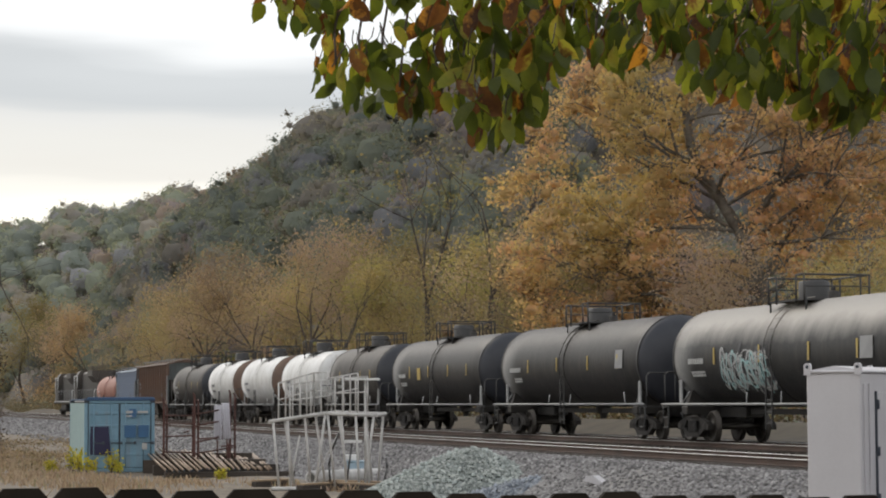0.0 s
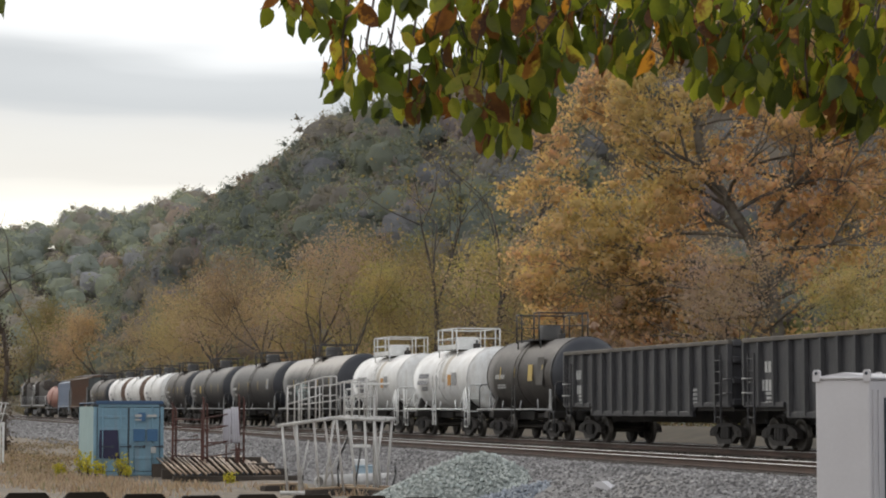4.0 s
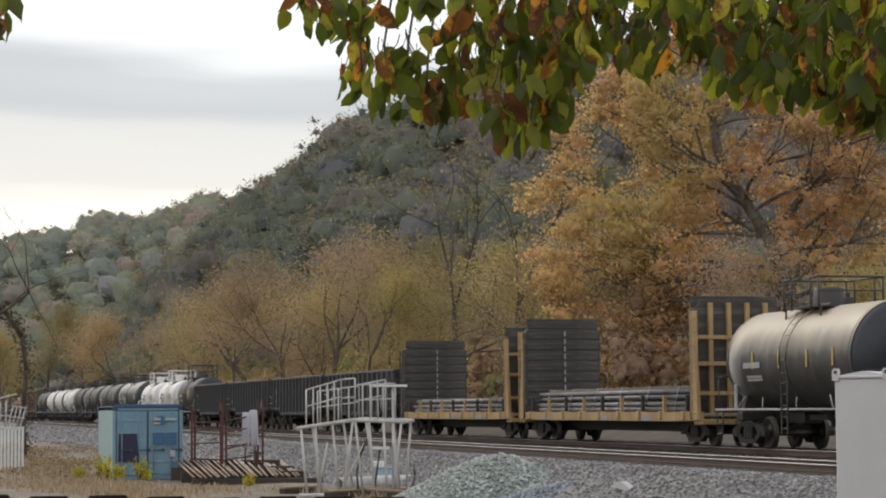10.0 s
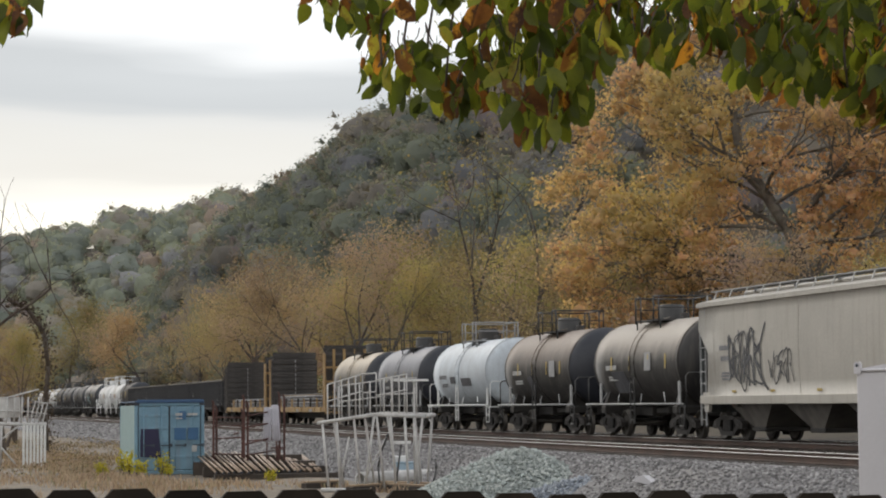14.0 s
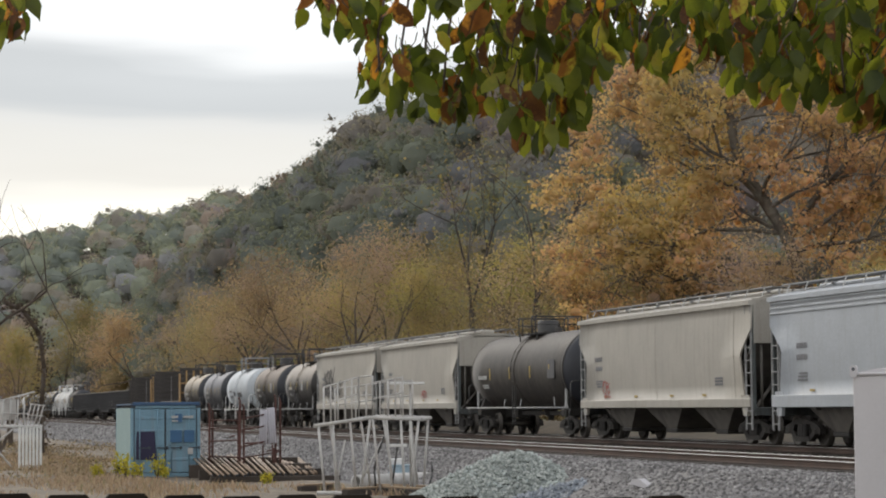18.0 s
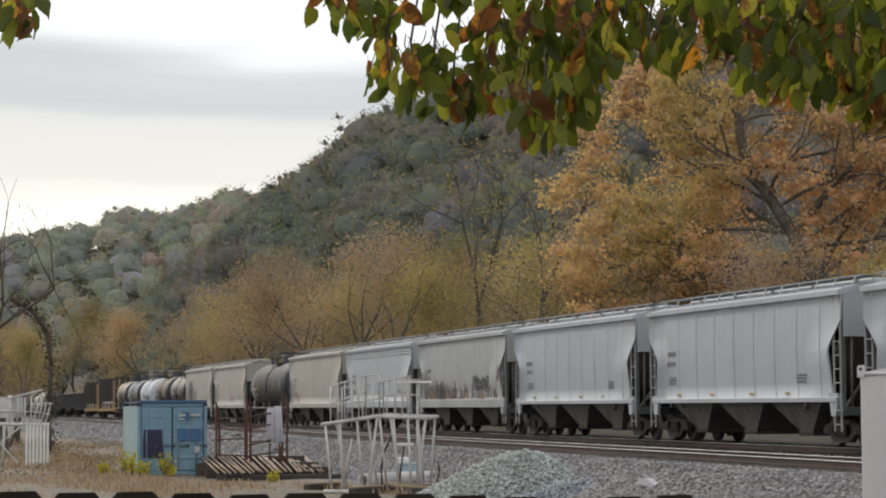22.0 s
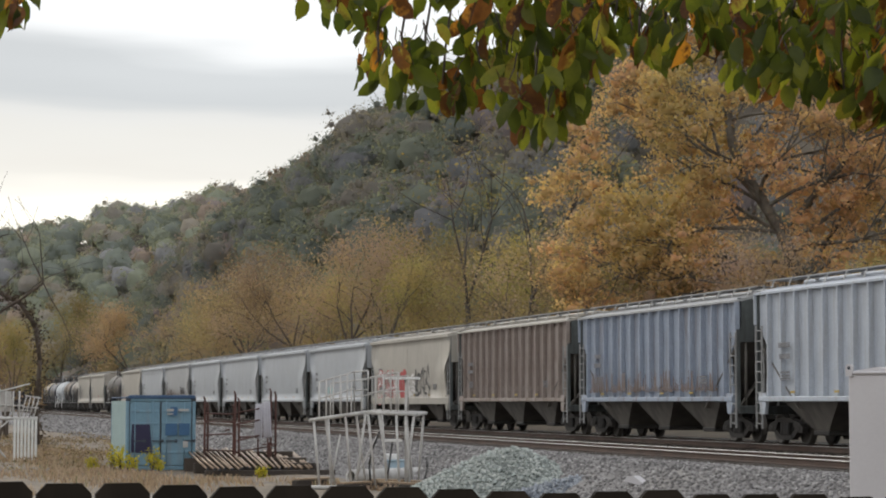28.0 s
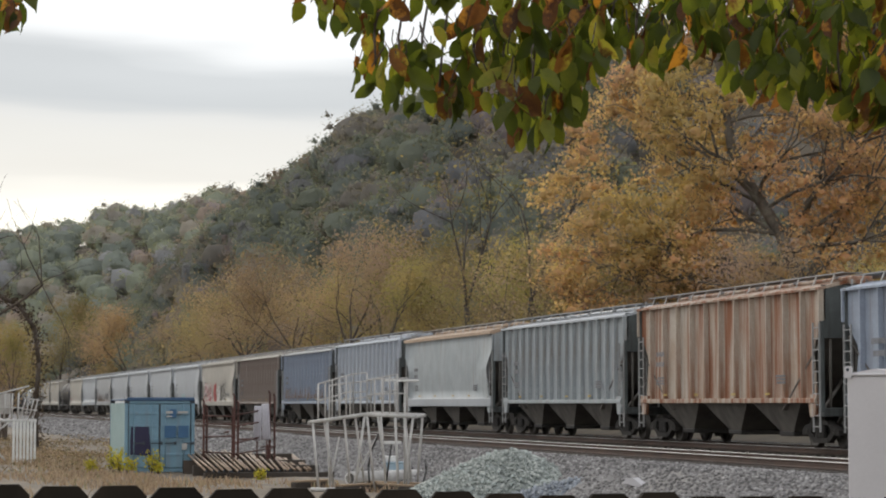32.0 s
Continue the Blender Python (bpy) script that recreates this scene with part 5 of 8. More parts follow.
def arc_ladder(r, zc):
    """A ladder bent over the shell from side sill to platform."""
    s = Shape()
    for y in (-0.24, 0.24):
        pts = []
        for k in range(8):
            a = math.radians(196 - k * 14)
            pts.append(((r + 0.09) * math.cos(a), y, zc + (r + 0.09) * math.sin(a)))
        s.path(pts, 0.015, 5)
    for k in range(8):
        a = math.radians(194 - k * 13)
        s.rod(((r + 0.09) * math.cos(a), -0.24, zc + (r + 0.09) * math.sin(a)), ((r + 0.09) * math.cos(a), 0.24, zc + (r + 0.09) * math.sin(a)), 0.012, 5, caps=False)
    return s


# --- covered hoppers ---
CUT_LOW, CUT_HIGH = 0.46, 0.72


def swell(z, z0, z1):
    """Share of the bulge of a smooth side at height z."""
    k = min(1.0, max(0.0, (z - z0) / (z1 - z0)))
    return 4 * k * (1 - k)



def cut_back(k, cut):
    """How far a side sheet stands back from the car's end at the share k of its height."""
    return cut * (max(0.0, min(1.0, (CUT_HIGH - k) / (CUT_HIGH - CUT_LOW))) - 0.3 * max(0.0, 1 - k / CUT_LOW))



def hopper_side(half, bulge, z0, z1, cut, x):
    """One side sheet with cut lower corners, bulging outwards by bulge."""
    s = Shape()
    zs = [z0 + (z1 - z0) * k for k in (0, 0.15, 0.3, CUT_LOW - 0.03, CUT_LOW + 0.03, 0.59, CUT_HIGH, 0.87, 1)]
    rows = []
    for z in zs:
        k = (z - z0) / (z1 - z0)
        back = cut_back(k, cut)
        out = x + bulge * swell(z, z0, z1)
        rows.append([(-out, y, z) for y in np.linspace(-half + back, half - back, 9)])
    v = [p for row in rows for p in row]
    f = [(i * 9 + j, i * 9 + j + 1, (i + 1) * 9 + j + 1, (i + 1) * 9 + j) for i in range(len(zs) - 1) for j in range(8)]
    s.add(v, [q[::-1] for q in f], bulge > 0.02)
    n = len(v)
    s.add([(p[0] + 0.05, p[1], p[2]) for p in v], f, bulge > 0.02)
    edge = [j for j in range(9)] + [i * 9 + 8 for i in range(1, len(zs))] + [(len(zs) - 1) * 9 + j for j in range(7, -1, -1)] + [i * 9 for i in range(len(zs) - 2, 0, -1)]
    for a, b in zip(edge, edge[1:] + edge[:1]):
        s.f.append((b, a, n + a, n + b))
        s.s.append(False)
    return s


def bulged(shape, base, bulge, z0, z1):
    """Lays a flat Shape that starts at height base on a side sheet that bulges."""
    def out(z):
        return bulge * swell(z, z0, z1)
    shape.v = [(x - out(base + z) + out(base), y, z) for x, y, z in shape.v]
    return shape


def hopper_bay(width, top, low, z0, z1):
    return Shape().add([(-width, -top, z1), (width, -top, z1), (width, top, z1), (-width, top, z1), (-1.05, -low, z0), (1.05, -low, z0), (1.05, low, z0), (-1.05, low, z0)],
                       [(0, 1, 5, 4), (1, 2, 6, 5), (2, 3, 7, 6), (3, 0, 4, 7), (4, 5, 6, 7)][::1])


def hopper_car(length, look_, label):
    rng = random.Random(look_.get("seed", 1))
    nr = np.random.default_rng(look_.get("seed", 1))
    car = thing("covered_hopper", label, "hopper car", group="freight cars of the train")
    wheels = []
    L = length / 2
    half = L - 0.70
    paint = M[look_["paint"]]
    roof_paint = M[look_.get("roof", look_["paint"])]
    ribbed = look_.get("ribs", 0)
    z0, z1 = look_.get("low", 1.34), look_.get("eave", 4.15)
    x = 1.53
    bulge = 0.0 if ribbed else 0.05
    full = look_.get("sill") is not None
    cut = look_.get("cut", 0.72 if ribbed else 0.85)
    top = z1 + 0.24
    for side in (-1, 1):
        panel = part("side_panel", lambda: hopper_side(half, bulge, z0, z1, cut, x - (0.10 if ribbed else 0.0)), paint, car, "", pose(0, 0, 0, 0, 0, 0 if side < 0 else 180), ("hside", length, ribbed, z0, z1, cut))
        if ribbed:
            for k in range(ribbed):
                y = -half + 0.04 + (2 * half - 0.08) * k / (ribbed - 1)
                reach = half - abs(y)
                low = z0 if reach >= cut else z0 + (z1 - z0) * (CUT_HIGH - (CUT_HIGH - CUT_LOW) * reach / cut)
                part("rib", lambda: Shape().prism([(-x - 0.045, -0.032), (-x - 0.045, 0.032), (-x + 0.10, 0.05), (-x + 0.10, -0.05)], "z", low, z1 - 0.02), paint, panel, "",
                     pose(0, y, 0), ("rib", round(low, 2), z1))
        else:
            for k in range(look_.get("seams", 9)):
                y = -half + 1.3 + (2 * half - 2.6) * k / (look_.get("seams", 9) - 1)
                part("side_seam", lambda: seam(x, bulge, z0, z1), M[look_.get("seam_paint", look_["paint"])], panel, "", pose(0, y, 0), ("seam", bulge, z0, z1))
        for z in look_.get("eave_ribs", ()):
            part("eave_rib", lambda: Shape().box(-0.03, 0.0, -half + 0.1, half - 0.1, -0.03, 0.03, 0.012), paint, panel, "", pose(-x - 0.012 - bulge * swell(z, z0, z1), 0, z), ("eave_rib", length))
        # reporting marks on the front end of the side, smaller data along the foot
        turn = (lambda y, z: pose(-x - bulge * swell(z, z0, z1) - (0.062 if ribbed else 0.012), y, z)) 
        part("reporting_mark", bars(nr, 2, 0.75, 0.15, 1.1), M[look_.get("mark", "mark_dark")], panel, "stencilled lettering", turn(half - 2.6, 2.85), kind="stuff")
        part("data_mark", bars(nr, 3, 0.7, 0.06, 0.5), M[look_.get("mark", "mark_dark")], panel, "", turn(half - 2.6, 2.05), kind="stuff")
        part("data_mark", bars(nr, 3, 0.7, 0.06, 0.5), M[look_.get("mark", "mark_dark")], panel, "", turn(-half + 2.2, 2.0), kind="stuff")
        for k, f in enumerate(look_.get("spots", (0.75, 0.3, -0.2, -0.62))):
            part("reflector", lambda: Shape().box(-0.006, 0, -0.16, 0.16, -0.03, 0.03), M[look_.get("spot", "mark_yellow")], panel, "small reflector strip", turn(f * (half - 1.2), z0 + 0.14), "hop_reflector")
        if side < 0:
            for y, z, w, h, mat, seed, thick in look_.get("graffiti", ()):
                part("graffiti", bulged(scrawl(seed, w, h, thick), z, bulge, z0, z1), M[mat], panel, "sprayed scrawl", turn(y, z), kind="stuff")
            for y, z, w, h, mat in look_.get("patches", ()):
                part("rust_patch", bulged(drips(int(y * 10) + 77, w, h), z, bulge, z0, z1), M[mat], panel, "rust-stained streak", turn(y, z), kind="stuff")
        part("side_sill", lambda: Shape().box(-0.06, 0.06, -half + 0.1, half - 0.1, 1.10, z0 + 0.02, 0.015) if full else Shape().box(-0.05, 0.05, -half + 0.3, half - 0.3, z0 - 0.12, z0 + 0.02, 0.015),
             M[look_.get("sill", look_["paint"])], car, "", pose(side * (x + 0.0), 0, 0), ("hsill", length, full, z0, cut))
        for end in (-1, 1):
            part("sill_bracket", lambda: Shape().prism([(-0.30, z0 + 0.12), (0.30, z0 + 0.12), (0.14, 0.86), (-0.14, 0.86)], "x", -0.05, 0.05), paint, car, "", pose(side * 1.5, end * (half - 0.55), 0), ("bracket", z0))
            part("side_ladder", lambda: ladder(0.42, 0.45, z1 - 0.05 if not ribbed else z1 - 0.9, 10), M[look_.get("iron", "grab")], car, "", pose(side * 1.53, end * (half - 0.28), 0), ("hladder", z1, bool(ribbed)))
            part("corner_post", lambda: Shape().box(-0.05, 0.05, -0.05, 0.05, 1.0, z1, 0.01), M["shaded_end"], car, "", pose(side * 1.46, end * (half - 0.06), 0), ("corner", z1))
    # roof with its crown, hatches and running boards
    over, deep = (0.05, 0.03) if ribbed else (0.10, 0.10)
    part("roof", lambda: Shape().prism([(-x - over, z1 - deep), (-x - over, z1 + 0.03), (-0.75, top), (0.75, top), (x + over, z1 + 0.03), (x + over, z1 - deep), (x - 0.05, z1 - deep), (0.75, top - 0.1), (-0.75, top - 0.1), (-x + 0.05, z1 - deep)], "y", -half - 0.02, half + 0.02),
         roof_paint, car, "", None, ("roof", length, z1, bool(ribbed)))
    part("hatch_trough", lambda: Shape().box(-0.30, 0.30, -half + 0.6, half - 0.6, top, top + 0.16, 0.04), roof_paint, car, "", None, ("hatch", length, z1))
    for k in range(5):
        part("hatch_strap", lambda: Shape().box(-0.36, 0.36, -0.06, 0.06, top + 0.1, top + 0.21, 0.02), M["grab"], car, "", pose(0, -half + 1.6 + (2 * half - 3.2) * k / 4, 0), ("strap", z1))
    for side in (-1, 1):
        walk_board = part("running_board", lambda: Shape().box(-0.27, 0.27, -L + 0.35, L - 0.35, top + 0.165, top + 0.18).box(-0.28, -0.265, -L + 0.35, L - 0.35, top + 0.155, top + 0.19).box(0.265, 0.28, -L + 0.35, L - 0.35, top + 0.155, top + 0.19),
                          M[look_.get("board", "grab")], car, "", pose(side * 0.74, 0, 0), ("board", length, z1))
        for k in range(13):
            part("board_bracket", lambda: Shape().prism([(-0.40, top - 0.12), (-0.365, top - 0.12), (-0.25, top + 0.16), (-0.28, top + 0.16)], "y", -0.018, 0.018), M[look_.get("bracket", "pale_grab")], walk_board, "",
                 pose(0, -half + 0.2 + (2 * half - 0.4) * k / 12, 0, 0, 0, 0 if side < 0 else 180), ("bbracket", z1))
    for end in (-1, 1):
        part("end_sheet", lambda: Shape().prism([(0, 2.95), (0, z1 + 0.1), (-0.07, z1 + 0.1), (-0.07, 2.95)], "x", -1.47, 1.47), M[look_.get("end", "shaded_end" if ribbed else look_["paint"])], car, "", pose(0, end * half, 0, 0, 0, 0 if end > 0 else 180), ("endsheet", z1))
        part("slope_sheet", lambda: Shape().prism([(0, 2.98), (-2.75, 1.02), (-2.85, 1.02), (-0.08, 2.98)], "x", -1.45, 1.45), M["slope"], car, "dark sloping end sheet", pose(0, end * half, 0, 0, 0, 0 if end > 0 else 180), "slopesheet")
        part("end_sill", lambda: Shape().box(-1.45, 1.45, -0.16, 0.16, 0.86, 1.10, 0.02), M["shaded_end"], car, "", pose(0, end * (half - 0.16), 0), "hendsill")
        part("end_ladder", lambda: ladder(0.42, 1.1, z1 + 0.3, 9), M[look_.get("iron", "grab")], car, "", pose(-1.0 * end, end * (half + 0.1), 0, 0, 0, 90), ("hendladder", z1))
        part("end_brace", lambda: Shape().rod((-1.4, 0, 1.08), (-0.2, -1.2, 2.0), 0.05, 6).rod((1.4, 0, 1.08), (0.2, -1.2, 2.0), 0.05, 6).rod((-1.2, 0, 1.1), (-1.2, 0, 2.95), 0.04, 5).rod((1.2, 0, 1.1), (1.2, 0, 2.95), 0.04, 5),
             M["slope"], car, "", pose(0, end * (half - 0.1), 0, 0, 0, 0 if end > 0 else 180), "endbrace")
    bays = look_.get("bays", 3)
    span = (2 * half - 2.9) / bays
    for k in range(bays):
        y = (k - (bays - 1) / 2) * span
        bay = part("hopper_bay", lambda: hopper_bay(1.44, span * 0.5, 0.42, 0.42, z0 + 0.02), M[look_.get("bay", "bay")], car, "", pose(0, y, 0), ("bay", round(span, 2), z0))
        part("outlet_gate", lambda: Shape().box(-1.08, 1.08, -0.5, 0.5, 0.30, 0.44, 0.03), M["shaft"], bay, "", None, "gate")
    part("centre_sill", lambda: Shape().box(-0.2, 0.2, -L + 0.75, L - 0.75, 0.70, 1.0, 0.02), M["shaft"], car, "", None, ("csill", length))
    part("brake_wheel", lambda: Shape().lathe([(-0.02, 0.24), (0.0, 0.26), (0.02, 0.24), (0.0, 0.22), (-0.02, 0.24)], (0.7, -half - 0.12, 2.2), "y", 16).rod((0.46, -half - 0.12, 2.2), (0.94, -half - 0.12, 2.2), 0.02).rod((0.7, -half - 0.12, 1.96), (0.7, -half - 0.12, 2.44), 0.02),
         M["shaft"], car, "", None, ("bwheel", length))
    for side in (-1, 1):
        add_truck(car, side * (L - 1.75), wheels)
    add_couplers(car, L)
    return car, wheels


def seam(x, bulge, z0, z1):
    s = Shape()
    pts = []
    for k in range(9):
        z = z0 + (z1 - z0 - 0.1) * k / 8
        pts.append((-x - bulge * swell(z, z0, z1) - 0.004, z))
    for (a, b), (c, d) in zip(pts[:-1], pts[1:]):
        s.add([(a, -0.014, b), (a, 0.014, b), (c, 0.014, d), (c, -0.014, d), (a - 0.003, -0.014, b), (a - 0.003, 0.014, b), (c - 0.003, 0.014, d), (c - 0.003, -0.014, d)],
              [(4, 7, 6, 5), (0, 4, 5, 1), (3, 2, 6, 7), (0, 3, 7, 4), (1, 5, 6, 2)])
    return s


# --- gondolas ---
def gondola_car(length, label, seed):
    nr = np.random.default_rng(seed)
    car = thing("gondola", label, "gondola", group="freight cars of the train")
    wheels = []
    L = length / 2
    half = L - 0.5
    paint = M["gondola"]
    top, low = 3.12, 0.98
    for side in (-1, 1):
        turn = pose(0, 0, 0, 0, 0, 0 if side < 0 else 180)
        panel = part("side_panel", lambda: Shape().prism([(-half, 1.25), (-half, top - 0.12), (half, top - 0.12), (half, 1.25), (half - 2.6, 1.25), (half - 3.1, low), (-half + 3.1, low), (-half + 2.6, 1.25)][::-1], "x", -1.46, -1.40), paint, car, "", turn, ("gside", length))
        part("top_chord", lambda: Shape().box(-1.56, -1.38, -half - 0.02, half + 0.02, top - 0.13, top, 0.02), M["chord"], car, "", turn, ("gchord", length))
        part("side_sill", lambda: Shape().box(-1.54, -1.40, -half + 2.9, half - 2.9, low - 0.06, low + 0.1, 0.01).box(-1.54, -1.40, -half, -half + 2.7, 1.2, 1.34, 0.01).box(-1.54, -1.40, half - 2.7, half, 1.2, 1.34, 0.01), paint, car, "", turn, ("gsill", length))
        for k in range(16):
            y = -half + 0.08 + (2 * half - 0.16) * k / 15
            z = 1.25 if abs(y) > half - 2.8 else low
            part("side_post", lambda: Shape().prism([(-1.58, -0.06), (-1.58, 0.06), (-1.45, 0.09), (-1.45, -0.09)], "z", z, top - 0.12), paint, panel, "", pose(0, y, 0), ("gpost", z))
        part("reporting_mark", bars(nr, 1, 0.8, 0.30), M["mark_white"], panel, "white stencilled panel", pose(-1.47, half - 2.05, 2.45), kind="stuff")
        part("reporting_mark", bars(nr, 1, 0.8, 0.30), M["mark_white"], panel, "white stencilled panel", pose(-1.47, half - 2.05, 1.95), kind="stuff")
        part("data_mark", bars(nr, 3, 0.7, 0.08, 0.6), M["mark_white"], panel, "", pose(-1.47, half - 2.05, 1.62), kind="stuff")
        part("data_mark", bars(nr, 4, 0.5, 0.08, 0.6), M["mark_white"], panel, "", pose(-1.47, -half + 2.6, 1.75), kind="stuff")
        for end in (-1, 1):
            part("side_ladder", lambda: ladder(0.42, 0.75, 2.7, 6), paint, car, "", turn @ pose(-1.6, end * (half - 0.7), 0), "gladder")
            part("grab_iron", lambda: Shape().path([(-1.5, -0.35, 2.0), (-1.62, -0.35, 2.0), (-1.62, 0.1, 2.0), (-1.5, 0.1, 2.0)], 0.02, 5).path([(-1.5, -0.35, 1.6), (-1.62, -0.35, 1.6), (-1.62, 0.1, 1.6), (-1.5, 0.1, 1.6)], 0.02, 5), M["mark_white"] if end > 0 else paint, car, "", turn @ pose(0, end * (half - 0.2), 0), "ggrab")
    for end in (-1, 1):
        sheet = part("end_panel", lambda: Shape().box(-1.42, 1.42, -0.06, 0.0, 1.15, top, 0.0), paint, car, "", pose(0, end * half, 0, 0, 0, 0 if end > 0 else 180), "gend")
        for z in (1.35, 1.95, 2.55, 3.02):
            part("end_rib", lambda: Shape().box(-1.45, 1.45, 0.0, 0.10, -0.09, 0.09, 0.02), paint, sheet, "", pose(0, 0, z), "gendrib")
    part("floor_plate", lambda: Shape().box(-1.4, 1.4, -half, half, 1.1, 1.2), M["shaft"], car, "", None, ("gfloor", length))
    part("coal_load", lambda: coal(half), M["shaft"], car, "dark heaped load low in the car", None, ("coal", length))
    part("centre_sill", lambda: Shape().box(-0.25, 0.25, -L + 0.75, L - 0.75, 0.72, 1.12, 0.02), M["shaft"], car, "", None, ("csill2", length))
    for side in (-1, 1):
        add_truck(car, side * (L - 1.9), wheels)
    add_couplers(car, L)
    return car, wheels


def coal(half):
    rng = np.random.default_rng(3)
    s = Shape()
    xs, ys = np.linspace(-1.38, 1.38, 8), np.linspace(-half + 0.1, half - 0.1, 40)
    v = [(x, y, 2.3 + 0.3 * math.cos(x * 1.1) + rng.uniform(-0.06, 0.06)) for y in ys for x in xs]
    return s.add(v, [(i * 8 + j, i * 8 + j + 1, (i + 1) * 8 + j + 1, (i + 1) * 8 + j) for i in range(39) for j in range(7)])


# --- bulkhead flats and their loads ---
DROP = 0.28


def bulkhead_flat(length, label, high, plain_head):
    car = thing("bulkhead_flatcar", label, "flatcar", group="freight cars of the train")
    wheels = []
    L = length / 2
    half = L - 0.6
    high = high + DROP
    part("deck", lambda: Shape().box(-1.38, 1.38, -half, half, 1.18, 1.30, 0.02), M["timber"], car, "", None, ("deck", length))
    for side in (-1, 1):
        sill = part("side_sill", lambda: Shape().prism([(-half, 1.08), (-half, 1.34), (half, 1.34), (half, 1.08), (half - 3.0, 1.05), (-half + 3.0, 1.05)][::-1], "x", -0.06, 0.06), M["yellow"], car, "faded yellow side sill", pose(side * 1.44, 0, 0), ("fsill", length))
        for k in range(9):
            part("stake_pocket", lambda: Shape().box(-0.12, 0.12, -0.10, 0.10, 1.1, 1.36, 0.02), M["yellow"], sill, "", pose(0, -half + 1.4 + (2 * half - 2.8) * k / 8, 0), "pocket")
            part("stake", lambda: Shape().box(-0.05, 0.05, -0.06, 0.06, 1.3, 1.86), M["yellow"] if k % 2 else M["shaft"], car, "short upright stake", pose(side * 1.36, -half + 1.4 + (2 * half - 2.8) * k / 8, 0), "stake")
        for f in (-0.1, -0.55, 0.6):
            part("data_mark", bars(np.random.default_rng(int(f * 100) + 60), 1, 0.9, 0.16), M["grab"], sill, "", pose(-0.065 * 1, f * half, 1.22) if side < 0 else pose(0.065, f * half, 1.22, 0, 0, 180), kind="stuff")
    for end in (-1, 1):
        h = high
        wall = part("bulkhead", lambda: Shape().prism([(-1.5, 1.1), (-1.5, h - 0.35), (-1.15, h), (1.15, h), (1.5, h - 0.35), (1.5, 1.1)], "y", -0.09, 0.09), M["bulkhead"], car, "dark plank-faced bulkhead", pose(0, end * (half - 0.75), 0), ("bulkhead", h))
        out = end * 1
        for k in range(9):
            z = 1.3 + (h - 1.5) * k / 8
            part("plank", lambda: Shape().box(-1.42, 1.42, -0.02, 0.02, 0.0, (h - 1.5) / 8 - 0.035, 0.01), M["bulkhead"], wall, "", pose(0, -out * 0.105, z), ("bplank", h))
        for side in (-1, 1):
            part("gusset", lambda: Shape().prism([(0.09, 1.1), (0.09, h - 0.3), (0.22, h - 0.3), (0.62, 1.1)], "x", -0.06, 0.06), M["bulkhead"] if plain_head and end > 0 else M["yellow"], wall, "corner brace of the bulkhead", pose(side * 1.46, 0, 0, 0, 0, 0 if end > 0 else 180), ("gusset", h))
            part("end_ladder", lambda: ladder(0.5, 1.1, h - 0.3, 8, 0.025), M["bulkhead"] if plain_head and end > 0 else M["yellow"], wall, "", pose(side * 1.52, end * 0.36, 0), ("bladder", h))
        for x in (-0.9, -0.3, 0.3, 0.9):
            part("back_post", lambda: Shape().box(-0.07, 0.07, 0.09, 0.24, 1.1, h - 0.05, 0.01), M["yellow"], wall, "", pose(x, 0, 0, 0, 0, 0 if end > 0 else 180), ("backpost", h))
        for z in (1.9, 2.8, 3.6):
            part("back_rail", lambda: Shape().box(-1.45, 1.45, 0.24, 0.30, -0.06, 0.06), M["yellow"], wall, "", pose(0, 0, z, 0, 0, 0 if end > 0 else 180), "backrail")
        part("end_platform", lambda: Shape().box(-1.45, 1.45, -0.35, 0.35, 0.95, 1.12, 0.02), M["yellow"], car, "", pose(0, end * (half - 0.3), 0), "fplat")
    part("centre_chain", lambda: dashes(1.6, high - 0.2), M["grab"], car, "pale hanging chain strip", pose(0.05, half - 0.98, 0), ("chain", high), kind="stuff")
    for piece in car.children:
        piece.matrix_basis = pose(0, 0, -DROP) @ piece.matrix_basis
    part("centre_sill", lambda: Shape().prism([(-half, 0.70), (-half, 0.89), (half, 0.89), (half, 0.70), (half - 4, 0.42), (-half + 4, 0.42)][::-1], "x", -0.3, 0.3), M["shaft"], car, "", None, ("csill3", length))
    for side in (-1, 1):
        add_truck(car, side * (L - 2.1), wheels)
    add_couplers(car, L)
    return car, wheels


def dashes(z0, z1):
    s = Shape()
    for k in range(10):
        z = z0 + (z1 - z0) * k / 10
        s.box(-0.025, 0.025, -0.02, 0.02, z, z + (z1 - z0) * 0.065)
    return s


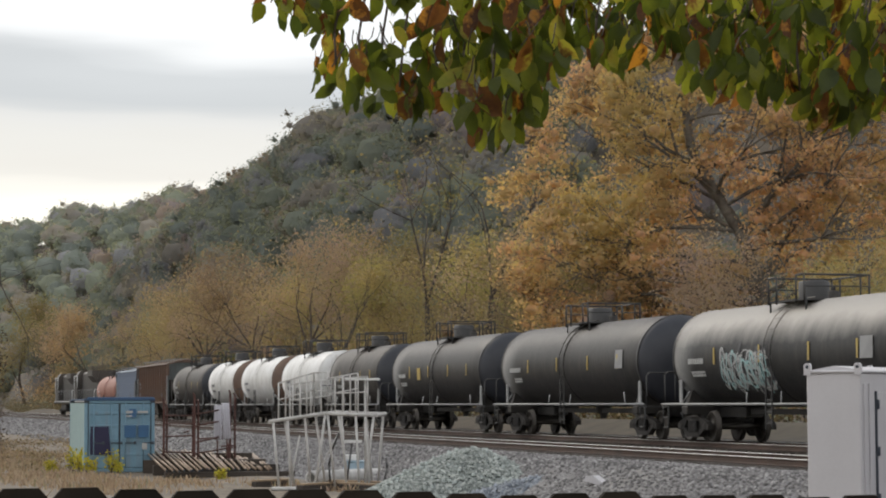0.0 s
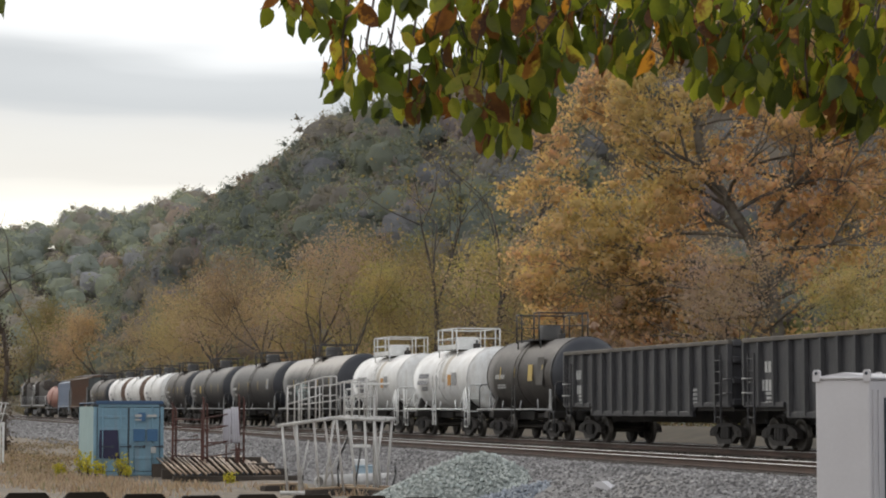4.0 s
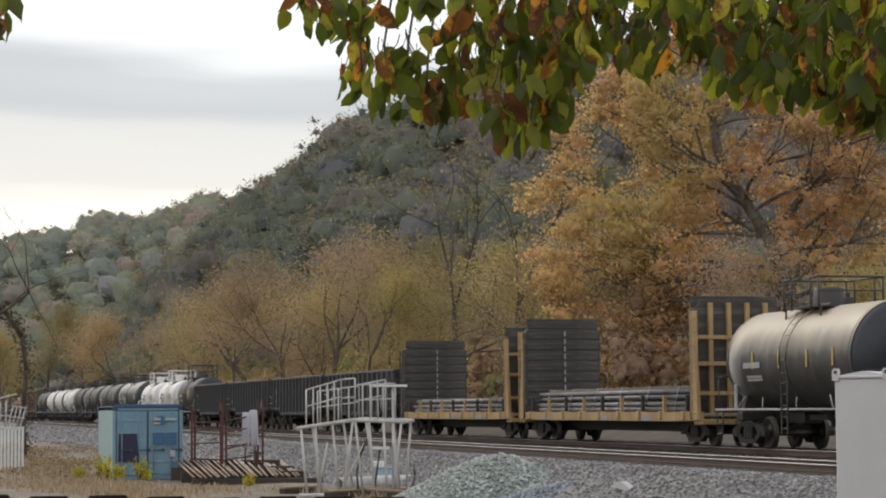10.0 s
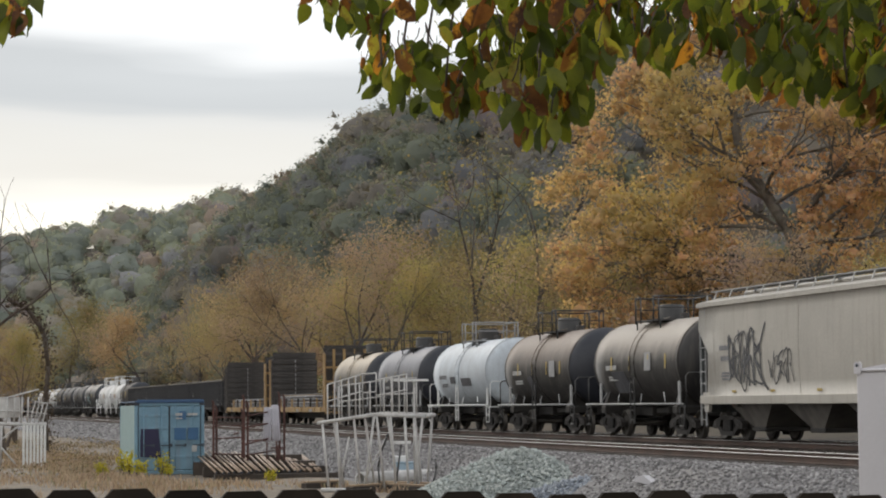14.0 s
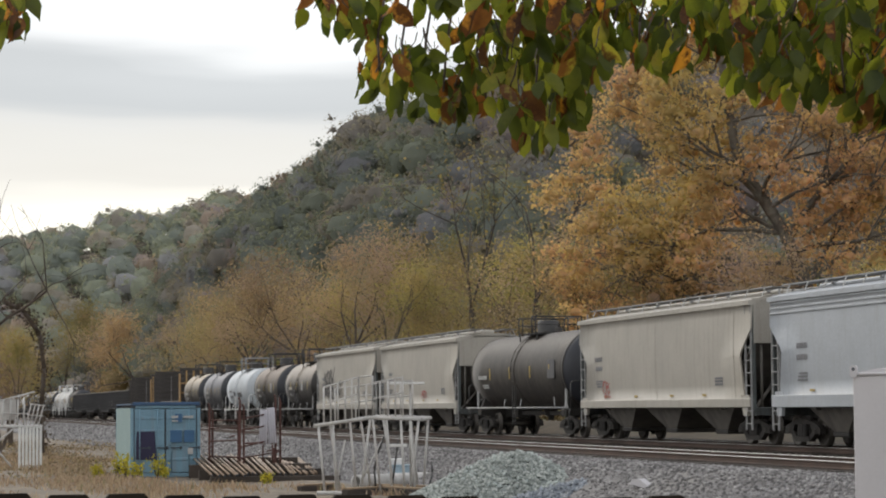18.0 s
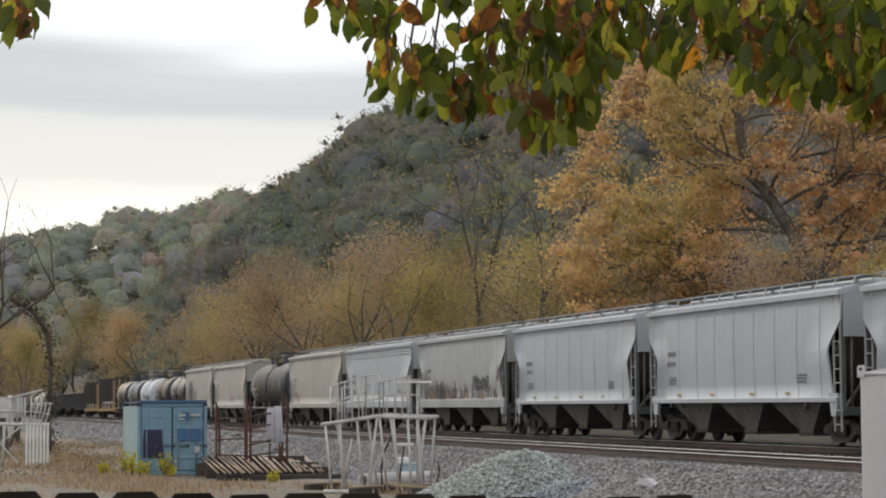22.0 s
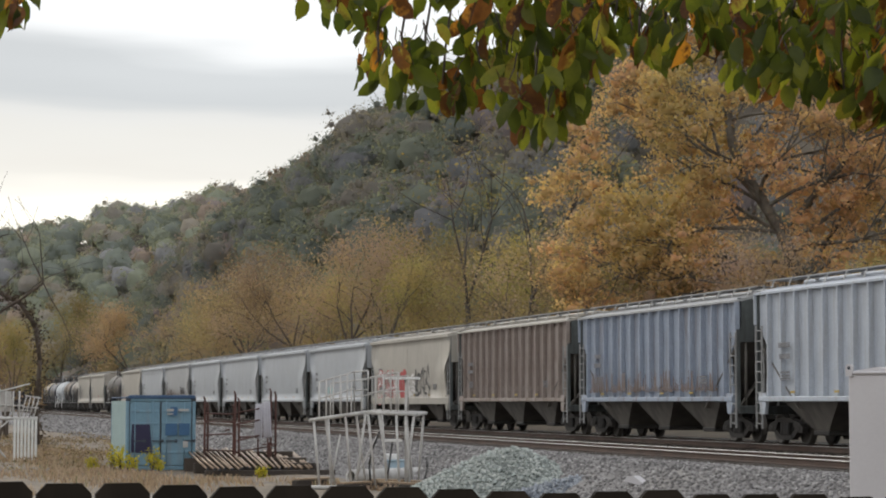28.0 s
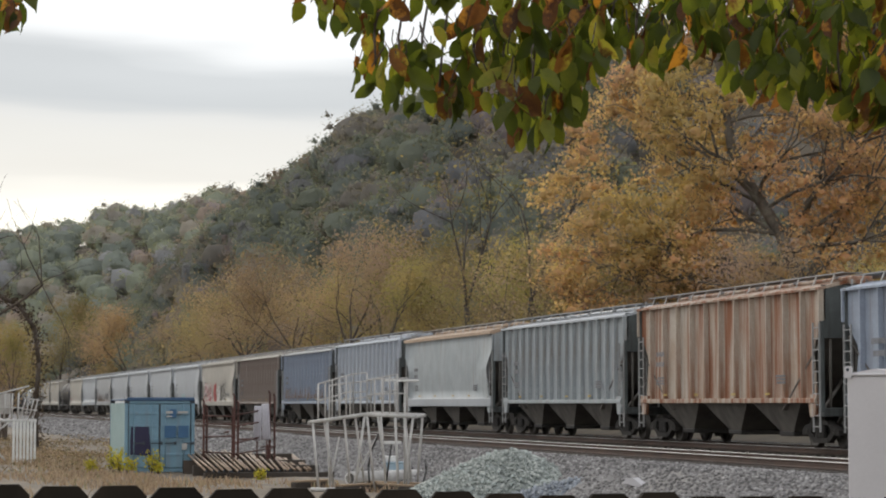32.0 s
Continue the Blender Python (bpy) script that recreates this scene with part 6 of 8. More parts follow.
def pipe_load(length, layers, seed, label):
    rng = np.random.default_rng(seed)
    load = thing("pipe_bundle", label, "pipe bundle", group="loads on the flatcars")
    for k in range(layers):
        z = 1.34 - DROP + 0.165 * k + 0.06 * (k // 2)
        for j in range(11 - k // 2):
            x = -1.16 + 0.10 * (k // 2) + 0.225 * j
            turn = rng.normal() * (0.25 if k < layers - 1 else 0.9)
            part("pipe", lambda: Shape().rod((0, -length / 2, 0), (0, length / 2, 0), 0.075, 8), M["grey_pipe"], load, "", pose(x, rng.uniform(-0.35, 0.35), z + 0.08, 0, 0, turn * 0.35), ("loadpipe", length))
        if k % 2:
            for f in (-0.38, -0.13, 0.13, 0.38):
                part("dunnage", lambda: Shape().box(-1.25, 1.25, -0.06, 0.06, 0, 0.06), M["timber"], load, "", pose(0, f * length, z + 0.158, 0, 0, rng.normal() * 2), "dunnage")
    for f in (-0.42, -0.25, -0.08, 0.08, 0.25, 0.42):
        h = 1.36 - DROP + 0.165 * layers + 0.06 * (layers // 2)
        part("strap", lambda: Shape().path([(-1.27, 0, 1.32 - DROP), (-1.27, 0, 1.5 - DROP), (-1.1, 0, h), (1.1, 0, h), (1.27, 0, 1.5 - DROP), (1.27, 0, 1.32 - DROP)], 0.02, 4), M["grab"], load, "", pose(0, f * length, 0), ("loadstrap", layers))
    return load


# --- the engine at the head ---
def locomotive(length, label):
    car = thing("locomotive", label, "locomotive", group="freight cars of the train")
    wheels = []
    L = length / 2
    part("frame", lambda: Shape().box(-1.5, 1.5, -L + 0.6, L - 0.6, 1.25, 1.55, 0.04), M["black"], car)
    part("hood", lambda: Shape().prism([(-0.95, 1.55), (-0.95, 4.2), (-0.7, 4.45), (0.7, 4.45), (0.95, 4.2), (0.95, 1.55)], "y", -L + 1.4, L - 4.8), M["black"], car)
    cab = part("cab", lambda: Shape().prism([(-1.5, 1.55), (-1.5, 4.0), (-1.1, 4.55), (1.1, 4.55), (1.5, 4.0), (1.5, 1.55)], "y", L - 4.8, L - 2.2), M["dusty_black"], car, "pale-trimmed cab")
    for x in (-1.512, 1.512):
        part("window", lambda: Shape().box(-0.01, 0.01, -0.55, 0.55, 3.0, 3.7), M["glass"], cab, "", pose(x, L - 3.5, 0), "cabwin")
    part("nose", lambda: Shape().prism([(-1.2, 1.55), (-1.2, 3.0), (-0.9, 3.2), (0.9, 3.2), (1.2, 3.0), (1.2, 1.55)], "y", L - 2.2, L - 1.0), M["black"], car)
    part("radiator", lambda: Shape().prism([(-1.0, 3.3), (-1.5, 3.9), (-1.5, 4.45), (1.5, 4.45), (1.5, 3.9), (1.0, 3.3)], "y", -L + 1.6, -L + 5.6), M["dusty_black"], car)
    for side in (-1, 1):
        part("cab_trim", lambda: Shape().path([(0, L - 4.8, 2.9), (0, L - 4.8, 4.05), (0, L - 2.2, 4.05), (0, L - 2.2, 1.6)], 0.06, 4), M["white_iron"], cab, "white cab edging", pose(side * 1.5, 0, 0), ("cabtrim", length))
        part("sill_stripe", lambda: Shape().box(-0.01, 0.01, -L + 0.7, L - 0.7, 1.44, 1.5), M["white_iron"], car, "white sill stripe", pose(side * 1.512, 0, 0), ("locostripe", length))
    part("fuel_tank", lambda: Shape().box(-1.4, 1.4, -2.6, 2.6, 0.45, 1.2, 0.15), M["shaft"], car)
    part("rear_wall", lambda: Shape().box(-0.9, 0.9, -L + 1.36, -L + 1.4, 1.6, 4.2), M["black"], car, "dark rear hood end")
    for side in (-1, 1):
        rail = part("handrail", lambda: Shape().rod((0, -L + 1.0, 2.6), (0, L - 5.0, 2.6), 0.022, 5), M["grab"], car, "pale side handrail", pose(side * 1.48, 0, 0), ("locorail", length))
        for k in range(9):
            part("stanchion", lambda: Shape().rod((0, 0, 1.55), (0, 0, 2.6), 0.018, 5), M["grab"], rail, "", pose(0, -L + 1.0 + (2 * L - 6.0) * k / 8, 0), "locopost")
    part("end_rail", lambda: Shape().path([(-1.4, 0, 1.5), (-1.4, 0, 2.6), (1.4, 0, 2.6), (1.4, 0, 1.5)], 0.03, 5), M["white_iron"], car, "", pose(0, -L + 0.7, 0), "locoend")
    part("pilot", lambda: Shape().box(-1.2, 1.2, -0.08, 0.08, 0.3, 0.9, 0.03), M["grab"], car, "", pose(0, -L + 0.62, 0), "pilot")
    for side in (-1, 1):
        add_truck(car, side * (L - 4.0), wheels, (-1.75, 0.0, 1.75))
    add_couplers(car, L)
    return car, wheels


# ---- the consist: place of each car's head end along the line at 0 s, its length and kind ----
TANK = {
    "black": dict(paint="black", head="blue_black"),
    "dusty": dict(paint="dusty_black", head="blue_black"),
    "pressure": dict(braced=True, paint="white_tank", r=1.33, iron="white_iron", rail="white_iron", mark="mark_dark", dome=0.5, dome_high=0.5, rail_high=0.82, full_rail=True, grid_half=1.45, reflect=(),
                   panels=((-1.7, 2.62, 0.5, 0.45, "mark_orange"), (-2.4, 2.66, 0.7, 0.52, "grab"))),
}


def tank(**more):
    out = dict(TANK[more.pop("like", "black")])
    out.update(more)
    return out


def hop(paint, **more):
    return dict(paint=paint, **more)


SMALL = dict(rail_high=0.75)
CONSIST = [
    # head end, tail end, kind, look, label
    (252.0, 232.4, "engine", {}, "black diesel locomotive with white cab trim"),
    (232.4, 212.6, "engine", {}, "black diesel locomotive with white cab trim"),
    (212.6, 196.2, "tank", tank(paint="red_tank", head=None, r=1.40, seed=2, rail_high=0.3, reflect=()), "faded red tank car"),
    (196.2, 182.2, "hopper", hop("blue_grey", ribs=12, seed=3, eave=3.9), "ribbed blue-grey covered hopper"),
    (182.2, 164.0, "hopper", hop("box_brown", ribs=14, seed=4), "rusty brown ribbed covered hopper"),
    (164.0, 148.0, "tank", tank(like="dusty", seed=5), "dusty black tank car"),
    (148.0, 135.8, "tank", tank(paint="white_tank", head="box_brown", mark="mark_dark", seed=6, reflect=()), "white tank car with a dirty brown end"),
    (135.8, 123.2, "tank", tank(paint="white_tank", head="box_brown", mark="mark_dark", seed=7, reflect=()), "white tank car with a dirty brown end"),
    (123.2, 110.8, "tank", tank(paint="white_tank", head=None, mark="mark_dark", seed=8, reflect=()), "white tank car with dark end shading"),
    (110.8, 98.0, "tank", tank(like="dusty", seed=9), "dusty black tank car"),
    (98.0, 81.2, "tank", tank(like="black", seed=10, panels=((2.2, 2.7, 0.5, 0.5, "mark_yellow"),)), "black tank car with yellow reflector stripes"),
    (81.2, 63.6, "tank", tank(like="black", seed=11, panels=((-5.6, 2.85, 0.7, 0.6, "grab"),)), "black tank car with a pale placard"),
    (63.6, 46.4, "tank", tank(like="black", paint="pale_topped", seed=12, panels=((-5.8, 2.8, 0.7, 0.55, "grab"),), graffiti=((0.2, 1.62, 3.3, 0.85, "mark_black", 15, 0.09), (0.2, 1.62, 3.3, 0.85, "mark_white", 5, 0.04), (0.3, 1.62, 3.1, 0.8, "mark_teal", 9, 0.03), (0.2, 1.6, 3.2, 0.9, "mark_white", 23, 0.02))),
     "black tank car with white sprayed graffiti"),
    (46.4, 34.4, "tank", tank(like="pressure", seed=13), "white tank car with a tall railed top platform"),
    (34.4, 22.7, "tank", tank(like="pressure", seed=14, band="beige", band_at=()), "white tank car with streaked top and railed platform"),
    (22.7, 11.6, "tank", tank(like="black", paint="dusty_black", r=1.36, rail_high=0.95, grid_half=1.4, seed=15, panels=((-1.6, 2.75, 0.55, 0.6, "mark_yellow"), (-2.8, 2.8, 0.8, 1.0, "dusty_black"))), "black tank car with yellow bands and tall dark railing"),
    (11.6, -4.2, "gondola", {}, "black ribbed gondola with white stencils"),
    (-4.2, -20.4, "gondola", {}, "black ribbed gondola with white stencils"),
    (-20.4, -36.6, "gondola", {}, "black ribbed gondola with white stencils"),
    (-36.6, -53.4, "gondola", {}, "black ribbed gondola with white stencils"),
    (-53.4, -72.6, "flat", dict(high=4.22, layers=3), "yellow bulkhead flatcar with dark end walls"),
    (-72.6, -92.6, "flat", dict(high=4.42, layers=4), "yellow bulkhead flatcar with tall end walls and pipe"),
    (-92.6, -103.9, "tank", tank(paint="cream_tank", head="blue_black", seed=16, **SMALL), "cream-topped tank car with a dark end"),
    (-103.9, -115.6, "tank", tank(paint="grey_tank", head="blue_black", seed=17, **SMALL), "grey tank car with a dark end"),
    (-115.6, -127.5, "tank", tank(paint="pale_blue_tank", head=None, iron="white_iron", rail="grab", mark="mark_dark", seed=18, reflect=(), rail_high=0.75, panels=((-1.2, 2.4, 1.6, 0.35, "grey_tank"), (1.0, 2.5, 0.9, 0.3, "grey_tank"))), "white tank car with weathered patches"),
    (-127.5, -139.1, "tank", tank(paint="tan_black", head="blue_black", seed=19, panels=((-2.2, 2.75, 0.7, 0.6, "grab"), (0.8, 2.2, 0.6, 0.6, "grey_tank")), **SMALL), "dusty brown-topped tank car with pale patches"),
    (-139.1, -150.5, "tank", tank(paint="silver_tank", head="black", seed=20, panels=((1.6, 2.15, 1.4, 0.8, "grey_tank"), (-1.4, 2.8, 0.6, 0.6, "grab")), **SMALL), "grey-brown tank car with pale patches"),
    (-150.5, -167.2, "hopper", hop("beige", seed=21, seams=3, sill="beige", graffiti=((2.4, 1.7, 2.6, 1.5, "mark_black", 4, 0.04), (2.6, 1.7, 2.4, 1.3, "mark_black", 14, 0.03), (0.4, 1.8, 1.6, 0.7, "mark_black", 24, 0.025))), "beige covered hopper with dark sprayed scrawl"),
    (-167.2, -183.6, "hopper", hop("beige", seed=22, seams=3, sill="beige", graffiti=((-2.0, 1.6, 1.0, 0.35, "mark_red", 8, 0.018),), eave=4.12), "beige smooth-sided covered hopper"),
    (-183.6, -199.4, "tank", tank(paint="dusty_black", r=1.52, head="blue_black", seed=23, panels=((-5.0, 2.85, 0.9, 0.7, "grey_tank"),)), "long dusty brown-topped black tank car"),
    (-199.4, -216.8, "hopper", hop("beige", seed=24, seams=3, sill="beige", graffiti=((4.6, 1.5, 0.7, 0.45, "mark_red", 3, 0.02),)), "beige covered hopper with red sprayed scrawl"),
    (-216.8, -233.6, "hopper", hop("pale", seed=25, sill="pale", roof="pale", low=1.42, seams=2, eave_ribs=(3.72, 3.86, 4.0)), "pale blue-white smooth covered hopper"),
    (-233.6, -250.0, "hopper", hop("light", seed=26, roof="light", seams=3, sill="light", low=1.42, graffiti=((-5.0, 1.85, 2.4, 0.5, "mark_black", 6, 0.03), (2.2, 1.55, 1.6, 0.5, "mark_black", 12, 0.02)),
                                   patches=((5.7, 2.1, 0.3, 1.1, "drip"), (-6.6, 2.2, 0.25, 1.2, "drip"), (-6.3, 1.46, 12.4, 0.75, "drip"), (0.5, 1.46, 5.8, 0.95, "drip"))), "light grey covered hopper with rust stains and scrawl"),
    (-250.0, -266.0, "hopper", hop("pale", seed=27, seam_paint="light"), "pale grey covered hopper with dark panel seams"),
    (-266.0, -282.4, "hopper", hop("pale", seed=28, seam_paint="light"), "pale grey covered hopper with dark panel seams"),
    (-282.4, -298.8, "hopper", hop("pale", seed=29, spot="mark_orange"), "pale grey covered hopper with orange reflectors"),
    (-298.8, -315.0, "hopper", hop("pale", seed=30, spot="mark_orange", graffiti=((0.4, 1.72, 1.6, 0.26, "mark_teal", 2, 0.03),)), "pale grey covered hopper with a small teal tag"),
    (-315.0, -332.0, "hopper", hop("beige", seed=31, seams=7, low=1.38, sill="beige", graffiti=((2.6, 1.45, 3.2, 1.15, "mark_red", 7, 0.12), (2.6, 1.45, 3.2, 1.15, "white_spray", 7, 0.065), (0.3, 1.45, 1.1, 1.0, "mark_red", 27, 0.17), (-1.6, 1.45, 1.5, 0.9, "white_spray", 47, 0.05), (-4.2, 1.5, 2.6, 1.2, "mark_black", 37, 0.045))),
     "beige covered hopper with red and white graffiti"),
    (-332.0, -348.8, "hopper", hop("brown", ribs=17, seed=32, roof="beige"), "dirty brown ribbed covered hopper"),
    (-348.8, -365.0, "hopper", hop("blue_grey", ribs=17, seed=33, patches=((-6.0, 1.5, 12.0, 0.7, "drip"),), roof="light"), "blue-grey ribbed covered hopper with rust streaks"),
    (-365.0, -381.4, "hopper", hop("white_rib", ribs=17, seed=34, eave=4.27), "tall white ribbed covered hopper with yellow strips"),
    (-381.4, -397.8, "hopper", hop("green_grey", seed=35, roof="tan_cap", low=1.42, sill="pale", seams=2), "smooth grey covered hopper with a tan-stained roof"),
    (-397.8, -414.0, "hopper", hop("green_grey", ribs=17, seed=36, roof="pale"), "green-grey ribbed covered hopper"),
    (-414.0, -429.8, "hopper", hop("rusty", ribs=13, seed=37, eave=4.27), "white ribbed covered hopper heavily streaked with rust"),
    (-429.8, -446.0, "hopper", hop("blue_grey", ribs=15, seed=38), "blue-grey ribbed covered hopper"),
    (-446.0, -462.0, "hopper", hop("pale", seed=39), "pale grey covered hopper"),
]


def run(t):
    """Metres that the train has gone at t seconds."""
    return 15.55 * t - 0.014 * t * t


TRAIN = []
for head_end, tail_end, kind, look_, label in CONSIST:
    length = round(head_end - tail_end, 1)
    if kind == "tank":
        car, wheels = tank_car(length, look_, label)
    elif kind == "hopper":
        car, wheels = hopper_car(length, look_, label)
    elif kind == "gondola":
        car, wheels = gondola_car(length, label, int(100 + head_end))
    elif kind == "flat":
        car, wheels = bulkhead_flat(length, label, look_["high"], look_["layers"] == 3)
        load = pipe_load(length - 4.2, look_["layers"], 40 + look_["layers"], "strapped layers of grey steel pipe on a flatcar")
        TRAIN.append((load, (head_end + tail_end) / 2, []))
    else:
        car, wheels = locomotive(length, label)
    TRAIN.append((car, (head_end + tail_end) / 2, wheels))


# ---- the yard this side of the tracks ----
def shipping_container():
    """Blue-green container, doors to the road, roof deep blue."""
    c = thing("shipping_container", "weathered blue-green shipping container with closed doors and navy patches", "container", pose(9.80, 77.55, 0.02, 0, 0, -3.6))
    W, H, D = 1.22, 2.52, 12.19
    for y in (0.0, D - 0.14):
        for x in (-W, W - 0.12):
            part("corner_post", lambda: Shape().box(0, 0.12, 0, 0.14, 0, H, 0.02), M["container_door"], c, "", pose(x, y, 0), "cpost")
    part("door_header", lambda: Shape().box(-W + 0.12, W - 0.12, 0, 0.12, H - 0.12, H, 0.02), M["container_door"], c)
    part("door_sill", lambda: Shape().box(-W + 0.12, W - 0.12, 0, 0.12, 0, 0.14, 0.02), M["container_door"], c)

    def wall():
        s, n = Shape(), 44
        pts = []
        for k in range(n):
            y = 0.14 + (D - 0.28) * k / n
            w = (D - 0.28) / n
            pts += [(0.0, y), (0.0, y + w * 0.35), (0.035, y + w * 0.5), (0.035, y + w * 0.85)]
        pts.append((0.0, D - 0.14))
        return s.prism(pts + [(0.06, D - 0.14), (0.06, 0.14)], "z", 0.14, H - 0.1)
    part("side_wall", wall, M["container_side"], c, "pale green corrugated side wall", pose(-W + 0.01, 0, 0), "cwall")
    part("side_wall", wall, M["container_side"], c, "pale green corrugated side wall", pose(W - 0.01, D, 0, 0, 0, 180), "cwall")
    part("rear_wall", lambda: Shape().box(-W + 0.12, W - 0.12, D - 0.06, D - 0.02, 0.1, H - 0.1), M["container_side"], c)
    part("roof", lambda: Shape().box(-W, W, 0.0, D, H, H + 0.05, 0.015), M["container_roof"], c, "deep blue roof with a raised lip")
    part("roof_lip", lambda: Shape().box(-W + 0.08, W - 0.02, -0.05, 0.1, H - 0.02, H + 0.10, 0.02), M["container_roof"], c)
    for side in (-1, 1):
        for y in (0.0, D - 0.18):
            for z in (0.0, H - 0.1):
                part("corner_casting", lambda: Shape().box(-0.09, 0.09, -0.012, 0.18, -0.01, 0.12, 0.015), M["gasket"], c, "", pose(side * (W - 0.085), y, z), "casting")
        x0 = -W + 0.14 if side < 0 else 0.02
        door = part("door", lambda: Shape().box(0, W - 0.17, -0.05, 0.0, 0.16, H - 0.14, 0.012), M["container_door"], c, "", pose(x0, 0.06, 0), "cdoor")
        for z in (0.62, 1.14, 1.62, 2.06):
            part("door_rib", lambda: Shape().box(0.05, W - 0.22, -0.075, -0.05, -0.05, 0.05, 0.012), M["container_door"], door, "", pose(0, 0, z), "cdoorrib")
        for x in (0.18, W - 0.42):
            rod = part("lock_rod", lambda: Shape().rod((0, -0.10, 0.10), (0, -0.10, H - 0.10), 0.018, 8), M["container_door"], door, "", pose(x, 0, 0), "crod")
            part("lock_handle", lambda: Shape().box(-0.02, 0.36, -0.125, -0.105, -0.02, 0.02).box(0.3, 0.38, -0.11, -0.05, -0.05, 0.05), M["gasket"], door, "", pose(x, 0, 1.02), "chandle")
        part("gasket", lambda: Shape().box(-0.02, 0.005, -0.056, 0.0, 0.16, H - 0.14).box(W - 0.175, W - 0.15, -0.056, 0.0, 0.16, H - 0.14), M["gasket"], door, "dark door seal", None, "cgasket")
    part("navy_patch", lambda: Shape().add([(-1.02, 0, 0.62), (-0.62, 0, 0.62), (-0.30, 0, 0.58), (-0.32, 0, 0.82), (-0.42, 0, 0.94), (-0.38, 0, 1.60), (-1.0, 0, 1.6), (-1.03, 0, 1.1)], [tuple(range(8))])
         .add([(-1.02, 0.004, 0.62), (-0.30, 0.004, 0.58), (-0.38, 0.004, 1.60), (-1.0, 0.004, 1.6)], [(3, 2, 1, 0)]), M["navy"], c, "dark navy tarp-like patch on the door", pose(0, -0.03, 0))
    for x, z, w, h, mat in ((0.36, 1.42, 0.40, 0.42, "blue_label"), (0.82, 1.42, 0.36, 0.42, "blue_label"), (0.45, 2.06, 0.24, 0.30, "blue_label"), (0.86, 0.90, 0.18, 0.22, "mark_white"), (0.32, 2.10, 0.24, 0.09, "mark_white"),
                            (0.80, 2.10, 0.34, 0.08, "mark_white"), (0.32, 1.96, 0.22, 0.05, "mark_white")):
        part("door_label", Shape().box(-w / 2, w / 2, -0.004, 0.004, -h / 2, h / 2), M[mat], c, "", pose(x, -0.085 + (0.0 if h > 0.2 else -0.006), z))


def work_platform():
    """A tall white pipe stand, knocked askew, with railings on splayed legs."""
    p = thing("work_platform", "chalky white steel pipe work platform on splayed legs", "platform", pose(13.19, 59.7, 0.0, 0, 0, -14.5))
    paint = M["platform_paint"]
    depth = 1.25
    left, mid, right = Vector((-1.52, 0, 1.90)), Vector((0, 0, 2.12)), Vector((1.42, 0, 2.06))
    back = Vector((0.25, depth, 0.03))
    for a, b in ((left, mid), (mid, right), (left + back, mid + back), (mid + back, right + back), (left, left + back), (right, right + back)):
        part("deck_beam", Shape().rod(a, b, 0.052, 10), paint, p)
    for k in range(6):
        a = left.lerp(mid, k / 6) if k < 6 else mid
        part("deck_grating", Shape().rod(a, a + back, 0.03, 6), paint, p)
    feet = [(-1.42, -1.24, 0.0), (-1.02, -0.92, 0.0), (-0.55, -0.36, 0.0), (0.02, -0.26, 0.06), (0.08, 0.30, 0.05), (0.46, 0.62, 0.0), (0.86, 0.96, 0.0), (1.12, 1.24, 0.0), (1.36, 1.10, 0.0)]
    for k, (a, b, z) in enumerate(feet):
        f = (a + 1.52) / 1.52 if a < 0 else a / 1.42
        top = left.lerp(mid, f) if a < 0 else mid.lerp(right, f)
        part("leg", Shape().rod(top, (b, -0.12, 0.0), 0.034, 8), paint, p)
        if k % 2 == 0:
            part("leg", Shape().rod(top + back, (b + 0.35, depth + 0.15, 0.0), 0.034, 8), paint, p)
        if k in (1, 3, 5):
            part("brace", Shape().rod((b, -0.10, 0.3), (a + 0.32, 0.3, 1.5), 0.026, 6), M["black_iron"] if k == 5 else paint, p, "thin diagonal brace")

    def railing(a, b, tall, posts, fall=0.0):
        rail = part("rail", Shape().rod(a + Vector((0, 0, tall)), b + Vector((0, 0, tall + fall)), 0.022, 6), paint, p)
        part("rail", Shape().rod(a + Vector((0, 0, tall * 0.55)), b + Vector((0, 0, tall * 0.55 + fall)), 0.020, 6), paint, p)
        for k in range(posts):
            f = k / (posts - 1)
            q = a.lerp(b, f)
            part("rail_post", Shape().rod(q, q + Vector((0, 0, tall + fall * f)), 0.023, 6), paint, p)
    railing(left + Vector((0.25, 0, 0.03)), mid + Vector((-0.3, 0, -0.03)), 1.03, 6, 0.12)
    railing(mid + Vector((-0.3, 0, -0.03)), mid + Vector((0.08, 0, 0)), 1.15, 2)
    railing(left + back + Vector((0.25, 0, 0.0)), mid + back + Vector((-0.1, 0, 0)), 1.0, 5, -0.08)
    railing(mid + Vector((0.08, 0.0, 0)), right + Vector((-0.50, 0.0, 0)), 0.95, 5, 0.22)
    railing(mid + back + Vector((-0.1, 0, 0)), right + back + Vector((-0.5, 0, 0)), 0.95, 4, 0.1)
    part("post_tall", Shape().rod((1.12, 0.3, 0.0), (1.12, 0.3, 3.05), 0.034, 6), paint, p, "tall bluish upright")
    part("shelf_plate", Shape().box(0.55, 1.52, 0.15, 0.45, 3.03, 3.09, 0.01), M["white_iron"], p, "bright white flat plate")
    part("shelf_plate", Shape().box(0.52, 1.02, 0.1, 0.4, 1.30, 1.38, 0.01), M["white_iron"], p, "bright white flat plate")
    part("skid", Shape().rod((-1.45, -0.2, 0.06), (-0.1, -0.45, 0.06), 0.06, 8), paint, p)
    part("skid", Shape().rod((-0.1, 0.4, 0.07), (1.45, -0.1, 0.07), 0.05, 8), paint, p)
